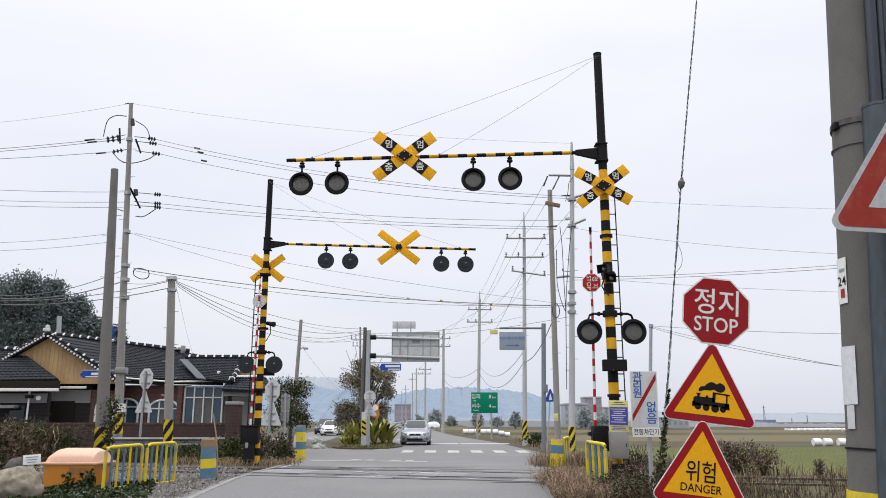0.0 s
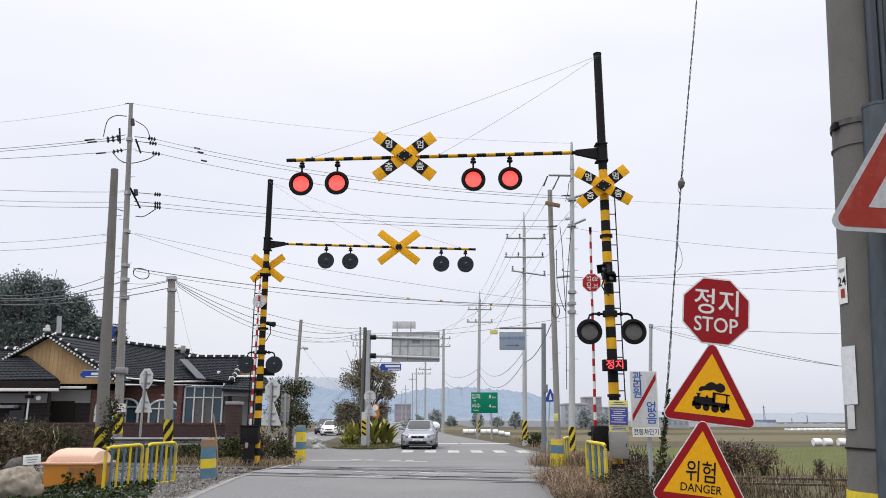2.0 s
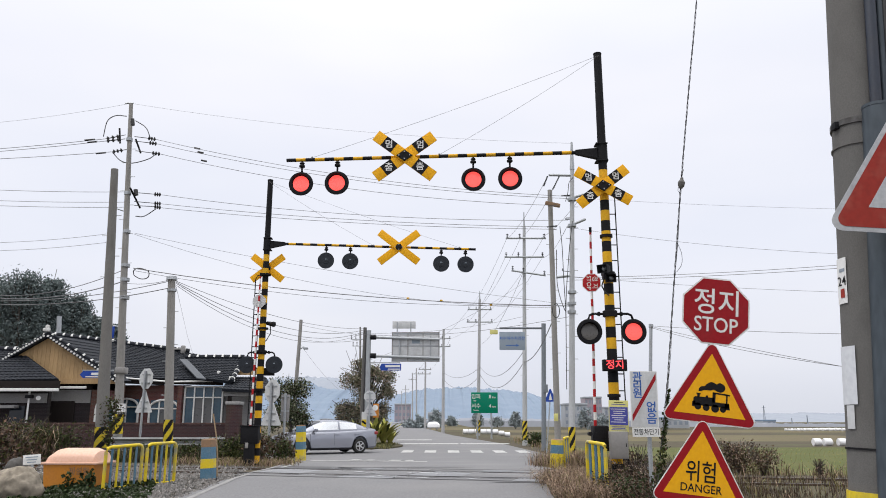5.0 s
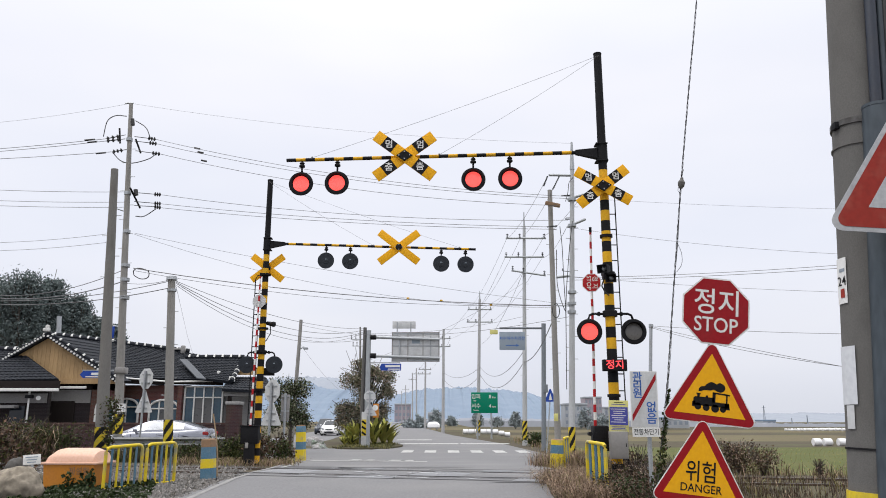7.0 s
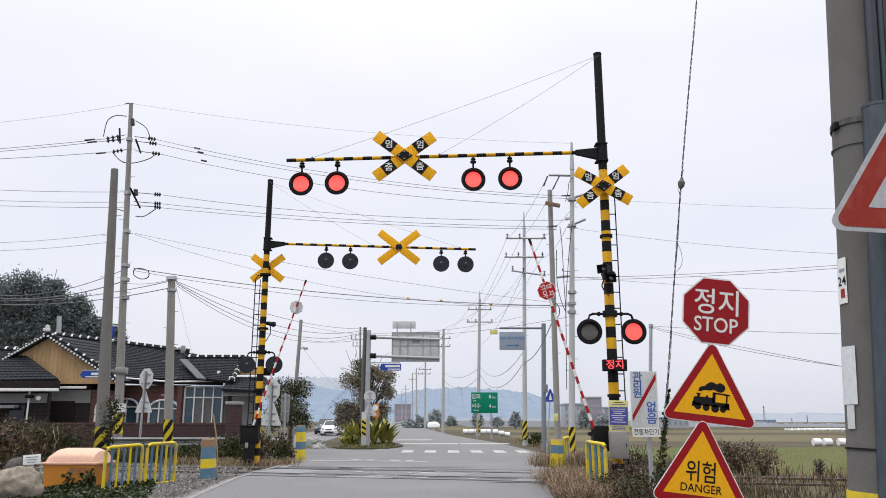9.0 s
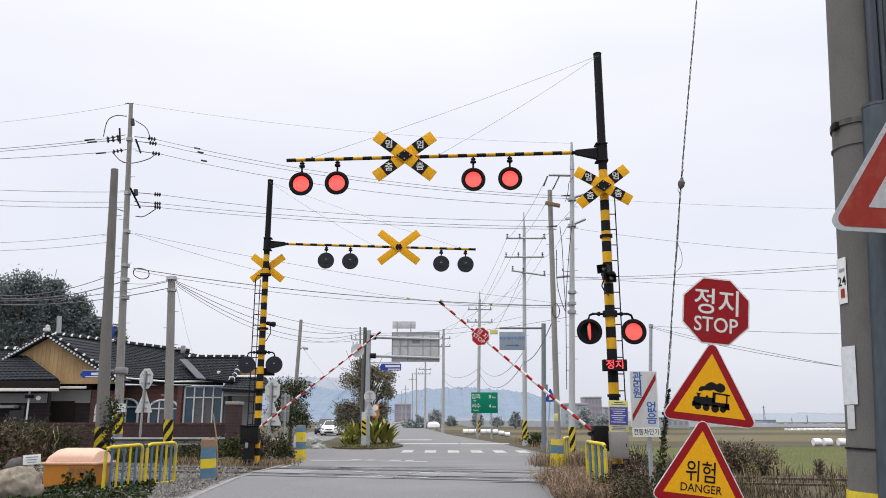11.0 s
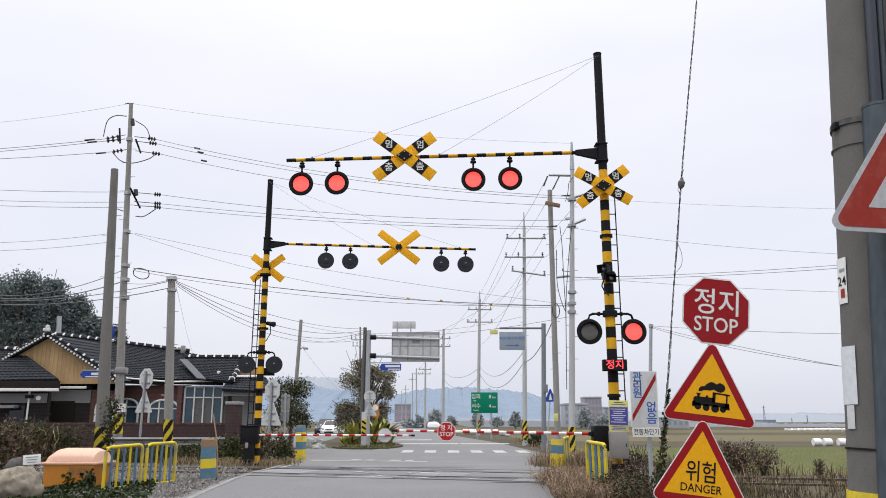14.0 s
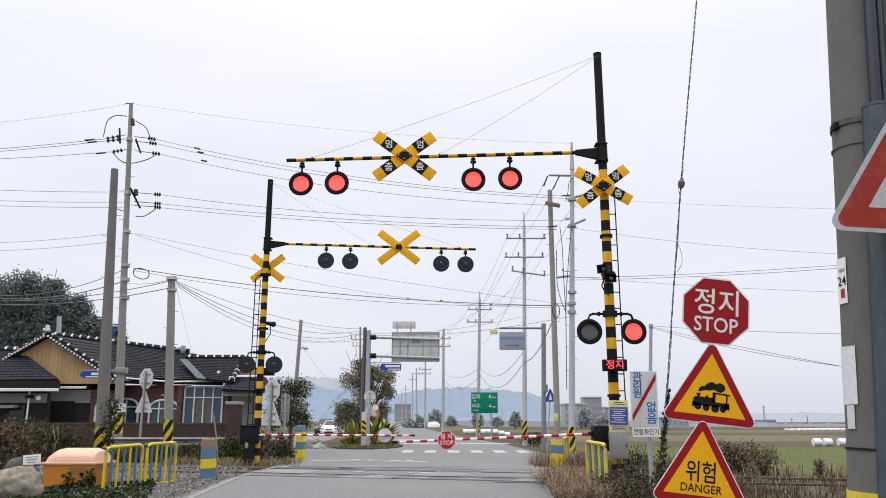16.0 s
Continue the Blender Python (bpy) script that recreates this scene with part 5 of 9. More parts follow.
def make_house():
    h = thing("house", (0, 0, 0), "single-storey brick house with a charcoal tiled roof and wooden gable", "house")
    # main roof, valley wing and side wing
    sh = tiled(Shape(), (-20.837, 44.6, 3.888), (-12.93, 45.2, 3.72), (-16.182, 50.5, 5.694), (-25.55, 49.5, 6.857), 20, 40)
    part("roof", sh, TILE, h, "charcoal tiled roof slope")
    ridge(h, (-25.555, 49.5, 6.894), (-16.833, 50.5, 5.88))
    back = Shape().add([(-25.55, 49.5, 6.857), (-16.182, 50.5, 5.694), (-16.936, 57, 4.077), (-28.721, 57, 4.491)], [(0, 1, 2, 3)])
    part("rear_roof", back, TILE, h)
    sh = tiled(Shape(), (-14.019, 44.7, 3.8), (-12.3, 44.7, 3.6), (-12.416, 47.6, 5.238), (-16.049, 47.6, 5.238), 14, 13)
    part("roof", sh, TILE, h, "charcoal tiled roof slope")
    ridge(h, (-16.052, 47.6, 5.24), (-12.418, 47.6, 5.24))
    ridge(h, (-12.3, 44.6, 3.62), (-12.386, 47.5, 5.16), 0.13)
    part("valley", Shape().add([(-16.32, 47.2, 5.16), (-15.86, 47.3, 5.14), (-13.72, 44.45, 3.79), (-14.26, 44.4, 3.86), (-16.32, 47.2, 5.1), (-15.86, 47.3, 5.08), (-13.72, 44.45, 3.73), (-14.26, 44.4, 3.8)], [(0, 1, 2, 3), (7, 6, 5, 4), (0, 4, 5, 1), (1, 5, 6, 2), (2, 6, 7, 3), (3, 7, 4, 0)]), FLASHING, h, "dull grey valley flashing")
    # front gable wing
    ap, lo, ro = Vector((-22.324, 43, 6.143)), Vector((-25.969, 43, 3.925)), Vector((-18.101, 43, 3.549))
    part("gable_back", Shape().add([ap, lo + Vector((0, 0.3, 0)), ro + Vector((0, 0.3, 0)), lo + Vector((0, 0.3, -0.5)), ro + Vector((0, 0.3, -0.5))], [(0, 1, 3, 4, 2)]), DARK_WOOD, h)
    n = 30
    for i in range(n):
        xa, xb = lo.x + 0.45 + (ro.x - lo.x - 0.7) * i / n, lo.x + 0.45 + (ro.x - lo.x - 0.7) * (i + 1) / n - 0.012

        def under(x):
            return (ap.z - (ap.z - lo.z) * (ap.x - x) / (ap.x - lo.x)) if x < ap.x else (ap.z - (ap.z - ro.z) * (x - ap.x) / (ro.x - ap.x))
        zb = 3.674
        if under(xa) - 0.2 > zb and under(xb) - 0.2 > zb:
            pl = Shape().plate([(xa, zb), (xb, zb), (xb, under(xb) - 0.12), (xa, under(xa) - 0.12)], 0.03)
            part("board", pl, WOOD, h, smooth=False, m=Matrix.Translation((0, 43.0, 0)))
    part("bargeboard", Shape().box((-20.967, 42.95, 3.576), (-18.062 - -23.873, 0.08, 0.3), 0.01), WOOD, h)
    for end in (lo, ro):
        d = Vector((0, 7.0, 0.2))
        s2 = tiled(Shape(), end + Vector((0, -0.35, 0)), end + d, ap + d, ap + Vector((0, -0.35, 0)), 12, 22)
        part("roof", s2, TILE, h, "charcoal tiled roof slope")
        ridge(h, ap + Vector((0, -0.1, 0.1)), end + Vector((0, -0.1, 0.1)), 0.1)
        m2 = 24
        for i in range(m2):
            p = ap.lerp(end, (i + 0.7) / m2) + Vector((0, -0.4, -0.01))
            part("verge_tile", Shape().cyl(p, p + Vector((0, -0.06, 0)), 0.058, n=10), MORTAR_WHITE, h)
    part("finial", Shape().box(ap + Vector((0, -0.4, 0.28)), (0.34, 0.28, 0.2), 0.06).box(ap + Vector((0.05, -0.4, 0.45)), (0.2, 0.24, 0.22), 0.08), MORTAR_WHITE, h)
    # left wing
    sh = tiled(Shape(), (-27.011, 40.6, 3.431), (-20.331, 40.6, 3.549), (-24.214, 43.6, 5.303), (-29.293, 43.6, 5.497), 12, 24)
    part("roof", sh, TILE, h, "charcoal tiled roof slope")
    ridge(h, (-29.298, 43.6, 5.529), (-24.218, 43.6, 5.335))
    part("fascia", Shape().box((-23.349, 40.62, 3.279), (-20.252 - -26.446, 0.1, 0.42), 0.01), DARK_WOOD, h)
    part("gutter", Shape().box((-23.406, 40.5, 3.011), (-20.231 - -26.58, 0.14, 0.16), 0.03), WHITE, h)
    part("gutter", Shape().box((-20.627, 42.7, 3.221), (-19.782 - -21.41, 0.14, 0.14), 0.03), WHITE, h)
    part("gutter", Shape().tube([(-18.987, 44.5, 3.882), (-15.958, 44.8, 3.639), (-12.98, 45, 3.7)], 0.05, 8), WHITE, h)
    part("fascia", Shape().add([(-19.023, 44.6, 3.823), (-12.9, 45.1, 3.66), (-12.9, 45.1, 3.44), (-18.999, 44.6, 3.564)], [(0, 1, 2, 3)]), DARK_WOOD, h)
    # walls
    wall_box("wall", -26.958, -21.168, -0.2, 2.991, 41.4, 0.3, BRICK_GREY, h, "brick wall darkened for eaves shade")
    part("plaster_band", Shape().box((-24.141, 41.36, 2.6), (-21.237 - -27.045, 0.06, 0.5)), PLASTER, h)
    wall_box("wall", -22.191, -19.567, -0.2, 3.38, 43.4, 0.3, BRICK_GREY, h, "brick wall darkened for eaves shade")
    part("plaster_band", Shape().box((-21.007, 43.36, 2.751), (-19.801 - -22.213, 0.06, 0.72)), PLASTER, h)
    wall_box("wall", -19.743, -18.04, -0.2, 3.501, 43.3, 0.35, BRICK, h, "dark red brick wall")
    wall_box("wall", -19.146, -14.947, -0.2, 3.471, 45.4, 0.3, BRICK, h, "dark red brick wall")
    wall_box("wall", -15.5, -15.24, -0.2, 3.45, 45.0, 0.5, BRICK, h, "dark red brick pier")
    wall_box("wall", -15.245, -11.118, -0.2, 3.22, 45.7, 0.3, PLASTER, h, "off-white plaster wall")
    wall_box("side_wall", -32.558, -32.194, -0.2, 3.4, 42, 14, BRICK, h)
    wall_box("rear_wall", -36.465, -13.623, -0.2, 3.4, 56, 0.3, BRICK, h)
    # windows, doors, porch
    window(h, -15.16, -12.95, 1.15, 3.38, 45.3, 4, (0.72,), panes=(0, 1, 1, 0))
    window(h, -17.19, -15.508, 1.291, 2.617, 45.3, 3, (0.62,), arch=0.5, panes=(0, 1, 0))
    window(h, -19.269, -17.85, 1.291, 2.682, 45.3, 2, (0.66,), arch=0.5)
    window(h, -19.383, -18.376, 1.359, 2.561, 43.2, 2, (0.62,), arch=0.5)
    part("door", Shape().box((-21.32, 43.36, 1.25), (1.35, 0.08, 2.5), 0.01), DARK_WOOD, h, "dark wooden door")
    part("door", Shape().box((-22.741, 41.36, 1.1), (0.8, 0.08, 2.2), 0.01), CAR_GLASS, h, "dark glazed door")
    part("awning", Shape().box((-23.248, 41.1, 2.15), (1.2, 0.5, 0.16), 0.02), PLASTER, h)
    part("porch_roof", tiled(Shape(), (-12.518, 43.6, 3.137), (-9.534, 43.6, 3.011), (-10.76, 46.5, 3.993), (-12.987, 46.5, 3.993), 6, 14), TILE, h)
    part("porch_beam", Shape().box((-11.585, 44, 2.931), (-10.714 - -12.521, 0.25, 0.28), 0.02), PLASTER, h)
    part("porch_post", Shape().box((-12.166, 44, 1.5), (0.2, 0.2, 3.2), 0.02), DARK_WOOD, h)
    wg = Shape().add([(-13.036, 46.4, 4.123), (-11.748, 46.4, 4.937), (-10.744, 46.4, 4.123)], [(0, 1, 2)])
    part("small_gable", wg, WOOD, h)
    part("downpipe", Shape().tube([(-21.953, 40.9, 3.031), (-21.954, 40.9, 2.295), (-21.95, 40.9, 1.275)], 0.05, 8), WHITE, h)
    part("floodlight", Shape().box((-21.887, 40.8, 2.674), (0.35, 0.3, 0.18), 0.04), BLACK, h)
    part("satellite_dish", Shape().lathe((-21.398, 40.8, 2.586), (-21.098, 39.9, 2.786), [(0, 0.03), (0.02, 0.08), (0.04, 0.12)], 16), WHITE, h)
    part("roof_ornament", Shape().box((-17.085, 50, 5.984), (0.3, 0.25, 0.55), 0.1).box((-17.423, 50, 6.021), (0.5, 0.1, 0.1), 0.03), STEEL_BOX, h)
    for q in ((-13.354, 45.6, 4.143), (-12.433, 44.9, 3.774)):
        part("roof_ornament", Shape().box(q, (0.2, 0.2, 0.36), 0.08).box(Vector(q) + Vector((0.16, 0, -0.06)), (0.2, 0.2, 0.16), 0.06), MORTAR_WHITE, h)
    part("chimney_pipe", Shape().cyl((-23.855, 47, 6.723), (-23.939, 47, 7.781), 0.14, n=10), STEEL, h)
    # garden wall
    gw = thing("garden_wall", (-26.253, 40.0, 0), "low red brick garden wall with a header course", "garden wall", kind="structure")
    L = -10.28 - -26.253
    wall_box("wall_face", 0, L, -0.2, 1.221, 0, 0.25, BRICK_WALL, gw)
    nb = int(L / 0.26)
    cap = Shape().box((0.125, 0.12, 0.05), (0.25, 0.3, 0.1), 0.008)
    c0 = part("coping_brick", cap, BRICK_CAP, gw, m=Matrix.Translation((0, 0, 1.221)))
    for i in range(1, nb):
        o = c0.copy()
        scene.collection.objects.link(o)
        o.location = (i * 0.26, 0, 1.221 + 0.004 * ((i * 7) % 3))
    pil = part("pillar", Shape().box((0, 0, 0), (0.67, 0.7, 2.247 + 0.2), 0.01), BRICK_WALL, gw, m=Matrix.Translation((-10.753 - -26.253, -0.1, (2.247 - 0.2) / 2)))
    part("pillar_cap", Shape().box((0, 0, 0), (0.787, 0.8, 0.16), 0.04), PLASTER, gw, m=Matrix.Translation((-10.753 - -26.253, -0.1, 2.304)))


BRICK_CAP = material("dark_red_coping_brick", (0.075, 0.036, 0.032), (0.055, 0.03, 0.027), 0.9, fine=20, vary=0.25, dirt=0.4)
make_house()


# ---- guard rail and sign backs by the side road ----
GUARD = material("dull_weathered_zinc", (0.2, 0.21, 0.215), (0.15, 0.155, 0.16), 0.6, 0.3, scale=4, fine=30, bump=0.05, dirt=0.4, dirt_color=(0.1, 0.095, 0.09))


def guard_rail():
    a, b = Vector((-11.379, 26.5, 0.635)), Vector((-7.439, 26, 0.596))
    a.z = b.z = 0.715
    g = thing("guard_rail", Matrix.Translation((a.x, a.y, 0)), "galvanised steel guard rail beside the side road", "guard rail")
    L = (b - a).length
    prof = [(0, -0.16), (-0.05, -0.1), (0, -0.04), (0.0, 0.04), (-0.05, 0.1), (0, 0.16)]
    sh = Shape()
    n = 12
    sh.add([(L * i / n, y, a.z + z) for i in range(n + 1) for y, z in prof] + [(L * i / n, y + 0.012, a.z + z) for i in range(n + 1) for y, z in prof], [(o + i * 6 + j, o + i * 6 + j + 1, o + i * 6 + 7 + j, o + i * 6 + 6 + j) for o in (0, (n + 1) * 6) for i in range(n) for j in range(5)])
    part("beam", sh, GUARD, g)
    for x in (0.2, L * 0.5, L - 0.25):
        part("post", Shape().cyl((x, 0.1, 0), (x, 0.1, a.z + 0.2), 0.07, n=12), GUARD, g)


guard_rail()


def sign_back(px, foot, y, oct_r, oct_z, tri, tri_z, label, yaw=0.0):
    s = thing("road_sign", (px, y, foot, 0, 0, yaw), label, "road sign", "signs seen from behind")
    part("post", Shape().cyl((0, 0, -0.2), (0, 0, oct_z + oct_r * 0.7 - foot), 0.04, n=12), STEEL, s)
    part("stop_plate", Shape().plate(ngon(8, oct_r, math.pi / 8), 0.01), SIGN_BACK, s, "grey octagonal sign back", m=Matrix.Translation((0, 0.05, oct_z - foot)))
    for dz in (-0.15, 0.15):
        part("clamp", Shape().box((0, 0.035, oct_z - foot + dz), (oct_r * 1.1, 0.03, 0.04), 0.005), STEEL, s)
    t = [(-tri / 2, -tri * 0.2887), (tri / 2, -tri * 0.2887), (0, tri * 0.5774)]
    part("triangle_plate", Shape().plate(rounded(t, 0.03), 0.01), SIGN_BACK, s, "grey triangular sign back", m=Matrix.Translation((0, 0.05, tri_z - foot)))
    for dz in (-0.12, 0.1):
        part("clamp", Shape().box((0, 0.035, tri_z - foot + dz), (tri * 0.4, 0.03, 0.04), 0.005), STEEL, s)
    return s


sign_back(-10.49, 0.05, 27.0, 0.38, 2.87, 0.93, 1.97, "grey backs of a turned stop sign and a triangle", -31)
sign_back(-5.36, 0.1, 24.0, 0.36, 2.33, 0.95, 1.55, "grey backs of a turned stop sign and a triangle", -35)
nbk = thing("notice_back", (-4.976, 24.4, 0.1), "grey back of a tall notice board on a post", "notice sign")
part("board", Shape().box((0, 0, 1.82 - 0.1), (0.267, 0.03, 0.82), 0.006), STEEL_BOX, nbk)
part("post", Shape().cyl((0, -0.04, -0.2), (0, -0.04, 2.17), 0.04, n=10), STEEL, nbk)
for dz in (0.35, -0.1):
    part("brace", Shape().box((0, -0.03, 1.82 - 0.1 + dz), (0.24, 0.03, 0.04)), STEEL, nbk)


# ---- poles ----
def pole(foot, top, r0, r1, mat, label, wrap=None, steps=0, group="roadside poles"):
    foot, top = Vector(foot), Vector(top)
    p = thing("utility_pole", Matrix.Translation(foot), label, "utility pole", group)
    d = top - foot
    part("shaft", Shape().cyl(-d.normalized() * 0.3, d, r0, r1, 24), mat, p)
    u = d / d.z
    if wrap:
        z0, z1 = wrap
        sh = Shape()
        n, m = 48, 44
        vs = []
        for j in range(m + 1):
            z = z0 + (z1 - z0) * j / m
            rr = r0 + (r1 - r0) * z / d.z + 0.006
            vs += [u * z + Vector((rr * math.cos(2 * math.pi * i / n), rr * math.sin(2 * math.pi * i / n), 0)) for i in range(n)]
        fs, ks = [], []
        for j in range(m):
            for i in range(n):
                fs.append((j * n + i, j * n + (i + 1) % n, (j + 1) * n + (i + 1) % n, (j + 1) * n + i))
                ks.append(1 if ((i / n * 3 - j * (z1 - z0) / m / 0.46) % 1.0) < 0.5 else 0)
        sh.add(vs, fs)
        sh.k = ks
        part("hazard_wrap", sh, [YELLOW_PALE, BLACK], p, "yellow and black diagonal hazard wrap")
    for i in range(steps):
        z = d.z * (0.3 + 0.6 * i / max(1, steps))
        s = 1 if i % 2 else -1
        part("step_bolt", Shape().cyl(u * z, u * z + Vector((s * (r0 + 0.1), 0, 0)), 0.012, n=6), STEEL, p)
    return p


def insulator(parent, a, b, r=0.06, n=4):
    """A string of discs from a to b."""
    a, b = Vector(a), Vector(b)
    L = (b - a).length
    prof = [(0, 0.015)]
    for i in range(n):
        k = L * (i + 0.5) / n
        prof += [(k - L * 0.2 / n, 0.02), (k - L * 0.1 / n, r), (k + L * 0.1 / n, r * 0.8), (k + L * 0.25 / n, 0.02)]
    prof.append((L, 0.015))
    part("insulator", Shape().lathe(a, b, prof, 10), WIRE, parent)


pa = pole((-10.492, 24, 0.491), (-10.931, 24, 9.585), 0.2, 0.115, CONCRETE_MID, "weathered concrete pole with a hazard wrap", wrap=(0.12, 0.74), steps=8)
pb = pole((-11.662, 28, 0.415), (-12.365, 28, 13.676), 0.17, 0.075, CONCRETE_TAN, "tall grey power pole with crossarms and insulators", wrap=(0.55, 1.24), steps=14)
pc = pole((-9.146, 26, 0.559), (-9.465, 26, 6.247), 0.155, 0.125, CONCRETE_TAN, "short concrete telephone pole with a hazard wrap", wrap=(0.15, 0.9), steps=6)
part("pole_cap", Shape().cyl(Vector((-9.462, 26, 6.207)) - Vector((-9.146, 26, 0.559)), Vector((-9.468, 26, 6.327)) - Vector((-9.146, 26, 0.559)), 0.19, 0.17, 16), STEEL, pc)
part("band", Shape().cyl(Vector((-9.43, 26, 5.808)) - Vector((-9.146, 26, 0.559)), Vector((-9.435, 26, 5.887)) - Vector((-9.146, 26, 0.559)), 0.16, 0.16, 16), STEEL, pc)


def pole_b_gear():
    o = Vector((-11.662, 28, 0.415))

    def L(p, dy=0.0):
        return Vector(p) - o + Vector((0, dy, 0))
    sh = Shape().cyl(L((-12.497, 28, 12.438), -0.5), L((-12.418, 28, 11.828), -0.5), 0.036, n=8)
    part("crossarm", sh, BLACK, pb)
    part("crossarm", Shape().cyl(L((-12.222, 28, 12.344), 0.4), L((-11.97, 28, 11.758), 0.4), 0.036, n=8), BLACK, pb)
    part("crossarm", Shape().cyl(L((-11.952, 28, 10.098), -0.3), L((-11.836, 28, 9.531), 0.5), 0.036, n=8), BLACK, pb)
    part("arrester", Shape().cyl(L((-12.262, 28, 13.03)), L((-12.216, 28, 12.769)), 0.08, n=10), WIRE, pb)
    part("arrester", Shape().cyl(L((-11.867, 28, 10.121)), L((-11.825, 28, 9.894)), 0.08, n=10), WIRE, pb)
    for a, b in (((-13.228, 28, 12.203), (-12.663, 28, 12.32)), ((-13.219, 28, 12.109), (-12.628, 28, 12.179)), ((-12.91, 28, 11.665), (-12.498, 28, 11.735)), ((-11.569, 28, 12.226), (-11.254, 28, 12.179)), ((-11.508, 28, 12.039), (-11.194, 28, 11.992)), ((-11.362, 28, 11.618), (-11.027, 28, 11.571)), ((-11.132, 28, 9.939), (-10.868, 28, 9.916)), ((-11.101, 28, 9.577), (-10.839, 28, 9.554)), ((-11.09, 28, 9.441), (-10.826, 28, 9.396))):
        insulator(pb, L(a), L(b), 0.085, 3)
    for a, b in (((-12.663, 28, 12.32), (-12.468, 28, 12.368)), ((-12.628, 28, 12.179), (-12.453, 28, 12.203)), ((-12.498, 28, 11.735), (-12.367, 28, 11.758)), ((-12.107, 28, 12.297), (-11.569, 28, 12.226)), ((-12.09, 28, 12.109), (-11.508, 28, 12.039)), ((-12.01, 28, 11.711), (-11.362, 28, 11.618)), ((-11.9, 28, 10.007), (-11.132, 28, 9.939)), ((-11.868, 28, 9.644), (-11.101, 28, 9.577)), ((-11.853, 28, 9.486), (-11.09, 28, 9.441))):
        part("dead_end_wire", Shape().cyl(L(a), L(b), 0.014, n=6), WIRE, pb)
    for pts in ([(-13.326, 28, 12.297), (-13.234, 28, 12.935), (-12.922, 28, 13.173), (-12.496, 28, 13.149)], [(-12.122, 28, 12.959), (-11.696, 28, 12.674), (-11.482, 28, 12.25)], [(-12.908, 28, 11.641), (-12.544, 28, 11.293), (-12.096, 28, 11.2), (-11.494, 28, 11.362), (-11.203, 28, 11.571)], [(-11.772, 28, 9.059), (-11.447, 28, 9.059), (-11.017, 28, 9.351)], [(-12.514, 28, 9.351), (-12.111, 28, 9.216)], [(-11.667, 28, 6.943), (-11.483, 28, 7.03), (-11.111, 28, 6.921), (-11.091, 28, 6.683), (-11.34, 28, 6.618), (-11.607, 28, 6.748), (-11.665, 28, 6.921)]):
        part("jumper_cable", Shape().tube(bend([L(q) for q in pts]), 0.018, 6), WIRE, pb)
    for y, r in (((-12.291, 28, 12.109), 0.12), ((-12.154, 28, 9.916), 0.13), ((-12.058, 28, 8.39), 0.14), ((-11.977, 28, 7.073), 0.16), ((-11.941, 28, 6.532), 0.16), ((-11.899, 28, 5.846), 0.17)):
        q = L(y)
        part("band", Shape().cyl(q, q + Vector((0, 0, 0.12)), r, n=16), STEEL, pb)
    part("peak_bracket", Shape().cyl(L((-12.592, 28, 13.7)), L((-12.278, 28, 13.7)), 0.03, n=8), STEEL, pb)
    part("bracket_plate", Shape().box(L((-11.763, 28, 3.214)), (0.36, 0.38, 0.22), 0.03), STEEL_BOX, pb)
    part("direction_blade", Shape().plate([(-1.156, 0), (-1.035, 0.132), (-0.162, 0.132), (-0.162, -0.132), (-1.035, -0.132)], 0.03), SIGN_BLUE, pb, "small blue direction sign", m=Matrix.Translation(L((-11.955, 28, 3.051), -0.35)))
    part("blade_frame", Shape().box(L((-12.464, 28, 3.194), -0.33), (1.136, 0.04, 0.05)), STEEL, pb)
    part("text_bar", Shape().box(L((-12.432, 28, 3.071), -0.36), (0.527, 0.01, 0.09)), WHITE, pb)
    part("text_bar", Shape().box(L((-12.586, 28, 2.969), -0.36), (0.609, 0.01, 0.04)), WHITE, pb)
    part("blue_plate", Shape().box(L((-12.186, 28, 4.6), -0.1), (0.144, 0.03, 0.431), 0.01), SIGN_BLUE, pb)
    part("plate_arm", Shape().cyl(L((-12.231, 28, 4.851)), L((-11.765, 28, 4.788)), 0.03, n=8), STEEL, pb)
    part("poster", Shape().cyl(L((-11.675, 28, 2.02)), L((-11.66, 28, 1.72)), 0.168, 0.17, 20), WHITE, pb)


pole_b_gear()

# ---- plants ----
def leaf_material(name, c1, c2, vary=0.35, rough=0.6):
    return material(name, c1, c2, rough, scale=0.8, fine=5, bump=0.0, vary=vary, dirt=0.35, dirt_color=tuple(0.6 * a for a in c1), spec=0.15)


LEAF_DARK = leaf_material("dark_green_leaf", (0.022, 0.036, 0.012), (0.036, 0.05, 0.015))
LEAF_IVY = leaf_material("ivy_leaf", (0.020, 0.034, 0.013), (0.035, 0.05, 0.018), rough=0.4)
LEAF_MID = leaf_material("olive_leaf", (0.045, 0.055, 0.017), (0.07, 0.072, 0.021))
LEAF_BROWN = leaf_material("withered_leaf", (0.042, 0.028, 0.021), (0.08, 0.053, 0.037))
LEAF_RUSSET = leaf_material("russet_leaf", (0.10, 0.06, 0.04), (0.15, 0.095, 0.065))
LEAF_ROSE = leaf_material("reddish_brown_leaf", (0.32, 0.24, 0.19), (0.24, 0.19, 0.135))
LEAF_YELLOW = leaf_material("yellow_green_leaf", (0.44, 0.39, 0.10), (0.28, 0.32, 0.08))
# leaf colour lifted towards blue-grey to imitate haze before the tall trees
LEAF_HAZE = leaf_material("haze_tinted_hill_tree_leaf", (0.12, 0.15, 0.15), (0.145, 0.175, 0.17), 0.16)
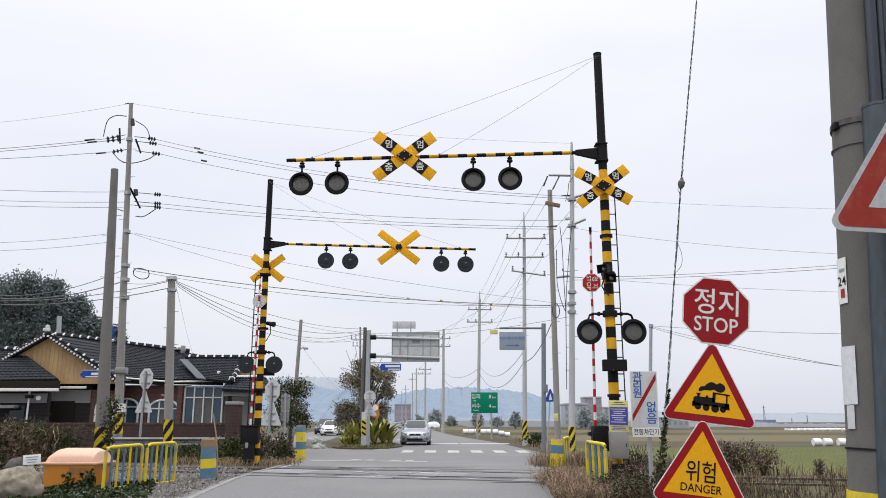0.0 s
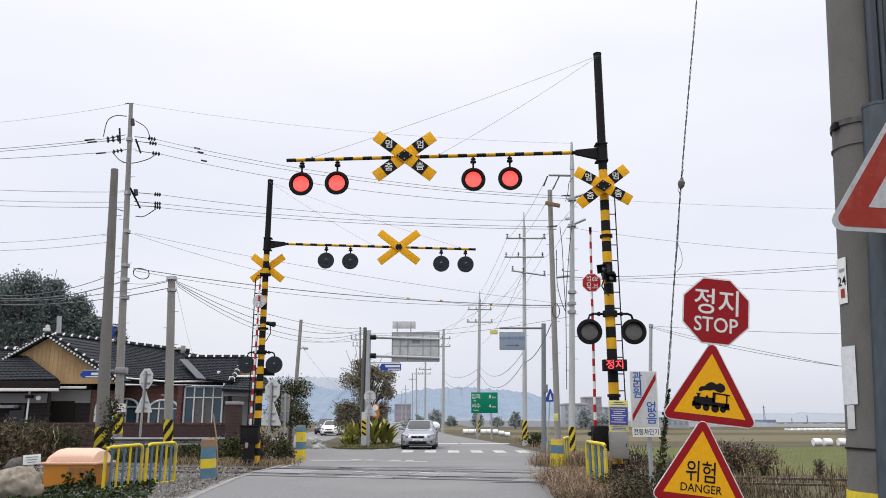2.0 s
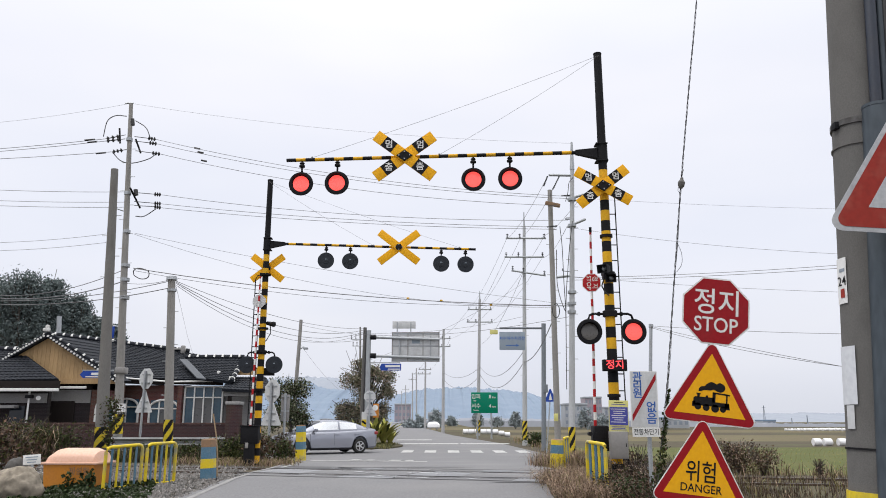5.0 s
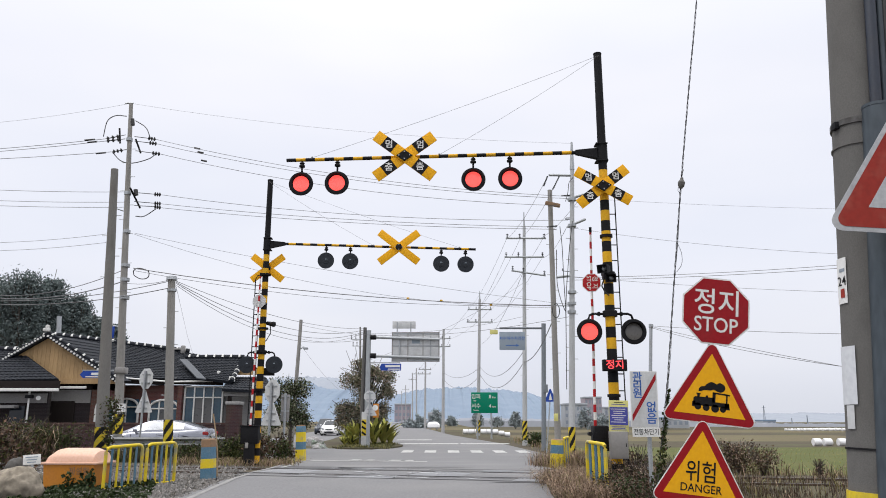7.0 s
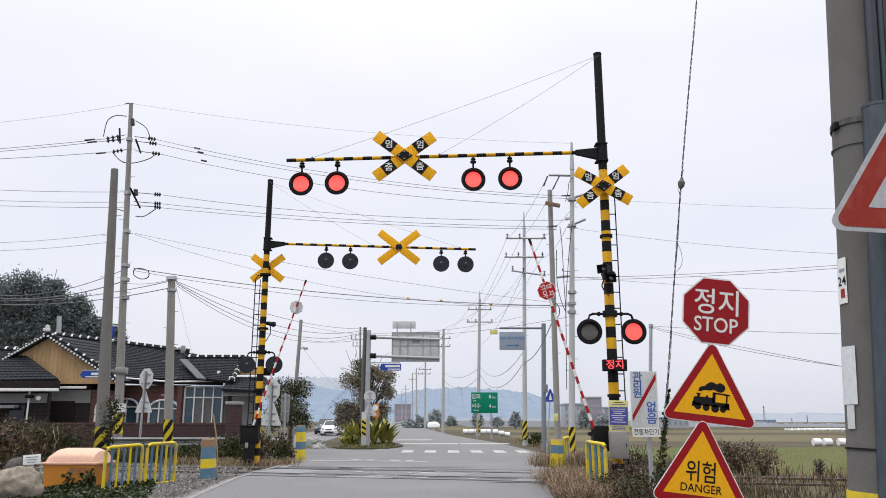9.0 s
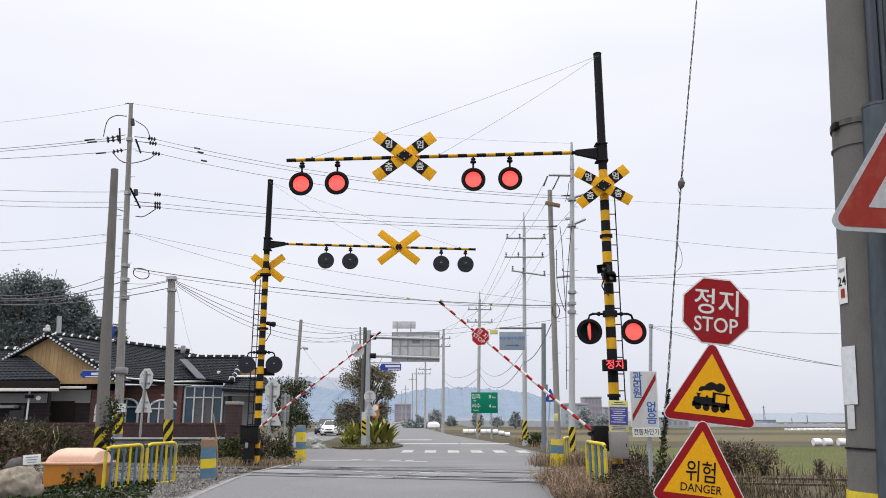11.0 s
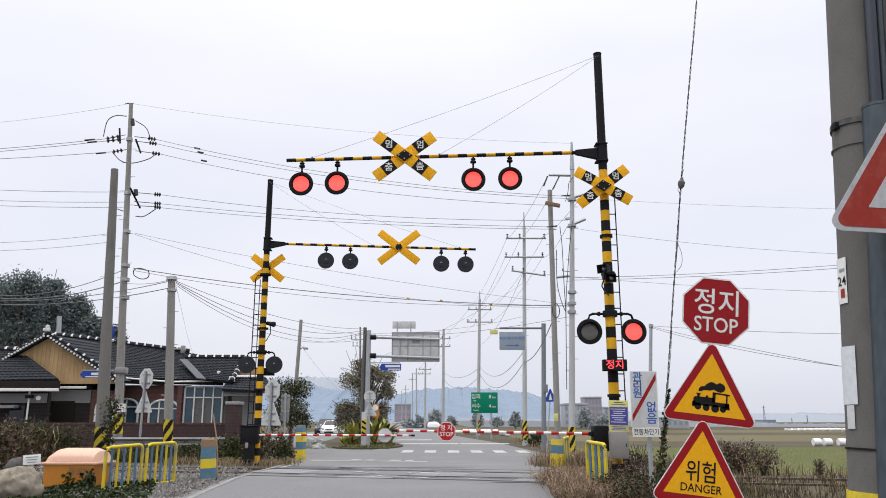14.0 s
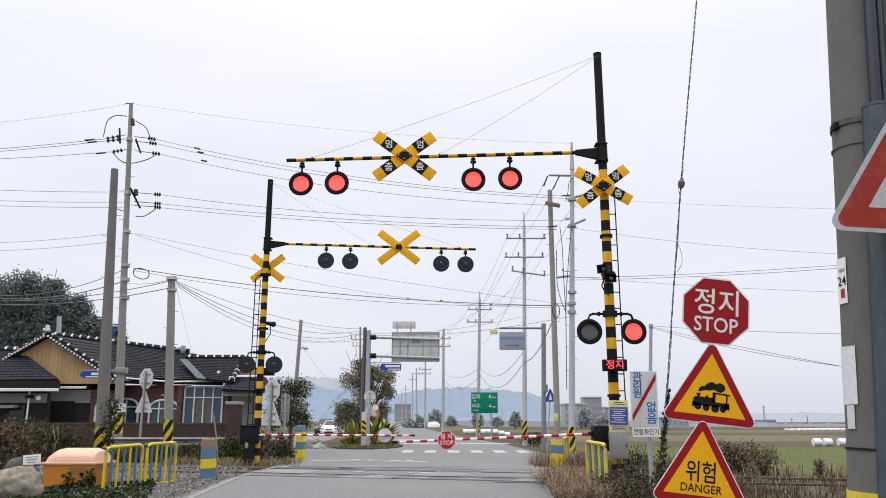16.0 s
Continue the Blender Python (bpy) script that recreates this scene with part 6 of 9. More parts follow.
LEAF_GREY = leaf_material("dusty_grey_green_leaf", (0.15, 0.165, 0.105), (0.2, 0.2, 0.14))
STRAW = leaf_material("dry_straw", (0.35, 0.25, 0.18), (0.22, 0.155, 0.11), 0.4, 0.8)
STRAW_GREEN = leaf_material("half_green_grass", (0.16, 0.16, 0.055), (0.22, 0.18, 0.08), 0.4, 0.8)
BARK = material("grey_brown_bark", (0.075, 0.062, 0.053), (0.05, 0.042, 0.036), 0.9, scale=4, fine=25, bump=0.4, dirt=0.4)


def cloud_mesh(name, v, f, mats, slots=None):
    me = bpy.data.meshes.new(name)
    me.from_pydata(v, [], f)
    for q in mats:
        me.materials.append(q)
    if slots is not None:
        me.polygons.foreach_set("material_index", slots)
    return new(name, me)


def leaf_cloud(name, pts, lo, hi, mats, rng, aspect=0.55, shares=None, flat=0.0):
    """Small folded leaves at the points; mats are drawn by shares."""
    pts = np.asarray(pts, float)
    n = len(pts)
    d = rng.normal(size=(n, 3))
    d[:, 2] = d[:, 2] * (1 - flat)
    d /= np.linalg.norm(d, axis=1)[:, None]
    e = np.cross(d, rng.normal(size=(n, 3)))
    e /= np.linalg.norm(e, axis=1)[:, None]
    nn = np.cross(d, e)
    L = rng.uniform(lo, hi, n)[:, None]
    W = L * aspect
    a, b = pts - d * L / 2, pts + d * L / 2
    c1, c2 = pts + e * W / 2 + nn * W * 0.15, pts - e * W / 2 + nn * W * 0.15
    v = np.stack([a, c1, b, c2], 1).reshape(-1, 3)
    f = [(4 * i, 4 * i + 1, 4 * i + 2, 4 * i + 3) for i in range(n)]
    slots = rng.choice(len(mats), n, p=shares) if len(mats) > 1 else np.zeros(n, int)
    return cloud_mesh(name, v.tolist(), f, mats, slots.astype(np.int32))


def blades(name, xy, lo, hi, width, mats, rng, label, shares=None, lean=0.5, lift=0.0):
    """Grass: a bent tapering blade at each place; all one stuff object."""
    v, f, slots = [], [], []
    for x, y in xy:
        z = ground_height(x, y) + lift
        h = rng.uniform(lo, hi)
        a = rng.uniform(0, 2 * math.pi)
        w = width * rng.uniform(0.6, 1.3)
        l = abs(rng.normal(0, lean)) * h
        dx, dy = math.cos(a), math.sin(a)
        px, py = -dy * w / 2, dx * w / 2
        o = len(v)
        for k, (s, q) in enumerate(((0, 0), (0.5, 0.22), (0.85, 0.65))):
            ww = (1, 0.8, 0.45)[k]
            cx, cy, cz = x + dx * l * q, y + dy * l * q, z + h * s * (1 - 0.15 * q)
            v += [(cx - px * ww, cy - py * ww, cz), (cx + px * ww, cy + py * ww, cz)]
        v.append((x + dx * l, y + dy * l, z + h * (1 - min(0.5, 0.35 * l / max(h, 0.01)))))
        f += [(o, o + 1, o + 3, o + 2), (o + 2, o + 3, o + 5, o + 4), (o + 4, o + 5, o + 6)]
        m = rng.choice(len(mats), p=shares)
        slots += [m] * 3
    ob = cloud_mesh(name, v, f, mats, np.array(slots, np.int32))
    return tagged(ob, label, "grass", kind="stuff")


def spread(rng, n, x0, x1, y0, y1, keep=None):
    p = np.stack([rng.uniform(x0, x1, n), rng.uniform(y0, y1, n)], 1)
    return [(x, y) for x, y in p if keep is None or keep(x, y)]


def tufts(rng, n, per, x0, x1, y0, y1, size=0.12, keep=None):
    out = []
    for x, y in spread(rng, n, x0, x1, y0, y1, keep):
        out += [(x + rng.normal(0, size), y + rng.normal(0, size)) for _ in range(per)]
    return out


def off_track(x, y):
    return abs(y - (16.5 - 0.28 * x)) > 1.9


def make_grass():
    rng = np.random.default_rng(4)
    blades("dry_grass", tufts(rng, 420, 22, 1.85, 2.95, 11.2, 15.2, 0.1), 0.12, 0.38, 0.008, [STRAW, LEAF_BROWN, STRAW_GREEN], rng, "tangled dry brown grass on the road verge", (0.7, 0.22, 0.08), 1.5)
    blades("dry_grass", tufts(rng, 150, 20, 2.5, 4.4, 18.9, 22.5, 0.12), 0.2, 0.55, 0.012, [STRAW, LEAF_BROWN, STRAW_GREEN], rng, "dry brown grass past the track", (0.6, 0.25, 0.15), 0.7)
    blades("weeds", tufts(rng, 300, 18, 2.9, 8.5, 9.8, 14.4, 0.12, lambda x, y: off_track(x, y)), 0.05, 0.2, 0.010, [LEAF_BROWN, STRAW, STRAW_GREEN], rng, "withered brown weeds beside the track", (0.85, 0.06, 0.09), 0.7)
    blades("weeds", tufts(rng, 300, 16, 4.0, 14.0, 14.5, 21.5, 0.18, lambda x, y: y - (16.5 - 0.28 * x) > 2.0), 0.1, 0.45, 0.014, [LEAF_BROWN, STRAW, STRAW_GREEN], rng, "withered brown weeds on the far bank of the track", (0.5, 0.25, 0.25), 0.6)
    blades("dry_grass", tufts(rng, 230, 20, -7.4, -3.75, 19.0, 23.6, 0.12, lambda x, y: y - (16.5 - 0.28 * x) > 1.7 and x < -3.75 - (y - 19) * 0.12), 0.06, 0.26, 0.010, [STRAW, LEAF_BROWN, STRAW_GREEN], rng, "pale dry grass round the foot of the mast", (0.4, 0.3, 0.3), 1.1)
    blades("weeds", tufts(rng, 420, 18, -17, -6.2, 21.6, 25.0, 0.2, lambda x, y: y - (16.5 - 0.28 * x) > 2.2), 0.15, 0.5, 0.016, [LEAF_BROWN, LEAF_DARK, STRAW], rng, "withered weeds on the bank", (0.45, 0.45, 0.1), 0.5)
    blades("dry_grass", tufts(rng, 300, 14, 4.9, 11, 21, 58, 0.25), 0.15, 0.45, 0.02, [STRAW, STRAW_GREEN], rng, "dry grass along the road shoulder", (0.6, 0.4), 0.6)
    rows = []
    for k in range(46):
        y = 26 + k * 1.35
        for x in np.arange(9.5, 60, 0.26 + 0.003 * y):
            rows.append((x + rng.normal(0, 0.05), y + 0.12 * x + rng.normal(0, 0.06)))
    blades("weeds", tufts(rng, 330, 14, 4.5, 13.0, 11.6, 15.4, 0.14, lambda x, y: abs(y - (16.5 - 0.28 * x)) < 2.4), 0.08, 0.24, 0.010, [LEAF_BROWN, STRAW, STRAW_GREEN], rng, "low brown weeds grown between the rails", (0.72, 0.1, 0.18), 0.7)
    blades("crop_rows", rows, 0.05, 0.13, 0.035, [STRAW_GREEN, LEAF_YELLOW], rng, "sparse pale stubble rows in a green field", (0.7, 0.3), 0.4)


make_grass()


def reeds():
    """Tall drooping dead reeds and green shoots in the hedge by the track."""
    rng = np.random.default_rng(31)
    blades("dead_reeds", tufts(rng, 16, 20, -13.6, -11.3, 22.2, 23.0, 0.12), 0.8, 1.4, 0.022, [STRAW, LEAF_BROWN, LEAF_ROSE], rng, "tall drooping dead reeds in the hedge", (0.16, 0.74, 0.1), 1.1)
    blades("green_shoots", tufts(rng, 16, 12, -12.6, -11.0, 22.3, 23.2, 0.14), 0.7, 1.35, 0.016, [LEAF_MID, STRAW_GREEN, LEAF_DARK], rng, "slender green shoots in the hedge", (0.5, 0.25, 0.25), 0.3)


reeds()


def ivy():
    rng = np.random.default_rng(8)
    pts = []
    for x, y in spread(rng, 22000, -9.5, -4.2, 9.6, 14.6):
        edge = -4.35 + 0.3 * noise.noise((y * 2.1, 3.0, 0)) - max(0, y - 11.5) * 0.32
        top = (0.13 if y < 12 else 0.05) + 0.12 * noise.noise((x * 1.3, y * 1.3, 2.0))
        if x < edge:
            pts.append((x, y, ground_height(x, y) + max(0.03, top * rng.uniform(0.3, 1.0))))
    for cx, cy, n in ((-6.2, 13.8, 150), (-6.5, 13.78, 60)):
        for _ in range(n):
            u = rng.uniform(0, 1)
            pts.append((cx + rng.normal(0, 0.14) * (1.2 - u), cy + rng.normal(0, 0.05), 0.2 + 0.42 * u * rng.uniform(0.6, 1)))
    ob = leaf_cloud("ivy", pts, 0.035, 0.10, [LEAF_IVY, LEAF_DARK], rng, 0.85, (0.75, 0.25))
    tagged(ob, "dark green ivy creeping over the verge", "ivy", kind="stuff")
    pts = [(x, y, ground_height(x, y) + rng.uniform(0.02, 0.4)) for x, y in spread(rng, 2600, 2.346, 3.031, 10.6, 12.4)]
    ob = leaf_cloud("ground_cover", pts, 0.02, 0.06, [LEAF_IVY, LEAF_DARK, LEAF_BROWN], rng, 0.7, (0.25, 0.15, 0.6))
    tagged(ob, "dark leafy ground cover under the mast", "ground cover", kind="stuff")


ivy()


def bush(at, r, n, lo, hi, mats, shares, seed, label, twigs=14):
    rng = np.random.default_rng(seed)
    b = thing("bush", Matrix.Translation(at), label, "bush", "wayside bushes")
    pts = []
    lobes = [(rng.normal(0, 0.45, 3) * np.array(r) * (1, 1, 0.5), rng.uniform(0.45, 0.75)) for _ in range(7)]
    for _ in range(n):
        c, s = lobes[rng.integers(7)]
        d = rng.normal(size=3)
        d /= np.linalg.norm(d)
        q = c + d * np.array(r) * s * rng.uniform(0.55, 1.08)
        q[2] = abs(q[2] + r[2] * 0.75)
        pts.append(q)
    leaves = leaf_cloud("foliage", pts, lo, hi, mats, rng, 0.5, shares)
    leaves.parent = b
    sh = Shape()
    for _ in range(twigs):
        a, q = rng.uniform(0, 6.28), rng.uniform(0.5, 1.0)
        e = Vector((math.cos(a) * r[0] * q * 0.9, math.sin(a) * r[1] * q * 0.9, r[2] * rng.uniform(1.0, 1.75)))
        sh.tube([(0, 0, -0.1), e * 0.45 + Vector((0, 0, 0.1)), e + Vector((rng.normal(0, 0.1), rng.normal(0, 0.1), 0)) * max(r)], 0.003 + 0.0035 * max(r), 4)
    part("twig_mass", sh, BARK, b)["kind"] = "stuff"
    return b


MIXG, MIXB = [LEAF_DARK, LEAF_MID, LEAF_BROWN], [LEAF_BROWN, LEAF_RUSSET, LEAF_MID]
for i, (at, r, mats, sh) in enumerate((
        ((-12.9, 23, 0.178), (1.5, 0.9, 0.72), MIXB, (0.5, 0.3, 0.2)), ((-12.2, 22.7, 0.178), (0.9, 0.8, 0.8), MIXG, (0.5, 0.4, 0.1)), ((-11.7, 23.2, 0.136), (0.75, 0.7, 0.62), MIXG, (0.45, 0.45, 0.1)), ((-11.35, 23.2, 0.124), (0.55, 0.6, 0.6), MIXG, (0.6, 0.25, 0.15)), ((-10.8, 23.4, 0.124), (0.5, 0.5, 0.22), MIXG, (0.6, 0.2, 0.2)), ((-9.9, 25.2, 0.12), (0.8, 0.4, 0.3), MIXG, (0.55, 0.3, 0.15)),
        ((-10.0, 24.6, 0.097), (0.7, 0.5, 0.22), MIXG, (0.4, 0.3, 0.3)), ((-9.913, 25, 0.192), (1.4, 0.5, 0.2), MIXG, (0.4, 0.3, 0.3)), ((-8.978, 25, 0.192), (1.2, 0.5, 0.18), MIXG, (0.4, 0.3, 0.3)), ((-7.829, 24.5, 0.216), (1.2, 0.5, 0.2), MIXB, (0.4, 0.3, 0.3)), ((-6.429, 22.8, 0.252), (0.8, 0.6, 0.5), MIXG, (0.3, 0.6, 0.1)), ((-6.057, 23, 0.274), (0.7, 0.6, 0.48), MIXG, (0.35, 0.5, 0.15)),
        ((-4.944, 22.6, 0.31), (0.5, 0.5, 0.5), MIXG, (0.5, 0.3, 0.2)), ((-4.758, 23.5, 0.38), (0.28, 0.3, 0.55), MIXB, (0.6, 0.1, 0.3)), ((-5.11, 21.6, 0.284), (0.5, 0.4, 0.5), MIXB, (0.4, 0.3, 0.3)), ((-7.1, 22.9, 0.2), (0.9, 0.5, 0.36), MIXG, (0.5, 0.35, 0.15)), ((-8.2, 23.2, 0.2), (0.9, 0.5, 0.3), MIXG, (0.5, 0.3, 0.2)), ((-4.98, 24.3, 0.2), (0.36, 0.4, 0.62), MIXB, (0.5, 0.25, 0.25)),
        ((-8.577, 15, 0.403), (0.8, 0.7, 0.7), MIXB, (0.5, 0.3, 0.2)))):
    bush((at[0], at[1], ground_height(at[0], at[1])), r, int(2300 * r[0] * max(0.8, r[2])), 0.04, 0.13, mats, sh, 20 + i, "overgrown wayside bush of withered and green leaves" if mats is MIXB else "leafy green wayside bush")
for i, (at, r, n) in enumerate((((6.432, 17, 0.268), (0.55, 0.45, 0.42), 1500), ((6.75, 16.6, 0.226), (0.38, 0.35, 0.34), 700), ((6.25, 17.2, 0.207), (0.38, 0.35, 0.36), 700), ((7.55, 15.8, 0.262), (0.14, 0.14, 0.22), 120), ((3.503, 14.2, 0.497), (0.45, 0.5, 0.42), 700), ((3.082, 13.2, 0.489), (0.35, 0.3, 0.3), 420), ((3.274, 12, 0.574), (0.4, 0.35, 0.32), 400), ((3.829, 12.5, 0.504), (0.5, 0.4, 0.36), 420))):
    bush((at[0], at[1], ground_height(at[0], at[1])), r, int(n * 1.8), 0.025, 0.065, [LEAF_BROWN, LEAF_RUSSET, LEAF_ROSE, LEAF_MID], (0.24, 0.36, 0.25, 0.15), 60 + i, "twiggy brown withered shrub", 60)
bush((5.091, 44, 0), (0.8, 0.6, 0.5), 700, 0.08, 0.2, MIXG, (0.7, 0.3, 0.0), 81, "low dark green bush by the road")


def climber(name, path, n, spread_r, lo, hi, mats, shares, seed, label):
    rng = np.random.default_rng(seed)
    path = [Vector(q) for q in path]
    pts = []
    for _ in range(n):
        k = rng.uniform(0, len(path) - 1)
        i = int(k)
        q = path[i].lerp(path[i + 1], k - i)
        w = spread_r[i] + (spread_r[i + 1] - spread_r[i]) * (k - i)
        pts.append((q.x + rng.normal(0, w), q.y + rng.normal(0, w * 0.6) - 0.1, q.z + rng.normal(0, w * 0.7)))
    return tagged(leaf_cloud(name, pts, lo, hi, mats, rng, 0.7, shares), label, "climbing plant", kind="stuff")


climber("climbing_plant", ((-10.12, 23.7, 0.75), (-10.1, 23.7, 1.3), (-10.0, 23.7, 1.75), (-10.14, 23.7, 2.1)), 620, (0.06, 0.13, 0.17, 0.09), 0.04, 0.11, MIXG, (0.35, 0.4, 0.25), 91, "green climber growing round the concrete pole")
climber("climbing_plant", ((2.999, 11, 0.614), (3.063, 11, 0.994), (3.12, 11, 1.381), (3.199, 11, 1.853)), 420, (0.05, 0.03, 0.02, 0.008), 0.03, 0.07, MIXG, (0.7, 0.2, 0.1), 92, "dark climber on the guy wire")


def tree(at, height, trunk_r, blobs, n, lo, hi, mats, shares, seed, label, group="trees"):
    """blobs: (dx, dz, rx, rz) of the crown's masses."""
    rng = np.random.default_rng(seed)
    t = thing("tree", Matrix.Translation(at), label, "tree", group)
    sh = Shape()
    fork = height * 0.35
    sh.cyl((0, 0, -0.2), (0.05, 0, fork), trunk_r, trunk_r * 0.7, 10)
    for dx, dz, rx, rz in blobs:
        for _ in range(3):
            e = Vector((dx + rng.normal(0, rx * 0.5), rng.normal(0, rx * 0.5), dz + rng.uniform(0, rz * 0.8)))
            mid = Vector((0.05, 0, fork)).lerp(e, 0.5) + Vector((rng.normal(0, 0.1), rng.normal(0, 0.1), 0.1))
            a = Vector((0.05, 0, fork * rng.uniform(0.75, 1.0)))
            sh.tube([a, mid, e], trunk_r * 0.22, 6)
            for _ in range(3):
                sh.tube([mid, mid.lerp(e, 0.6) + Vector(rng.normal(0, 0.25 * rx, 3)), e + Vector(rng.normal(0, 0.5 * rx, 3))], trunk_r * 0.09, 5)
    part("trunk", sh, BARK, t, "forked grey-brown trunk and limbs")
    pts = []
    area = [rx * rz for _, _, rx, rz in blobs]
    for i in rng.choice(len(blobs), n // 14, p=np.array(area) / sum(area)):
        dx, dz, rx, rz = blobs[i]
        d = rng.normal(size=3)
        d /= np.linalg.norm(d)
        c = np.array((dx, 0, dz)) + d * np.array((rx, rx, rz)) * rng.uniform(0.25, 1.05)
        pts += [c + rng.normal(0, 0.09 * (rx + rz), 3) for _ in range(14)]
    leaf_cloud("crown", pts, lo, hi, mats, rng, 0.6, shares).parent = t
    return t


tree((-4.857, 50, 0), 5.4, 0.16, [(-0.45, 4.95, 0.75, 0.42), (0.35, 4.55, 0.6, 0.45), (1.15, 4.15, 0.72, 0.6), (1.25, 3.3, 0.6, 0.5), (-0.75, 4.05, 1.15, 0.55), (-0.1, 3.2, 0.9, 0.6), (-1.45, 2.1, 0.8, 0.6), (-1.3, 1.3, 0.85, 0.6), (-0.5, 2.1, 0.8, 0.7), (1.0, 2.0, 0.42, 0.7), (0.3, 1.5, 0.7, 0.6)], 19000, 0.06, 0.16, [LEAF_GREY, LEAF_ROSE, LEAF_BROWN, LEAF_DARK], (0.5, 0.36, 0.04, 0.1), 101, "broad roadside tree with thinning reddish autumn leaves")
tree((-6.703, 34, 0), 3.6, 0.1, [(-0.498, 2.636, 0.598, 0.599), (0.3, 2.759, 0.549, 0.499), (0, 1.831, 0.794, 0.645), (0.545, 1.492, 0.396, 0.446), (-0.743, 1.541, 0.446, 0.545)], 9000, 0.05, 0.13, [LEAF_DARK, LEAF_GREY, LEAF_BROWN], (0.42, 0.43, 0.15), 102, "small leafy persimmon-like garden tree")
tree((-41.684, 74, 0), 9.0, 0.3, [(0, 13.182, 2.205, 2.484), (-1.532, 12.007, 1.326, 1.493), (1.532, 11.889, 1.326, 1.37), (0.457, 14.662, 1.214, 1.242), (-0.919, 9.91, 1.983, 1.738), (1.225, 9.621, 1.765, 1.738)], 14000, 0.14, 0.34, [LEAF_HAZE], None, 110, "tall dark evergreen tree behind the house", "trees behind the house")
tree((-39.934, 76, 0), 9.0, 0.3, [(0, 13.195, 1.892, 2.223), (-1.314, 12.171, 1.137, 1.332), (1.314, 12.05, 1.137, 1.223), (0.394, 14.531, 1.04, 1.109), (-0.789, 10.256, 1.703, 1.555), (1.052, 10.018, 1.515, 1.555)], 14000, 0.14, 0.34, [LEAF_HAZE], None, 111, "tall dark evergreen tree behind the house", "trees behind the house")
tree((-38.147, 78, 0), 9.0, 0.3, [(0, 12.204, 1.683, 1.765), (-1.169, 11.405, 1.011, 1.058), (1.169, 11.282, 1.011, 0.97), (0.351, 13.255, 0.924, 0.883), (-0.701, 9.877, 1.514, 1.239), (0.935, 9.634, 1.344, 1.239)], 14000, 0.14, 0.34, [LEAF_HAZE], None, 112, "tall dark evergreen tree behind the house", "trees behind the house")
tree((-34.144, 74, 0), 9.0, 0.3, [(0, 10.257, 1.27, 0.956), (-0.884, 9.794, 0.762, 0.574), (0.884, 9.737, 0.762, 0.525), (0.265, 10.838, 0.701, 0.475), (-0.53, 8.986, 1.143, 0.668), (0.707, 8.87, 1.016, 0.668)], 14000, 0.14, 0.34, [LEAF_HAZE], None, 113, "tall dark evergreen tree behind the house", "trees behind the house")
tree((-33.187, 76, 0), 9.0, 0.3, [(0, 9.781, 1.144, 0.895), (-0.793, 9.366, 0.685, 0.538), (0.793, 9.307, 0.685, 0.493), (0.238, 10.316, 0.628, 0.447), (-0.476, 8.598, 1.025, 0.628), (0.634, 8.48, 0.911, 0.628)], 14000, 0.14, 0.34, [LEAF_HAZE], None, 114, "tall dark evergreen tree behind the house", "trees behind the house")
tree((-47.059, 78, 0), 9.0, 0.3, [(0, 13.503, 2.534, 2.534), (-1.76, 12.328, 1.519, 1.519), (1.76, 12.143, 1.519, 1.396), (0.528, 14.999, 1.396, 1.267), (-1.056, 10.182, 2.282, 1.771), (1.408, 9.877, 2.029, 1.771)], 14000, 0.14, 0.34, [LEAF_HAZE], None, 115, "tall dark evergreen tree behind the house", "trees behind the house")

# ---- cars ----
SILVER = material("silver_car_paint", (0.33, 0.34, 0.385), (0.31, 0.32, 0.365), 0.22, 0.7, scale=1.5, fine=80, bump=0.0, dirt=0.08, dirt_color=(0.35, 0.34, 0.32))
CAR_WHITE = material("white_car_paint", (0.78, 0.78, 0.77), (0.74, 0.74, 0.73), 0.25, 0.0, scale=1.5, fine=80, bump=0.0, dirt=0.08)
CAR_NAVY = material("dark_navy_car_paint", (0.03, 0.04, 0.06), (0.025, 0.033, 0.05), 0.3, 0.2, scale=1.5, fine=80, bump=0.0, dirt=0.1)
SIDE_GLASS = material("tinted_reflecting_side_glass", (0.6, 0.61, 0.63), (0.58, 0.59, 0.61), 0.08, 0.75, scale=1, fine=3, bump=0.0, dirt=0.0)
RUBBER = material("tyre_rubber", (0.018, 0.018, 0.018), None, 0.85, scale=4, fine=40, dirt=0.3, dirt_color=(0.06, 0.055, 0.05))
ALLOY = material("alloy_rim", (0.68, 0.69, 0.7), None, 0.35, 0.8, bump=0.0, dirt=0.2)
LAMP_CLEAR = material("clear_headlamp", (0.2, 0.21, 0.22), (0.45, 0.47, 0.49), 0.08, 0.3, scale=12, fine=30, bump=0.0, dirt=0.1)
LAMP_RED = material("red_tail_lamp", (0.30, 0.012, 0.012), None, 0.2, 0.0, bump=0.0, dirt=0.0)


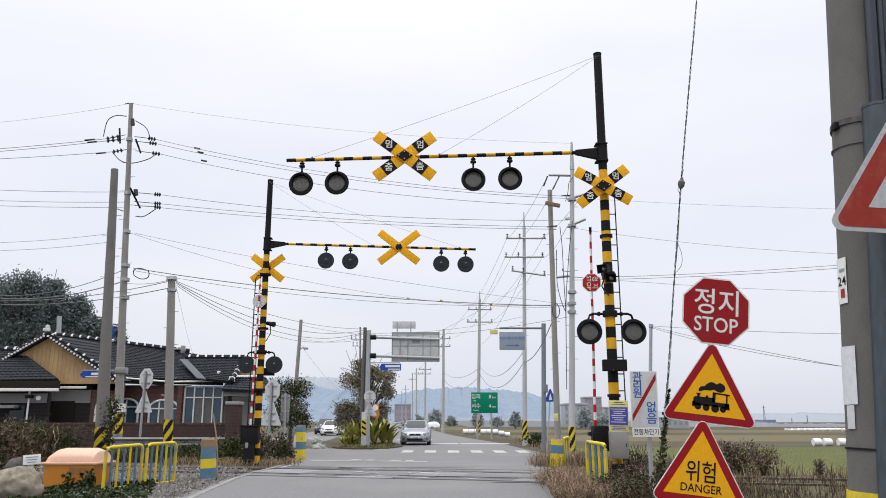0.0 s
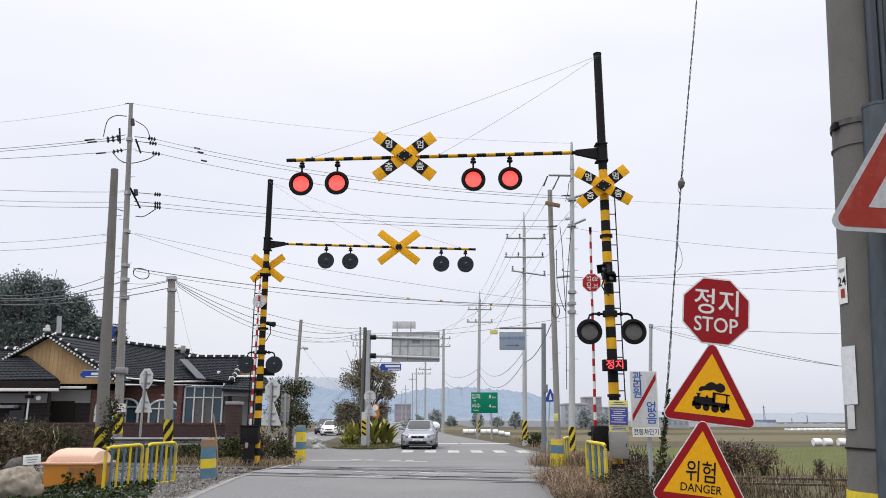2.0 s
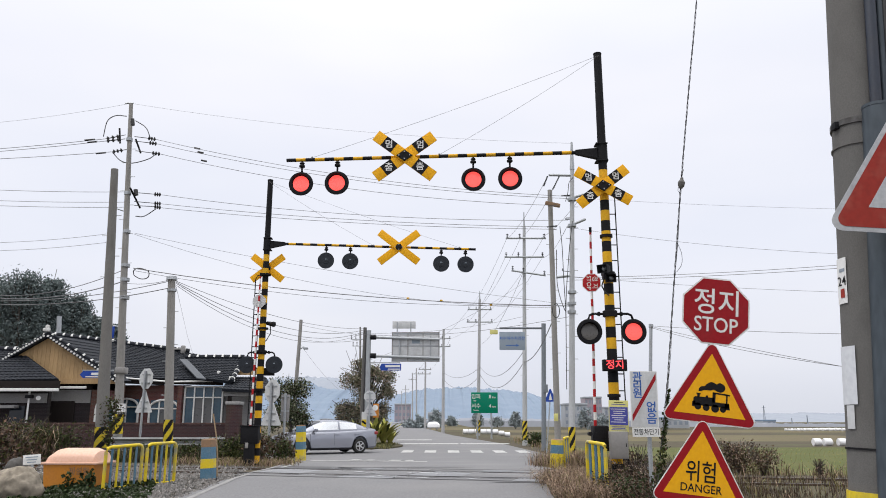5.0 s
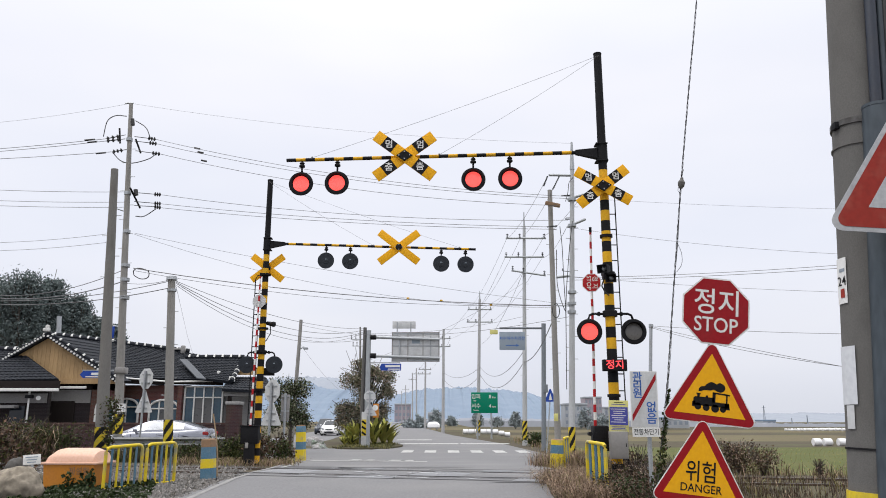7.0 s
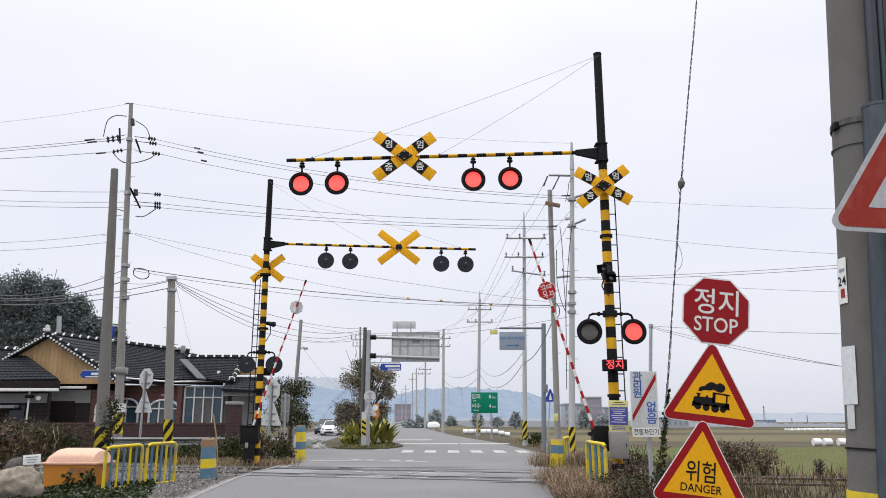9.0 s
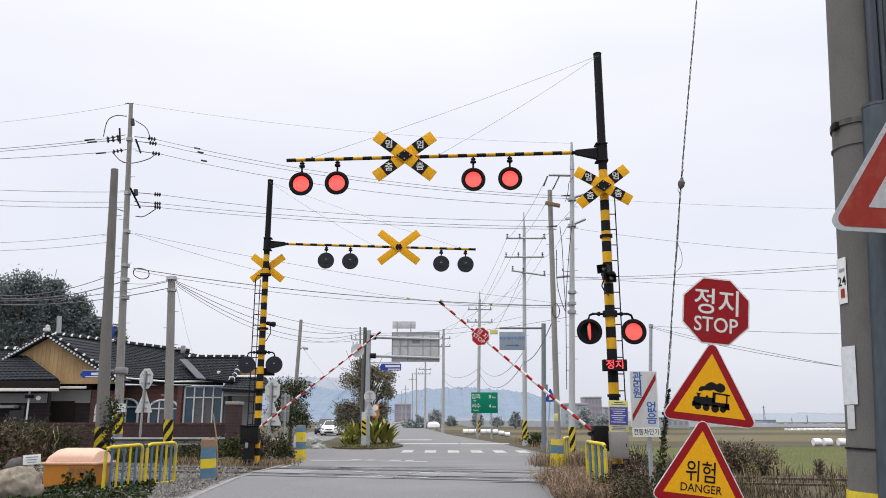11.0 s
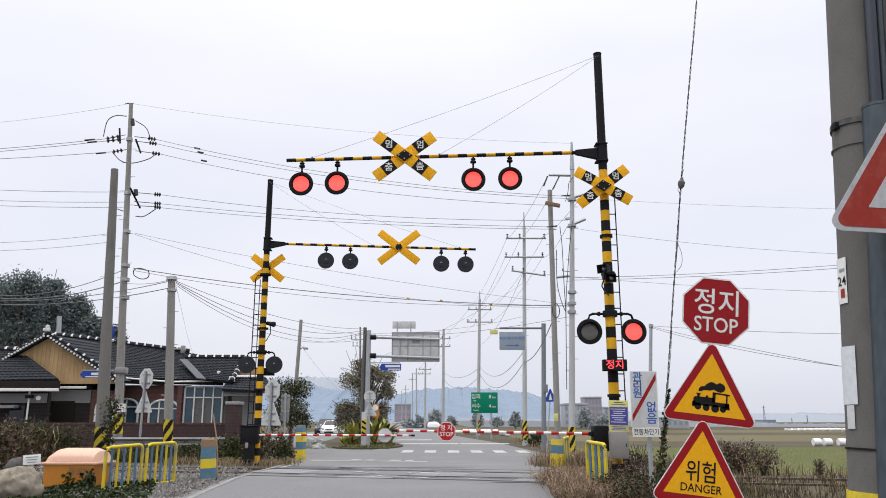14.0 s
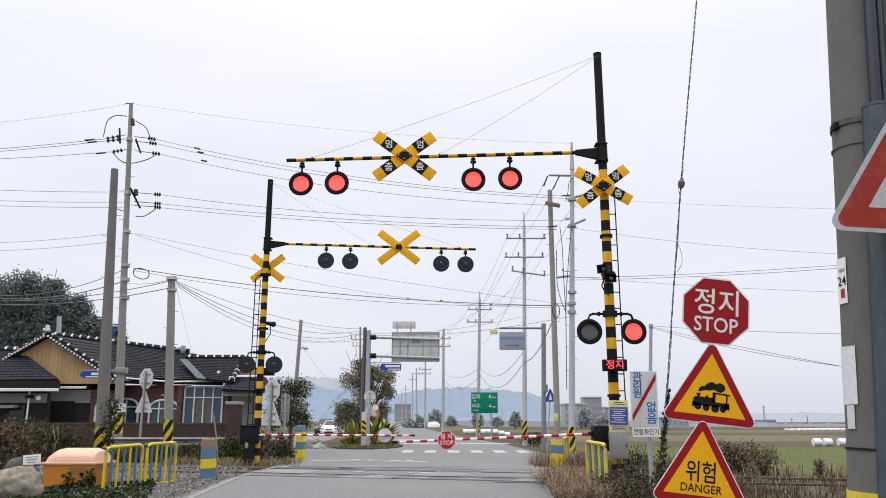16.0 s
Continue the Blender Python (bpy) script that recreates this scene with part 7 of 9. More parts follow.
def smooth_row(table, x):
    """Reads a table of (x, values...) along a soft curve through its rows."""
    n = len(table)
    x = max(table[0][0], min(table[-1][0], x))
    i = max(q for q in range(n - 1) if table[q][0] <= x) if x > table[0][0] else 0
    a, b = table[i], table[i + 1]
    h = b[0] - a[0]
    t = (x - a[0]) / h
    out = []
    for k in range(1, len(a)):
        d = (b[k] - a[k]) / h
        d0 = d if i == 0 else (b[k] - table[i - 1][k]) / (b[0] - table[i - 1][0])
        d1 = d if i == n - 2 else (table[i + 2][k] - a[k]) / (table[i + 2][0] - a[0])
        if d * d0 <= 0:
            d0 = 0
        if d * d1 <= 0:
            d1 = 0
        d0, d1 = (max(-3 * abs(d), min(3 * abs(d), q)) for q in (d0, d1))
        out.append(a[k] * (1 + 2 * t) * (1 - t) ** 2 + b[k] * t * t * (3 - 2 * t) + h * d0 * t * (1 - t) ** 2 - h * d1 * t * t * (1 - t))
    return tuple(out)


# along the car from the nose (x = 2.26) to the tail: x, sill, half width, top of the bonnet or belt, crown
SEDAN = [(-2.27, 0.36, 0.62, 0.84, 0.88), (-2.22, 0.27, 0.74, 0.98, 1.02), (-2.0, 0.22, 0.83, 1.02, 1.08), (-1.4, 0.19, 0.875, 0.98, 1.04), (-0.4, 0.19, 0.8875, 0.93, 0.99), (0.6, 0.19, 0.8875, 0.91, 0.97), (1.2, 0.19, 0.88, 0.88, 0.965), (1.7, 0.19, 0.86, 0.80, 0.885), (2.0, 0.19, 0.81, 0.72, 0.80), (2.16, 0.20, 0.73, 0.65, 0.715), (2.24, 0.23, 0.64, 0.58, 0.63), (2.27, 0.30, 0.56, 0.50, 0.53)]
# roof line: x, height, half width at the roof, half width at the belt, belt height
CABIN = [(-2.05, 1.03, 0.48, 0.62, 1.0), (-1.6, 1.19, 0.55, 0.73, 1.01), (-1.1, 1.345, 0.57, 0.775, 0.99), (-0.5, 1.425, 0.585, 0.79, 0.97), (0.0, 1.435, 0.585, 0.795, 0.955), (0.35, 1.40, 0.575, 0.795, 0.95), (0.8, 1.235, 0.60, 0.79, 0.94), (1.2, 1.055, 0.64, 0.775, 0.92), (1.45, 0.93, 0.66, 0.72, 0.88), (1.6, 0.84, 0.64, 0.68, 0.80)]


def car(name, m, paint, label, tall=1.0):
    c = thing(name, m, label, "car", "cars")
    n = 44
    xs = [2.27 - 4.54 * i / n for i in range(n + 1)]
    vs, ring = [], 14
    for x in xs:
        sill, w, belt, crown = smooth_row(SEDAN, x)
        arch = 0.0
        for wx in (1.36, -1.34):
            d = abs(x - wx)
            if d < 0.36:
                arch = max(arch, math.sqrt(0.36 ** 2 - d * d) + 0.10 - sill + 0.22)
        low = sill + max(0, arch)
        half = [(0.0, sill), (w * 0.72, sill), (w * 0.93 if not arch else w * 0.86, low), (w * (1.0 if not arch else 1.005), low + 0.07), (w * 1.0, (sill + belt) / 2 + 0.06 if low < (sill + belt) / 2 - 0.05 else low + 0.1), (w * 0.985, belt - 0.08), (w * 0.92, belt), (w * 0.55, crown - 0.01)]
        full = half + [(0.0, crown)] + [(-a, b) for a, b in half[:0:-1]]
        ring = len(full)
        vs += [(x, a, b) for a, b in full]
    fs = [(i * ring + j, i * ring + (j + 1) % ring, (i + 1) * ring + (j + 1) % ring, (i + 1) * ring + j) for i in range(n) for j in range(ring)]
    fs += [tuple(range(ring)), tuple(range(n * ring, (n + 1) * ring))]
    body = part("body", Shape().add(vs, fs), paint, c)
    vs, k = [], 36
    xs = [-2.05 + 3.65 * i / k for i in range(k + 1)]
    rows = []
    for x in xs:
        z, wr, wb, zb = smooth_row(CABIN, x)
        z = zb + (z - zb) * tall
        rows.append((x, z, wr, wb, zb))
        half = [(wb, zb - 0.06), (wb * 0.985, zb + 0.02), (wr + (wb - wr) * 0.25, zb + (z - zb) * 0.72), (wr, z - 0.035 * min(1, (z - zb) * 5)), (wr * 0.6, z - 0.006)]
        vs += [(x, a, b) for a, b in half] + [(x, 0, z)] + [(x, -a, b) for a, b in half[::-1]]
    ring = 11
    fs = [(i * ring + j, i * ring + j + 1, (i + 1) * ring + j + 1, (i + 1) * ring + j) for i in range(k) for j in range(ring - 1)]
    part("roof", Shape().add(vs, fs), paint, c)

    def cab(x, s, u, out=0.006):
        """A place on the cabin's flank: u from the belt to the roof."""
        z, wr, wb, zb = smooth_row(CABIN, x)
        z = zb + (z - zb) * tall
        pts = [(wb * 0.985, zb + 0.02), (wr + (wb - wr) * 0.25, zb + (z - zb) * 0.72), (wr, z - 0.035)]
        a, b = (pts[0], pts[1]) if u < 0.72 else (pts[1], pts[2])
        q = u / 0.72 if u < 0.72 else (u - 0.72) / 0.28
        return (x, s * (a[0] + (b[0] - a[0]) * q + out), a[1] + (b[1] - a[1]) * q)

    def side_glass(s, x0, x1):
        st, v, f = 8, [], []
        for i in range(st + 1):
            x = x0 + (x1 - x0) * i / st
            for u in (0.06, 0.4, 0.72, 0.86):
                v.append(cab(x, s, u, 0.008))
        f = [(i * 4 + j, i * 4 + j + 1, i * 4 + 5 + j, i * 4 + 4 + j) for i in range(st) for j in range(3)]
        part("side_window", Shape().add(v, f), SIDE_GLASS, c)
    for s in (-1, 1):
        side_glass(s, -0.34, 0.78)
        side_glass(s, -1.22, -0.42)
    for nm, xs2 in (("windscreen", [0.42, 0.6, 0.8, 1.0, 1.2, 1.36]), ("rear_window", [-0.72, -0.95, -1.2, -1.45, -1.7, -1.86])):
        v = []
        for x in xs2:
            z, wr, wb, zb = smooth_row(CABIN, x)
            z = zb + (z - zb) * tall
            for y in (-0.94, -0.6, -0.3, 0, 0.3, 0.6, 0.94):
                v.append((x, y * wr, z + 0.008 - 0.03 * max(0, abs(y) - 0.6) / 0.34))
        part(nm, Shape().add(v, [(i * 7 + j, i * 7 + j + 1, i * 7 + 8 + j, i * 7 + 7 + j) for i in range(5) for j in range(6)]), CAR_GLASS, c)
    # front: grille, intake, lamps, plate
    part("grille", Shape().box((2.21, 0, 0.585), (0.11, 0.64, 0.085), 0.035), BLACK, c)
    part("chrome_strip", Shape().box((2.235, 0, 0.655), (0.08, 0.66, 0.02), 0.008), ALLOY, c)
    part("badge", Shape().cyl((2.25, 0, 0.635), (2.285, 0, 0.63), 0.045, n=14), ALLOY, c)
    part("intake", Shape().box((2.23, 0, 0.335), (0.11, 0.92, 0.15), 0.05), BLACK, c)
    part("number_plate", Shape().box((2.288, 0, 0.455), (0.02, 0.5, 0.1), 0.004), WHITE, c)
    part("plate_bar", Shape().box((2.297, 0, 0.455), (0.004, 0.36, 0.04)), SIGN_GREY, c)
    part("number_plate", Shape().box((-2.285, 0, 0.78), (0.02, 0.5, 0.12), 0.004), WHITE, c)
    for s in (-1, 1):
        part("headlight", Shape().box((2.04, s * 0.645, 0.665), (0.5, 0.19, 0.15), 0.06, rot=Matrix.Rotation(radians(-38 * s), 3, "Z") @ Matrix.Rotation(radians(14), 3, "Y")), LAMP_CLEAR, c)
        part("fog_lamp", Shape().box((2.14, s * 0.62, 0.37), (0.1, 0.2, 0.1), 0.035, rot=Matrix.Rotation(radians(-35 * s), 3, "Z")), BLACK, c)
        part("tail_light", Shape().box((-2.14, s * 0.68, 0.86), (0.26, 0.22, 0.15), 0.05, rot=Matrix.Rotation(radians(28 * s), 3, "Z")), LAMP_RED, c)
        mi = part("wing_mirror", Shape().box((0.78, s * 0.96, 1.0), (0.14, 0.2, 0.13), 0.045), paint, c)
        part("mirror_foot", Shape().box((0.82, s * 0.86, 0.96), (0.07, 0.1, 0.04), 0.01), BLACK, mi)
        for x in (0.02, -0.92):
            part("door_handle", Shape().box((x - 0.28, s * 0.895, 0.80), (0.18, 0.03, 0.03), 0.01), paint, c)
        for x in (0.98, -0.12, -1.08):
            part("door_seam", Shape().box((x, s * 0.879, 0.60), (0.008, 0.02, 0.5)), BLACK, c)
        part("sill", Shape().box((0.0, s * 0.86, 0.2), (2.0, 0.06, 0.08), 0.02), BLACK, c)
    wheels = []
    for wx in (1.36, -1.34):
        for s in (-1, 1):
            w = part("wheel", Shape().lathe((0, -0.105, 0), (0, 1, 0), [(0.0, 0.2), (0.0, 0.285), (0.025, 0.312), (0.185, 0.312), (0.21, 0.285), (0.21, 0.2)], 28), RUBBER, c, "black tyre", m=Matrix.Translation((wx, s * 0.775, 0.312)))
            rim = Shape().lathe((0, 0.06 * s, 0), (0, s, 0), [(0, 0.06), (0.05, 0.05), (0.055, 0.03)], 16)
            rim.lathe((0, 0.085 * s, 0), (0, s, 0), [(0, 0.205), (0.022, 0.205), (0.022, 0.18), (0.004, 0.175)], 24)
            for i in range(5):
                a = 2 * math.pi * i / 5
                rim.box((0.115 * math.cos(a), s * 0.098, 0.115 * math.sin(a)), (0.17, 0.02, 0.05), 0.006, rot=Matrix.Rotation(-a, 3, "Y"))
            part("rim", rim, ALLOY, w, "five-spoke alloy rim")
            wheels.append(w)
        part("wheel_well", Shape().box((wx, 0, 0.4), (0.66, 1.5, 0.5), 0.1), BLACK, c)
    return c, wheels


driven, driven_wheels = car("car", pose(-1.5, 47.0, 0.03, 0, 0, -90), SILVER, "silver compact saloon car driving on the road")
car("car", pose(-11.044, 77.0, 0.016, 0, 0, -88), CAR_WHITE, "white saloon car parked on the lane")
suv, _ = car("car", pose(-12.669, 84.0, 0.016, 0, 0, -92), CAR_NAVY, "dark navy off-road car parked on the lane", 1.45)

# along the road, round the corner and away past the house: seconds, x, y, heading away from the camera's axis
DRIVE = [(0.0, -1.62, 47.4, 0.0), (0.5, -1.50, 45.6, 0.0), (1.0, -1.38, 43.9, 0.0), (1.5, -1.27, 42.2, 0.5), (2.0, -1.2, 41.0, 1.5), (2.3, -1.2, 39.9, 3.0), (2.6, -1.3, 38.9, 5.0), (2.9, -1.47, 38.0, 8.5), (3.2, -1.76, 37.2, 12.0), (3.5, -2.05, 36.6, 16.0), (3.9, -2.62, 35.9, 22.0), (4.2, -3.2, 35.4, 29.0), (4.7, -4.4, 34.7, 47.0), (5.2, -5.85, 34.3, 66.0), (5.7, -7.45, 34.2, 82.0), (6.3, -9.5, 34.2, 90.0), (6.9, -11.95, 34.2, 90.0), (7.5, -14.5, 34.2, 90.0), (8.1, -17.1, 34.2, 90.0), (8.5, -18.9, 34.2, 90.0), (9.2, -22.2, 34.2, 90.0), (11.0, -31.3, 34.2, 90.0), (16.0, -57.0, 34.2, 90.0)]


def drive():
    walk(driven, [(t, pose(x, y, ground_height(x, y) + 0.032, 0, 0, -90 - a)) for t, x, y, a in DRIVE])
    path, s = [(0.0, 0.0)], 0.0
    for (t0, x0, y0, _), (t1, x1, y1, _) in zip(DRIVE, DRIVE[1:]):
        d = math.hypot(x1 - x0, y1 - y0)
        k = max(1, int(d / 0.4))
        path += [(t0 + (t1 - t0) * (i + 1) / k, s + d * (i + 1) / k) for i in range(k)]
        s += d
    for w in driven_wheels:
        at = w.location.copy()
        walk(w, [(t, Matrix.Translation(at) @ Matrix.Rotation(q / 0.312, 4, "Y")) for t, q in path])

# ---- roadside signs past the junction ----
def back_gantry():
    y = 41.0
    x = -4.03
    g = thing("sign_gantry", (x, y, 0), "steel sign gantry with large grey sign backs over the road", "sign gantry")
    part("post", Shape().cyl((0, 0, -0.2), (0.02, 0, 6.199), 0.14, 0.12, 18), STEEL, g)
    for z in (5.832, 4.83):
        part("arm", Shape().cyl((0.1, 0, z), (-0.183 - x, 0, z - 0.12), 0.08, 0.07, 12), STEEL, g)
        part("flange", Shape().cyl((0.12, 0, z), (0.42, 0, z), 0.14, n=14), BLACK, g)
    b = part("sign_panel", Shape().box(((-2.774 + -0.183) / 2 - x, 0.12, 5.314), (2.591, 0.04, 1.585), 0.01), SIGN_BACK, g, "grey back of a large sign panel")
    for px in (-2.347, -0.671):
        part("stiffener", Shape().box((px - x, 0.06, 5.314), (0.07, 0.06, 1.219)), STEEL, b)
    for pz in (5.375, 6.046, 4.588):
        part("stiffener", Shape().box(((-2.774 + -0.183) / 2 - x, 0.09, pz), (2.591, 0.03, 0.06)), STEEL, b)
    for px in (-2.74, -1.9, -1.08, -0.22):
        part("frame_rail", Shape().box((px - x, 0.085, 5.314), (0.045, 0.03, 1.585)), STEEL_BOX, b)
    for pz in (4.54, 6.09):
        part("frame_rail", Shape().box(((-2.774 + -0.183) / 2 - x, 0.08, pz), (2.591, 0.03, 0.045)), STEEL_BOX, b)
    part("patch", Shape().box((-1.466 - x, 0.095, 5.649), (0.428, 0.01, 0.305)), SIGN_GREY, b)
    t = part("upper_panel", Shape().box(((-2.73 + -1.503) / 2 - x, 0.1, 6.506), (1.258, 0.04, 0.399), 0.01), SIGN_BACK, g, "small grey sign back")
    for px in (-2.483, -1.747):
        part("strut", Shape().box((px - x, 0.07, 6.291), (0.06, 0.05, 0.736)), STEEL, t)
    s = part("street_sign", Shape().plate([(-0.576, 0), (-0.485, 0.182), (0.576, 0.182), (0.576, -0.182), (-0.485, -0.182)], 0.03), SIGN_BLUE, g, "blue street name blade", m=Matrix.Translation((-2.818 - x, -0.05, 4.227)))
    part("text_bar", Shape().box((0.12, -0.006, 0.05), (0.788, 0.008, 0.121)), WHITE, s)
    part("text_bar", Shape().box((0.2, -0.006, -0.11), (0.667, 0.008, 0.048)), WHITE, s)
    part("sign_arm", Shape().cyl((0, 0, 4.468), (-2.306 - x, 0, 4.468), 0.03, n=8), STEEL, g)
    part("hazard_plate", Shape().box((-0.12, -0.2, 1.071), (0.238, 0.02, 0.834), 0.005), YELLOW_PALE, g, "yellow and black hazard plate")
    for i in range(3):
        part("black_bar", Shape().box((-0.12, -0.212, 1.071 - 0.3 + 0.28 * i), (0.253, 0.006, 0.1), rot=Matrix.Rotation(radians(-145), 3, "Y")), BLACK, g)
    part("backing_board", Shape().box((-0.12, -0.17, 1.566 * 0.5 + 0.2), (0.268, 0.02, 1.566 + 0.2), 0.005), SIGN_BACK, g)


back_gantry()
s = sign_back(-3.798, 0.0, 40.0, 0.322, 2.649, 0.789, 1.904, "grey backs of small road signs on a steel post")
rs = part("round_sign", Shape().cyl((-3.506 - -3.798, 0.03, 2.075), (-3.506 - -3.798, 0.05, 2.075), 0.146, n=18), WHITE, s, "white disc on an orange plate")
part("orange_plate", Shape().box((-3.474 - -3.798, 0.07, 1.932), (0.292, 0.02, 0.701), 0.004), ORANGE, s)


POST_GREY = material("blue_grey_post_paint", (0.2, 0.22, 0.245), (0.16, 0.178, 0.2), 0.55, 0.1, dirt=0.3, dirt_color=(0.12, 0.12, 0.12))


def side_gantry():
    y = 38.0
    x = 4.895
    g = thing("sign_gantry", (x, y, 0), "grey steel post with an arm and a grey-blue direction sign", "sign gantry")
    part("post", Shape().cyl((0, 0, -0.2), (5.063 - x, 0, 6.191), 0.12, 0.11, 18), POST_GREY, g)
    part("arm", Shape().cyl((0.05, 0, 5.963), (2.841 - x, 0, 5.963), 0.055, n=12), POST_GREY, g)
    part("post_box", Shape().box((0.16, -0.05, 2.972), (0.22, 0.2, 0.4), 0.03), POST_GREY, g)
    b = part("sign_panel", Shape().box((3.453 - x, -0.1, 5.311), (1.273, 0.04, 0.906), 0.01), SIGN_GREY, g, "grey-blue direction sign with an arrow")
    lettering("lettering", "서수하수처리장", 0.21, LETTER_BLUE, b, Matrix.Translation((3.453 - x, -0.124, 5.424)), 0.003, squeeze=0.95)
    part("arrow", Shape().plate([(-0.32, -0.02), (0.2, -0.02), (0.2, -0.07), (0.36, 0), (0.2, 0.07), (0.2, 0.02), (-0.32, 0.02)], 0.004), LETTER_BLUE, b, m=Matrix.Translation((3.448 - x, -0.125, 5.086)))
    part("hung_plate", Shape().box((2.554 - x, 0, 5.764), (0.397, 0.03, 0.227), 0.01), NOTICE_YELLOW, g)
    part("hung_wire", Shape().cyl((2.556 - x, 0, 5.906), (2.897 - x, 0, 5.963), 0.012, n=6), WIRE, g)


side_gantry()


def green_sign():
    y = 62.0
    x = 3.326
    g = thing("direction_sign", (x, y, -0.1), "green road sign with white place names and distances", "direction sign")
    b = part("sign_panel", Shape().box((0, 0, 2.835 + 0.1), (2.132, 0.05, 1.633), 0.02), SIGN_GREEN, g, "green panel with white lettering")
    for px in (2.746, 3.871):
        part("post", Shape().cyl((px - x, 0.08, -0.2), (px - x, 0.08, 3.415), 0.07, n=12), STEEL, g)
    zc = 2.835 + 0.1
    u = 0.045
    for text, dx, dz, size in (("임피", -15, 10.5, 9), ("8", 10, 10.5, 8.5), ("km", 17, 9.5, 5), ("서수", -15, -6.0, 9), ("4", 10, -6.0, 8.5), ("km", 17, -7.0, 5), ("Imp", -17, 3.5, 3.5), ("Seosu", -15, -13, 4)):
        lettering("lettering", text, size * u, WHITE, b, Matrix.Translation((dx * u, -0.028, zc + dz * u)), 0.004)


green_sign()


def crossing_sign():
    y = 35.0
    x = 4.715
    g = thing("pedestrian_sign", (x, y, 0.0), "blue pedestrian crossing sign on a leaning post", "road sign")
    top = Vector((4.873 - x, 0, 2.496))
    part("post", Shape().cyl((-0.1, 0.03, -0.2), top + Vector((0, 0.03, 0)), 0.03, n=10), STEEL, g)
    u = 0.026
    b = part("plate", Shape().plate(rounded([(-8 * u, -9 * u), (8 * u, -9 * u), (8 * u, -3 * u), (1 * u, 13 * u), (-1 * u, 13 * u), (-8 * u, -3 * u)], 0.02, 3), 0.01), SIGN_BLUE, g, "blue five-sided plate", m=Matrix.Translation(top))
    part("pictogram", Shape().plate([(-3 * u, -6 * u), (3 * u, -6 * u), (0, 6 * u)], 0.002), WHITE, b, m=Matrix.Translation((0, -0.004, 0)))


crossing_sign()

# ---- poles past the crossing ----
# concrete of the far poles, paled in colour to imitate distance haze
DIST = material("far_haze_paled_concrete", (0.42, 0.42, 0.43), (0.36, 0.36, 0.37), 0.85, dirt=0.2)


def arms(p, foot, rows, r=0.045):
    foot = Vector(foot)
    for a, b in rows:
        a, b = Vector(a) - foot, Vector(b) - foot
        part("crossarm", Shape().cyl(a, b, r, n=8), STEEL, p)
        for k in (0.04, 0.35, 0.96):
            q = a.lerp(b, k)
            insulator(p, q, q + Vector((0, 0, 0.3)), r * 1.35, 3)


F1 = (4.425, 27, -0.037)
p1 = pole(F1, (4.837, 27, 10.606), 0.12, 0.075, CONCRETE_LIGHT, "pale power pole with many crossarms and cables", wrap=(0.3, 1.25), steps=16)
o1 = Vector(F1)
part("peak", Shape().cyl(Vector((4.836, 27, 10.583)) - o1, Vector((4.856, 27, 11.682)) - o1, 0.09, 0.035, 12), STEEL, p1)
for a, b in (((3.951, 27, 10.384), (4.859, 27, 10.362)), ((4.614, 27, 9.438), (5.252, 27, 9.635)), ((4.576, 27, 8.377), (5.254, 27, 8.678)), ((4.118, 27, 6.495), (4.674, 27, 6.557))):
    part("crossarm", Shape().cyl(Vector(a) - o1, Vector(b) - o1, 0.05, n=8), STEEL, p1)
for a, b in (((4.388, 27, 9.569), (4.767, 27, 9.591)), ((4.503, 27, 8.678), (4.837, 27, 8.678)), ((3.827, 27, 8.377), (4.203, 27, 8.42)), ((3.908, 27, 10.339), (3.748, 27, 9.942)), ((4.351, 27, 10.339), (4.081, 27, 9.81))):
    insulator(p1, Vector(a) - o1, Vector(b) - o1, 0.036, 8)
for pts in ([(4.811, 27, 10.207), (4.655, 27, 9.986), (4.6, 27, 9.613), (4.504, 27, 9.285)], [(4.727, 27, 8.528), (4.588, 27, 7.567), (4.495, 27, 6.725), (4.397, 27, 5.688), (4.346, 27, 4.265), (4.302, 27, 2.483)], [(4.262, 27, 8.334), (4.319, 27, 7.567), (4.337, 27, 6.308), (4.363, 27, 5.319), (4.346, 27, 4.265)], [(4.109, 27, 7.461), (4.091, 27, 6.308), (4.193, 27, 5.688), (4.34, 27, 5.237)], [(4.312, 27, 6.766), (4.309, 27, 6.683), (4.554, 27, 6.662)]):
    part("cable", Shape().tube(bend([Vector(q) - o1 + Vector((0, -0.25, 0)) for q in pts]), 0.013, 6), WIRE, p1)
for q in ((4.79, 27, 9.373), (4.75, 27, 8.377), (4.657, 27, 5.894), (4.637, 27, 5.483), (4.622, 27, 5.176)):
    part("band", Shape().cyl(Vector(q) - o1, Vector(q) - o1 + Vector((0, 0, 0.1)), 0.155, n=14), STEEL, p1)
F2 = (4.415, 30, 0.259)
p2 = pole(F2, (4.417, 30, 10.718), 0.125, 0.095, CONCRETE_TAN, "weathered concrete pole with cables and a torn cover", steps=10)
o2 = Vector(F2)
part("torn_cover", Shape().box(Vector((4.469, 29.7, 10.024)) - o2, (0.62, 0.14, 0.16), 0.04, rot=Matrix.Rotation(radians(12), 3, "Y")), RUST_CAP, p2)
part("cable_coil", Shape().tube([Vector((4.448, 29.6, 5.649)) - o2 + Vector((0.14 * math.cos(a), 0, 0.28 * math.sin(a))) for a in [i * math.pi / 8 for i in range(17)]], 0.018, 6), WIRE, p2)
part("notice", Shape().box(Vector((4.327, 29.7, 1.547)) - o2, (0.16, 0.03, 0.28), 0.004), NOTICE_YELLOW, p2)
F3 = (4.823, 46, 0.122)
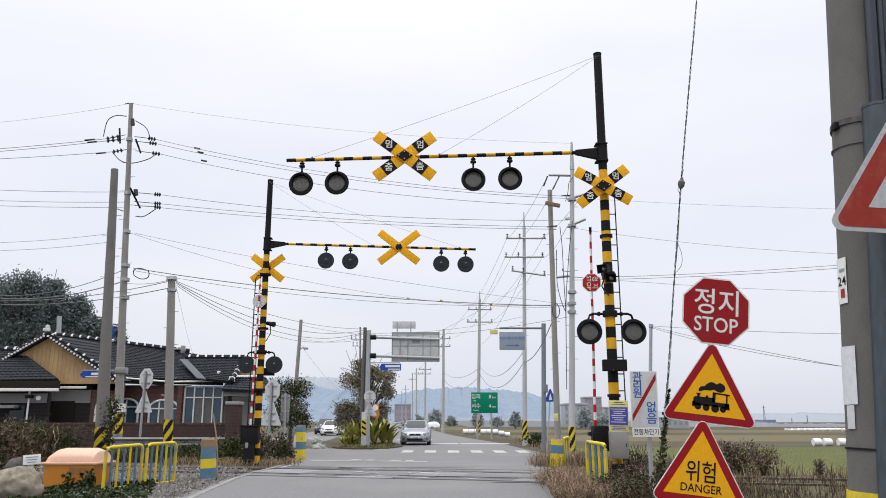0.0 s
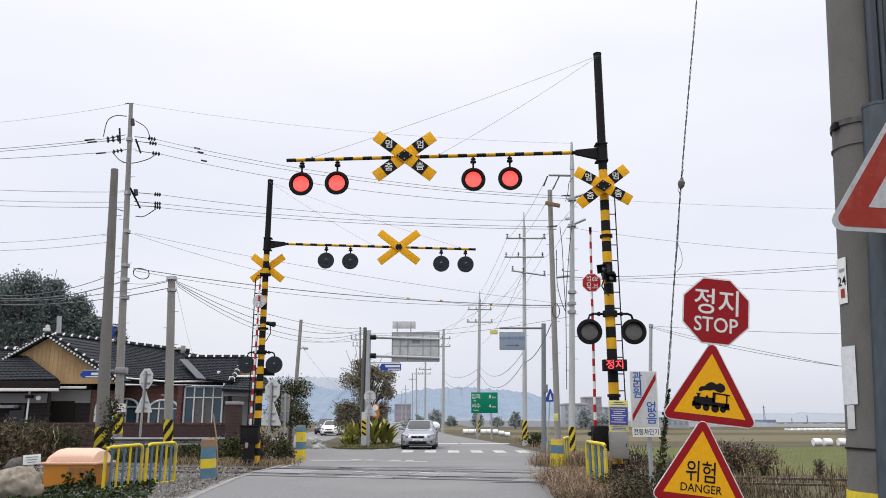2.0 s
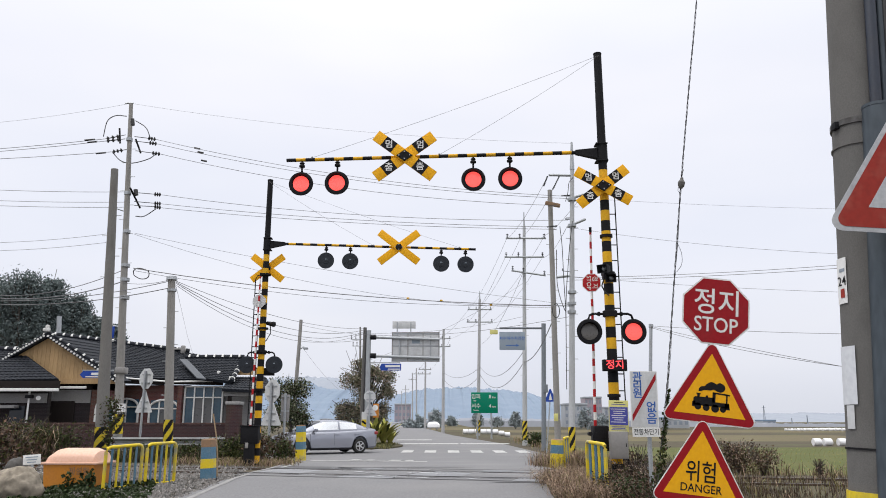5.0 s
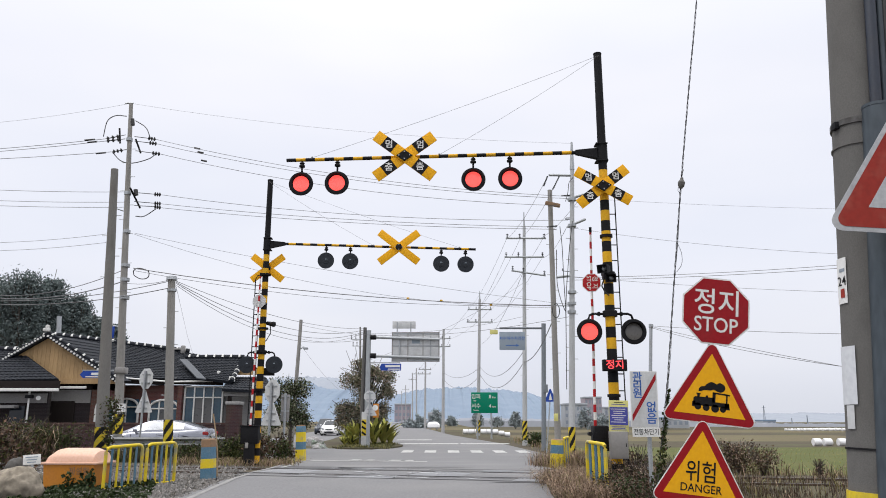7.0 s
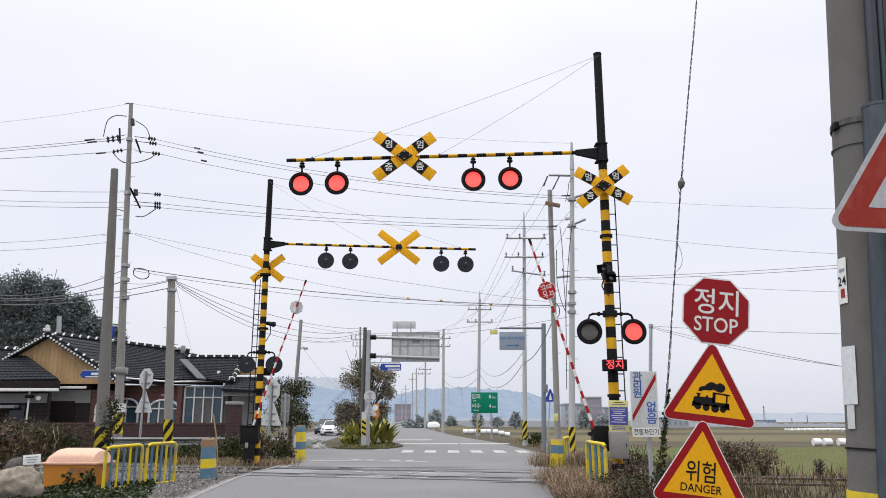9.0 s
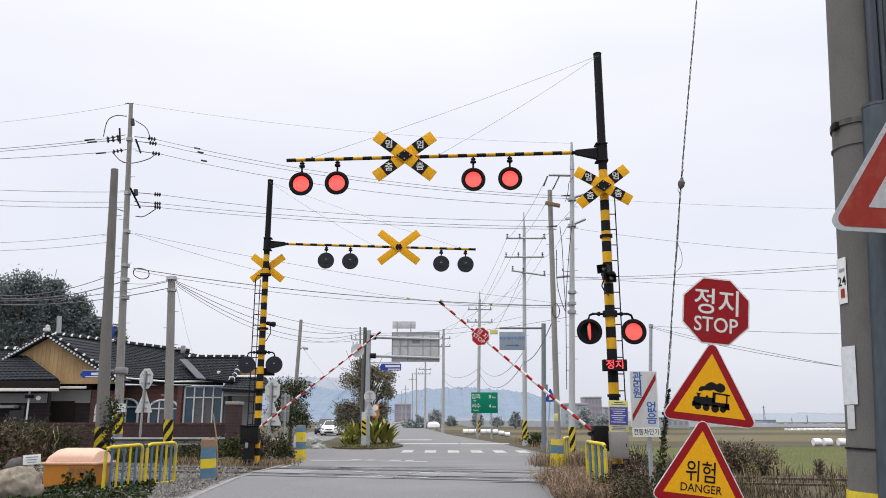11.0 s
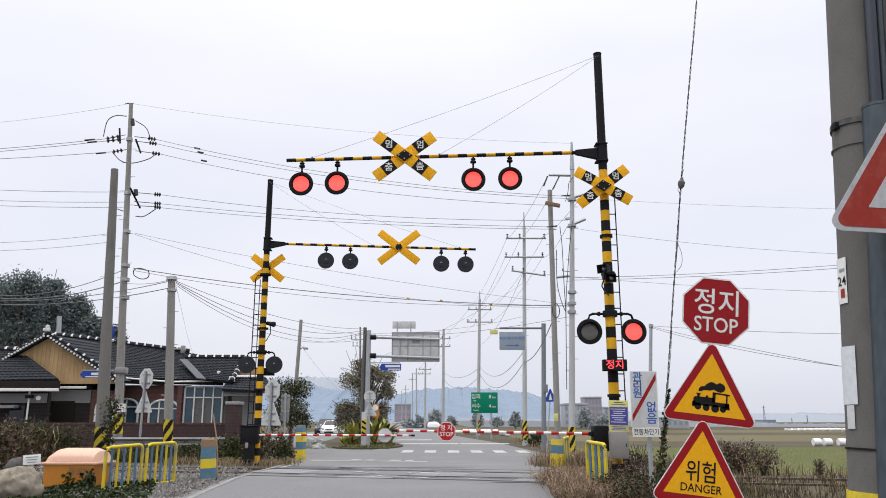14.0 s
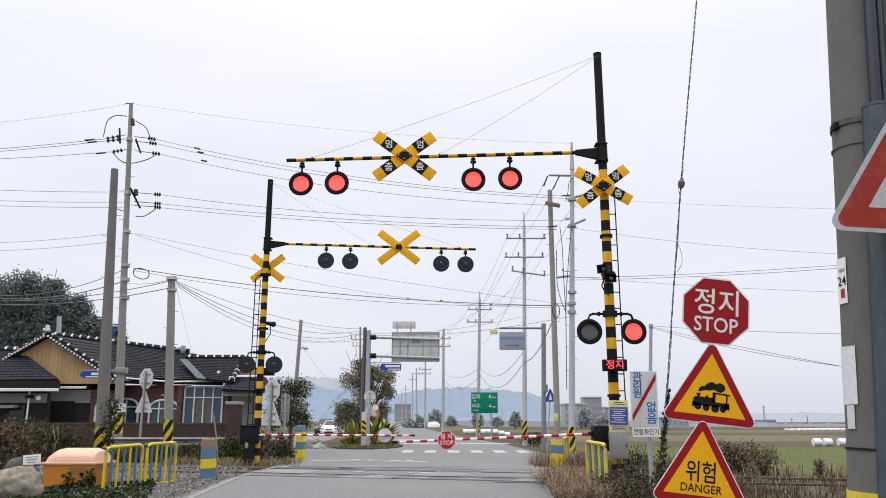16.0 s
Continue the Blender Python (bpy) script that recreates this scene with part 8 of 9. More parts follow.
p3 = pole(F3, (5.087, 46, 13.346), 0.15, 0.09, CONCRETE_LIGHT, "power pole with two crossarms past the junction", wrap=(0.2, 1.3), steps=10)
part("peak", Shape().cyl(Vector((5.086, 46, 13.309)) - Vector(F3), Vector((5.09, 46, 14.228)) - Vector(F3), 0.06, 0.03, 10), STEEL, p3)
arms(p3, F3, (((3.903, 45.8, 12.495), (6.399, 45.8, 12.495)), ((3.811, 45.8, 11.309), (6.259, 45.8, 11.309)), ((4.214, 45.8, 10.454), (6.328, 45.8, 10.135))), 0.06)
F4 = (3.371, 75, 0.095)
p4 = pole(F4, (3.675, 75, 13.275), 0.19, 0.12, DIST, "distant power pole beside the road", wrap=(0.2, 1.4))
part("peak", Shape().cyl(Vector((3.675, 75, 13.218)) - Vector(F4), Vector((3.684, 75, 14.134)) - Vector(F4), 0.07, 0.03, 10), STEEL, p4)
arms(p4, F4, (((2.48, 75, 12.25), (4.848, 75, 12.25)), ((2.359, 75, 11.005), (4.943, 75, 11.005))), 0.07)
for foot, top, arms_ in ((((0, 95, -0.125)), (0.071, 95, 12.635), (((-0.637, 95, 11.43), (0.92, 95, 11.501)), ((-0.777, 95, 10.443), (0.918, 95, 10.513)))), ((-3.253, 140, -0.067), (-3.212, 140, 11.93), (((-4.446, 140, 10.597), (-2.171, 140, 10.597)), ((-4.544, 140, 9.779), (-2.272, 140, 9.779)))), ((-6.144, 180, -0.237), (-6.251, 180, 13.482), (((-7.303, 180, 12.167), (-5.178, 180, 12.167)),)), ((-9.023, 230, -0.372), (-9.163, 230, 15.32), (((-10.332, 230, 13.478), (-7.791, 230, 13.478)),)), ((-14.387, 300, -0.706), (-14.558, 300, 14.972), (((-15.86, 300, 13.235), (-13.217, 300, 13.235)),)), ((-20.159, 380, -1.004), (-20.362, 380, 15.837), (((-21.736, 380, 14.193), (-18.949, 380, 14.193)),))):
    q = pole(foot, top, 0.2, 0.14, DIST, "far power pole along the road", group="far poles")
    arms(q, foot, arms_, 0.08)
F5 = (-9.31, 48, 0.3)
p5 = pole(F5, (-9.03, 48, 7.69), 0.14, 0.1, CONCRETE_TAN, "concrete pole with a street lamp behind the trees")
part("lamp_arm", Shape().tube([Vector((-8.987, 48, 5.837)) - Vector(F5), Vector((-8.814, 48, 5.979)) - Vector(F5), Vector((-8.669, 48, 5.908)) - Vector(F5)], 0.04, 6).box(Vector((-8.667, 48, 5.872)) - Vector(F5), (0.3, 0.25, 0.14), 0.05), STEEL, p5)
F6 = (-5.536, 52, 0.318)
p6 = pole(F6, (-5.688, 52, 7.715), 0.1, 0.06, CONCRETE_TAN, "slim power pole behind the tree")
arms(p6, F6, (((-6.291, 51.8, 6.851), (-5.326, 51.8, 6.851)), ((-6.163, 51.8, 6.39), (-5.315, 51.8, 6.39))), 0.03)
F7 = (-4.52, 43, 0.057)
p7 = pole(F7, (-4.43, 43, 6.593), 0.12, 0.1, CONCRETE, "dark weathered pole wound with cables beside the gantry")
part("cable", Shape().tube([Vector((-4.385, 42.7, 1.572)) - Vector(F7), Vector((-4.355, 42.7, 4.344)) - Vector(F7), Vector((-4.306, 42.7, 6.397)) - Vector(F7)], 0.05, 6), WIRE, p7)
F8 = (4.975, 19, 0.224)
p8 = pole(F8, (5.23, 19, 3.748), 0.05, 0.04, STEEL, "thin grey steel post past the track")
part("head", Shape().cyl(Vector((5.227, 19, 3.706)) - Vector(F8), Vector((5.233, 19, 3.791)) - Vector(F8), 0.055, n=10), STEEL, p8)

# ---- overhead lines ----
def line(a, b, drop, r, mat=None, knot=False):
    ob = solo("overhead_wire", Shape().tube(sag(a, b, drop, 18), r * 0.72, 5), mat or WIRE_GREY, "thin overhead line between poles", "wire", "overhead lines")
    return ob


for a, b, d, r in (
        ((-19.96, 30, 12.421), (-13.228, 28, 12.203), 0.03, 0.016), ((-19.943, 30, 12.297), (-13.219, 28, 12.109), 0.03, 0.016), ((-19.905, 30, 12.023), (-12.91, 28, 11.665), 0.03, 0.016),
        ((-11.254, 28, 12.179), (4.744, 27, 9.547), 0.4, 0.013), ((-11.194, 28, 11.992), (4.783, 27, 9.46), 0.4, 0.013), ((-11.027, 28, 11.571), (4.208, 27, 9.198), 0.4, 0.013),
        ((-19.733, 30, 10.791), (-12.164, 28, 10.03), 0.05, 0.014), ((-19.669, 30, 10.329), (-12.083, 28, 9.622), 0.05, 0.014), ((-19.638, 30, 10.111), (-12.064, 28, 9.419), 0.05, 0.014),
        ((-10.868, 28, 9.916), (4.606, 27, 8.635), 0.3, 0.013), ((-10.839, 28, 9.554), (4.181, 27, 8.377), 0.18, 0.013), ((-10.826, 28, 9.396), (4.178, 27, 8.291), 0.18, 0.013),
        ((-20.122, 30, 13.58), (-12.455, 28, 13.676), 0.1, 0.007), ((-12.276, 28, 13.676), (4.865, 27, 11.637), 0.3, 0.006),
        ((-19.412, 30, 8.485), (-10.866, 24.2, 7.444), 0.1, 0.01), ((-19.366, 30, 8.155), (-10.839, 24.2, 7.158), 0.1, 0.01),
        ((-11.755, 28, 8.39), (4.633, 27, 5.483), 0.2, 0.009), ((-11.751, 28, 8.346), (4.535, 30, 5.82), 0.7, 0.009),
        ((-19.136, 30, 6.506), (-12.133, 28, 6.921), 0.5, 0.02), ((-19.12, 30, 6.391), (-12.114, 28, 6.489), 0.4, 0.028), ((-19.088, 30, 6.162), (-9.538, 26, 6.167), 0.3, 0.02), ((-19.072, 30, 6.048), (-9.518, 26, 5.927), 0.3, 0.022),
        ((-11.675, 28, 7.03), (4.632, 27, 5.442), 0.3, 0.022), ((-11.667, 28, 6.943), (4.538, 30, 5.934), 0.45, 0.012), ((-12.114, 28, 6.489), (-9.541, 26, 6.207), 0.1, 0.012),
        ((-9.301, 26, 6.167), (-4.44, 43, 6.529), 0.45, 0.014), ((-9.298, 26, 6.127), (-4.44, 43, 6.46), 0.8, 0.016), ((-9.292, 26, 6.087), (-4.44, 43, 6.36), 1.0, 0.016), ((-9.286, 26, 6.02), (-4.44, 43, 6.3), 1.15, 0.012),
        ((-9.286, 26, 5.967), (-14.872, 44, 6.319), 0.0, 0.007), ((-14.872, 44, 6.319), (-13.851, 45.2, 2.874), 0.1, 0.007),
        ((4.826, 27, 9.503), (16.57, 25, 8.461), 0.1, 0.006), ((4.782, 27, 8.334), (14.377, 22, 6.17), 0.2, 0.008), ((4.711, 27, 6.474), (14.938, 24, 6.508), 0.1, 0.012), ((4.708, 27, 6.391), (14.923, 24, 6.396), 0.1, 0.012),
        ((4.713, 27, 6.516), (14.789, 24, 5.397), 0.1, 0.008), ((5.23, 19, 3.748), (9.742, 16, 3.201), 0.05, 0.007), ((5.229, 19, 3.734), (7.216, 12, 2.084), 0.05, 0.007), ((5.227, 19, 3.706), (7.223, 12, 2.136), 0.12, 0.007),
        ((3.908, 27, 10.339), (3.954, 46, 12.471), 0.3, 0.012), ((4.351, 27, 10.339), (4.801, 46, 12.471), 0.3, 0.012), ((5.166, 27, 9.591), (5.86, 46, 12.471), 0.3, 0.012), ((4.577, 27, 8.42), (6.18, 46, 11.316), 0.3, 0.012),
        ((3.954, 46, 12.471), (2.537, 75, 12.25), 0.5, 0.014), ((4.801, 46, 12.471), (3.439, 75, 12.25), 0.5, 0.014), ((6.213, 46, 12.471), (4.735, 75, 12.25), 0.5, 0.014), ((3.862, 46, 11.316), (2.471, 75, 11.005), 0.5, 0.014), ((6.18, 46, 11.316), (4.83, 75, 11.005), 0.5, 0.014), ((4.927, 46, 10.315), (3.683, 75, 8.766), 0.8, 0.016),
        ((2.537, 75, 12.25), (-0.637, 95, 11.43), 0.4, 0.014), ((4.735, 75, 12.25), (0.92, 95, 11.43), 0.4, 0.014), ((3.65, 75, 5.789), (0.07, 95, 6.401), 1.2, 0.03), ((4.904, 46, 4.907), (3.65, 75, 5.789), 1.4, 0.03), ((4.92, 46, 5.585), (3.658, 75, 6.555), 1.2, 0.025), ((3.658, 75, 6.555), (0.07, 95, 7.231), 0.8, 0.025), ((4.507, 30, 5.661), (4.904, 46, 4.907), 0.5, 0.03),
        ((0.92, 95, 11.43), (-2.171, 140, 10.597), 0.4, 0.016), ((-0.637, 95, 11.43), (-4.446, 140, 10.597), 0.4, 0.016), ((-3.206, 140, 10.597), (-9.152, 230, 14.147), 0.5, 0.02),
        ((-9.051, 48, 7.374), (4.618, 27, 5.074), 0.7, 0.012), ((-9.014, 48, 6.478), (-4.358, 43, 5.951), 0.2, 0.014), ((-4.365, 43, 6.271), (4.969, 46, 7.645), 0.3, 0.012), ((-8.999, 48, 6.121), (-8.106, 60, 3.783), 0.2, 0.01), ((-4.329, 43, 4.68), (5.019, 46, 9.747), 0.4, 0.01)):
    line(a, b, d, r)
for q in ((-1.281, 27.4, 5.793), (-0.062, 27.3, 5.694), (1.74, 27.2, 5.513)):
    solo("cable_marker", Shape().box((q[0], q[1], q[2]), (0.1, 0.04, 0.05), 0.008), YELLOW, "small yellow marker clipped on the cable", "cable marker", "cable markers")
for a, b in (((-14.142, 28.2, 12.221), (-13.744, 28.2, 12.256)), ((-14.021, 28.2, 12.126), (-13.646, 28.2, 12.162)), ((-13.64, 28.2, 11.667), (-13.266, 28.2, 11.703)), ((-9.722, 28, 11.828), (-9.498, 28, 11.781)), ((-9.578, 28, 11.665), (-9.354, 28, 11.618)), ((-9.421, 28, 11.316), (-9.198, 28, 11.27))):
    solo("line_sleeve", Shape().cyl(a, b, 0.035, n=8), WIRE, "dark sleeve clamped on the line", "line sleeve", "line sleeves")
guy = thing("guy_wire", (2.989, 11, 0.569), "twisted guy wire with an insulator knob", "wire")
og = Vector((2.989, 11, 0.569))
run = bend([Vector(q) - og for q in ((2.989, 11, 0.569), (3.14, 10.8, 1.845), (3.254, 10.5, 3.321), (3.349, 10.2, 4.639), (3.446, 9.9, 5.872), (3.565, 9.6, 7.188), (3.72, 9.3, 8.777))], 60)
for turn in (0.0, math.pi):
    part("strand", Shape().tube([q + Vector((0.007 * math.cos(k * 0.55 + turn), 0.007 * math.sin(k * 0.55 + turn), 0)) for k, q in enumerate(run)], 0.0055, 5), WIRE_GREY if turn else WIRE, guy)
part("loose_strand", Shape().tube(bend([Vector(q) - og for q in ((3.156, 10.8, 1.845), (3.19, 10.6, 2.5), (3.214, 10.5, 3.08), (3.29, 10.35, 3.8), (3.322, 10.2, 4.474), (3.306, 10.2, 4.598), (3.373, 10.1, 4.856))]), 0.0035, 5), WIRE, guy)
part("loose_strand", Shape().tube(bend([Vector(q) - og for q in ((3.29, 10.35, 3.86), (3.34, 10.35, 3.7), (3.33, 10.35, 3.55), (3.27, 10.4, 3.45))]), 0.0035, 5), WIRE, guy)
part("insulator_knob", Shape().lathe(Vector((3.33, 10.15, 4.591)) - og, Vector((3.359, 10.15, 4.773)) - og, [(0, 0.02), (0.04, 0.045), (0.09, 0.05), (0.13, 0.025), (0.16, 0.02)], 12), CONCRETE, guy)

# ---- far things ----
BALE = material("white_bale_wrap", (0.75, 0.75, 0.76), (0.68, 0.68, 0.7), 0.45, bump=0.05, dirt=0.15)


def bale(at, r, w):
    solo("straw_bale", Shape().lathe((at[0] - w / 2, at[1], at[2] + r * 0.95), (at[0] + w, at[1], at[2] + r * 0.95), [(0, r * 0.86), (w * 0.06, r * 0.97), (w * 0.5, r), (w * 0.94, r * 0.97), (w, r * 0.86)], 18), BALE, "round straw bale in white wrapping", "straw bale", "wrapped bales")


for x in (47.1, 48.45, 50.25):
    bale((x, 98.4, ground_height(x, 98.4)), 0.5, 0.98)
for i in range(8):
    x = 2.45 + 0.64 * i
    bale((x, 84 + 0.1 * (i % 3), ground_height(x, 84)), 0.28, 0.6)
for i in range(28):
    k = i / 27
    bale((107.6 + 17.9 * k + 0.6 * (i * 7 % 3), 240 + 5 * (i % 3), -1.7), 0.36 + 0.12 * k, 0.75 + 0.2 * k)


def covered_load():
    t = thing("covered_trailer", (-1.45, 120, -0.05), "small trailer with a load under a white sheet beside the road", "trailer")
    sheet = Shape()
    n, k, vs = 10, 8, []
    for i in range(n + 1):
        x = -0.95 + 1.9 * i / n
        h = 0.85 * (1 - abs(2 * i / n - 1) ** 4 * 0.45) + 0.12 * noise.noise((x * 2.1, 3, 0))
        vs += [(x, -0.7 * math.cos(math.pi * j / k), 0.48 + h * math.sin(math.pi * j / k) ** 0.5) for j in range(k + 1)]
    sheet.add(vs, [(i * (k + 1) + j, i * (k + 1) + j + 1, (i + 1) * (k + 1) + j + 1, (i + 1) * (k + 1) + j) for i in range(n) for j in range(k)] + [tuple(range(k, -1, -1)), tuple(n * (k + 1) + j for j in range(k + 1))])
    part("sheet", sheet, BALE, t, "crumpled white sheet")
    part("bed", Shape().box((0, 0, 0.42), (1.9, 1.3, 0.14), 0.02), STEEL_BOX, t)
    for x in (-0.55, 0.55):
        for y in (-0.6, 0.6):
            part("wheel", Shape().cyl((x, y - 0.07, 0.3), (x, y + 0.07, 0.3), 0.2, n=18), STEEL_BOX, t)


covered_load()


# distance haze is put into the base colour: pale, bluish, low in contrast
def haze_tint_mat(name, c1, c2):
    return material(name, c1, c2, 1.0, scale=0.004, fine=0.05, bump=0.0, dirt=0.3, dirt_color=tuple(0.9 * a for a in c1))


# hills and tree line carry their haze as paint, paler the farther
HILL = haze_tint_mat("distant_haze_tinted_hill", (0.185, 0.235, 0.305), (0.155, 0.205, 0.275))
HILL_FAR = haze_tint_mat("farther_haze_tinted_hill", (0.26, 0.285, 0.33), (0.245, 0.27, 0.315))
TREE_FAR = haze_tint_mat("distant_haze_tinted_trees", (0.25, 0.26, 0.29), (0.21, 0.225, 0.255))


def ridge_line(name, y, pts, mat, seed, rough, label, depth=1.0):
    """Hills on the skyline as a rounded bank, not a flat sheet."""
    sh = Shape()
    n, vs = 520, []
    x0, x1 = pts[0][0], pts[-1][0]
    for i in range(n + 1):
        x = x0 + (x1 - x0) * i / n
        for (ax, az), (bx, bz) in zip(pts, pts[1:]):
            if ax <= x <= bx:
                u = (x - ax) / (bx - ax)
                h = az + (bz - az) * (u * u * (3 - 2 * u))
        h += rough * (noise.noise((x * 0.02, seed, 0)) + 0.6 * noise.noise((x * 0.09, seed, 5)) + 0.4 * noise.noise((x * 0.3, seed, 9)) + 0.7 * abs(noise.noise((x * 110.0 / y, seed, 2))) + 0.5 * abs(noise.noise((x * 260.0 / y, seed, 4))))
        for v, w in ((-0.25, 0.0), (-0.15, 0.55), (-0.05, 0.9), (0, 1.0), (0.2, 0.0)):
            vs.append((x, y + v * y * depth, max(-3, h * w) if w else -3))
    sh.add(vs, [(i * 5 + j, i * 5 + j + 1, i * 5 + 6 + j, i * 5 + 5 + j) for i in range(n) for j in range(4)])
    solo(name, sh, mat, label, "hill", kind="structure")


ridge_line("backdrop", 1400, [(-544.085, 30), (-373.581, 75), (-251.565, 70.751), (-189.089, 54.536), (-106.737, 40.417), (-24.696, 58.582), (57.624, 59.594), (139.761, 52.515), (180.486, 40.417), (230.639, 8.383), (281.258, 2)], HILL, 3, 5.0, "wooded hills coloured hazy blue on the skyline")
ridge_line("backdrop", 2300, [(-1485.693, 120), (-817.398, 110), (-379.162, 130), (-40.466, 60), (361.967, 30), (864.28, 22), (1534.017, 20)], HILL_FAR, 8, 5.0, "far hills coloured pale for haze")
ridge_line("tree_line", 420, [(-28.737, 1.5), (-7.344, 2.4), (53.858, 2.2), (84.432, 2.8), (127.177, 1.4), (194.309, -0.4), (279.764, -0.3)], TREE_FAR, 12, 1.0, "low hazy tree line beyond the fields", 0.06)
# building colours washed pale blue, so the haze is painted on
WALL_FAR = haze_tint_mat("far_haze_tinted_plaster", (0.36, 0.38, 0.42), (0.32, 0.35, 0.38))
BRICK_FAR = haze_tint_mat("far_haze_tinted_red_wall", (0.33, 0.285, 0.32), (0.30, 0.265, 0.30))
ROOF_FAR = haze_tint_mat("far_haze_tinted_blue_roof", (0.17, 0.235, 0.31), (0.16, 0.22, 0.29))
WIN_FAR = haze_tint_mat("far_haze_tinted_window", (0.23, 0.26, 0.31), (0.21, 0.24, 0.29))


def far_house(px0, px1, z, y, mat, label, storeys, cols, roof=None):
    w = px1 - px0
    h = thing("far_building", ((px0 + px1) / 2, y, -0.5), label, "building", "far buildings")
    part("wall", Shape().box((0, 5, z / 2), (w, 10, z + 1), 0.05), mat, h)
    part("roof", Shape().box((0, 5, z + 0.6), (w * 1.04, 10.6, 0.8), 0.2), roof or WALL_FAR, h)
    for s in range(storeys):
        for c in range(cols):
            part("window", Shape().box((-w / 2 + w * (c + 0.5) / cols, -0.03, z * (s + 0.55) / storeys), (w / cols * 0.55, 0.1, z / storeys * 0.5)), WIN_FAR, h)


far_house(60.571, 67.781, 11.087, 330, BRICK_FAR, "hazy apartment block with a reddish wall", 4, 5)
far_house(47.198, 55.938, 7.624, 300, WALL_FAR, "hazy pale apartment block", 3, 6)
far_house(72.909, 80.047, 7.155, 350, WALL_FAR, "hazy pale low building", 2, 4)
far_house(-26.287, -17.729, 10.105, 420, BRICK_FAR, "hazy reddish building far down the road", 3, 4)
# next: a building block stands in for a white van
far_house(-3.729, -0.691, 3.0, 190, WALL_FAR, "white block standing in for a van beside the road", 1, 3)
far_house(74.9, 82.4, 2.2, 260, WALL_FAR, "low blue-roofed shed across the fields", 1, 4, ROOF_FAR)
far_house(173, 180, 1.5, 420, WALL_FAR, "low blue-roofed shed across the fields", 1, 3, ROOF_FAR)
# faint masts: steel coloured close to the sky to paint in haze
PYLON = haze_tint_mat("far_haze_tinted_steel", (0.27, 0.30, 0.35), (0.25, 0.28, 0.33))
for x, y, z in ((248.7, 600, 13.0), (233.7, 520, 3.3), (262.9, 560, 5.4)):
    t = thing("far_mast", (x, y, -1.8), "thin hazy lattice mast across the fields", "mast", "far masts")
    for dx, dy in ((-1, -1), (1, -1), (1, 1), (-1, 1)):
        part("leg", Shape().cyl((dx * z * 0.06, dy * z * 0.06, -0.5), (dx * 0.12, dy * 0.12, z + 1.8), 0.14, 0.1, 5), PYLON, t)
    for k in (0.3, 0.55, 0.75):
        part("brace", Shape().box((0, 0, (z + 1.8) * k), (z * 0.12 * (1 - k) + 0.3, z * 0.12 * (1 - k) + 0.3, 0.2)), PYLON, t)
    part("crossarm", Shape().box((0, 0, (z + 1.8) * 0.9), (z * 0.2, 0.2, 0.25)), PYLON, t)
# field trees: haze painted as a pale blue-green leaf colour
LEAF_FAR = leaf_material("far_haze_tinted_leaf", (0.255, 0.295, 0.305), (0.285, 0.32, 0.33), 0.06)
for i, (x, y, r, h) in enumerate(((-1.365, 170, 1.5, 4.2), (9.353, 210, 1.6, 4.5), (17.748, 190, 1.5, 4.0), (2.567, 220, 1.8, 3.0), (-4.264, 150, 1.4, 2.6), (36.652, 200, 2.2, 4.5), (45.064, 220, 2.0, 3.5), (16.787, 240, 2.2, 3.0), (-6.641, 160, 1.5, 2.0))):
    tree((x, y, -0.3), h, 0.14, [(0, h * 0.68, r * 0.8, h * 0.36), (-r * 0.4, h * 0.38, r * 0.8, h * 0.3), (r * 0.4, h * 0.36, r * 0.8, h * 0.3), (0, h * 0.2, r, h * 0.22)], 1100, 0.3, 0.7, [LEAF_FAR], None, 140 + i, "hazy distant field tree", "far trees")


# ---- broad-leaved plants at the junction ----
def clump(at, n, h, seed, label):
    rng = np.random.default_rng(seed)
    c = thing("leafy_plant", Matrix.Translation(at), label, "plant", "plants at the junction")
    for i in range(n):
        a, l = rng.uniform(0, 6.28), h * rng.uniform(0.7, 1.15)
        t, w = rng.uniform(0.15, 0.8), 0.11 * h * rng.uniform(0.7, 1.2)
        sh, vs = Shape(), []
        m = 6
        for k in range(m + 1):
            u = k / m
            out, up = l * t * u * (0.4 + 0.6 * u), l * (u - 0.35 * t * u * u)
            ww = w * math.sin(math.pi * min(0.98, 0.08 + 0.9 * u)) ** 0.8
            cx, cy = math.cos(a) * out, math.sin(a) * out
            px, py = -math.sin(a) * ww, math.cos(a) * ww
            vs += [(cx - px, cy - py, up + 0.25 * ww), (cx, cy, up), (cx + px, cy + py, up + 0.25 * ww)]
        sh.add(vs, [(3 * k + j, 3 * k + j + 1, 3 * k + 4 + j, 3 * k + 3 + j) for k in range(m) for j in range(2)])
        part("leaf", sh, LEAF_YELLOW if rng.uniform() < 0.75 else LEAF_MID, c)
    return c


for i, (px, y, h) in enumerate(((-5.286, 44.0, 1.25), (-4.774, 43.4, 1.45), (-3.832, 43.4, 1.55), (-3.375, 44.0, 1.45), (-3.019, 44.4, 1.0), (-4.28, 42.6, 0.9), (-4.868, 41.6, 0.7), (-5.334, 42.4, 0.6))):
    clump((px, y, 0.05), 42, h, 200 + i, "broad-leaved yellow-green garden plant")
rng0 = np.random.default_rng(77)
blades("grass_patch", tufts(rng0, 260, 18, -5.269, -2.782, 39.4, 46, 0.15), 0.12, 0.3, 0.025, [STRAW_GREEN, LEAF_MID, LEAF_DARK], rng0, "green grass on the junction island", (0.5, 0.3, 0.2), 0.6)
island = Shape()
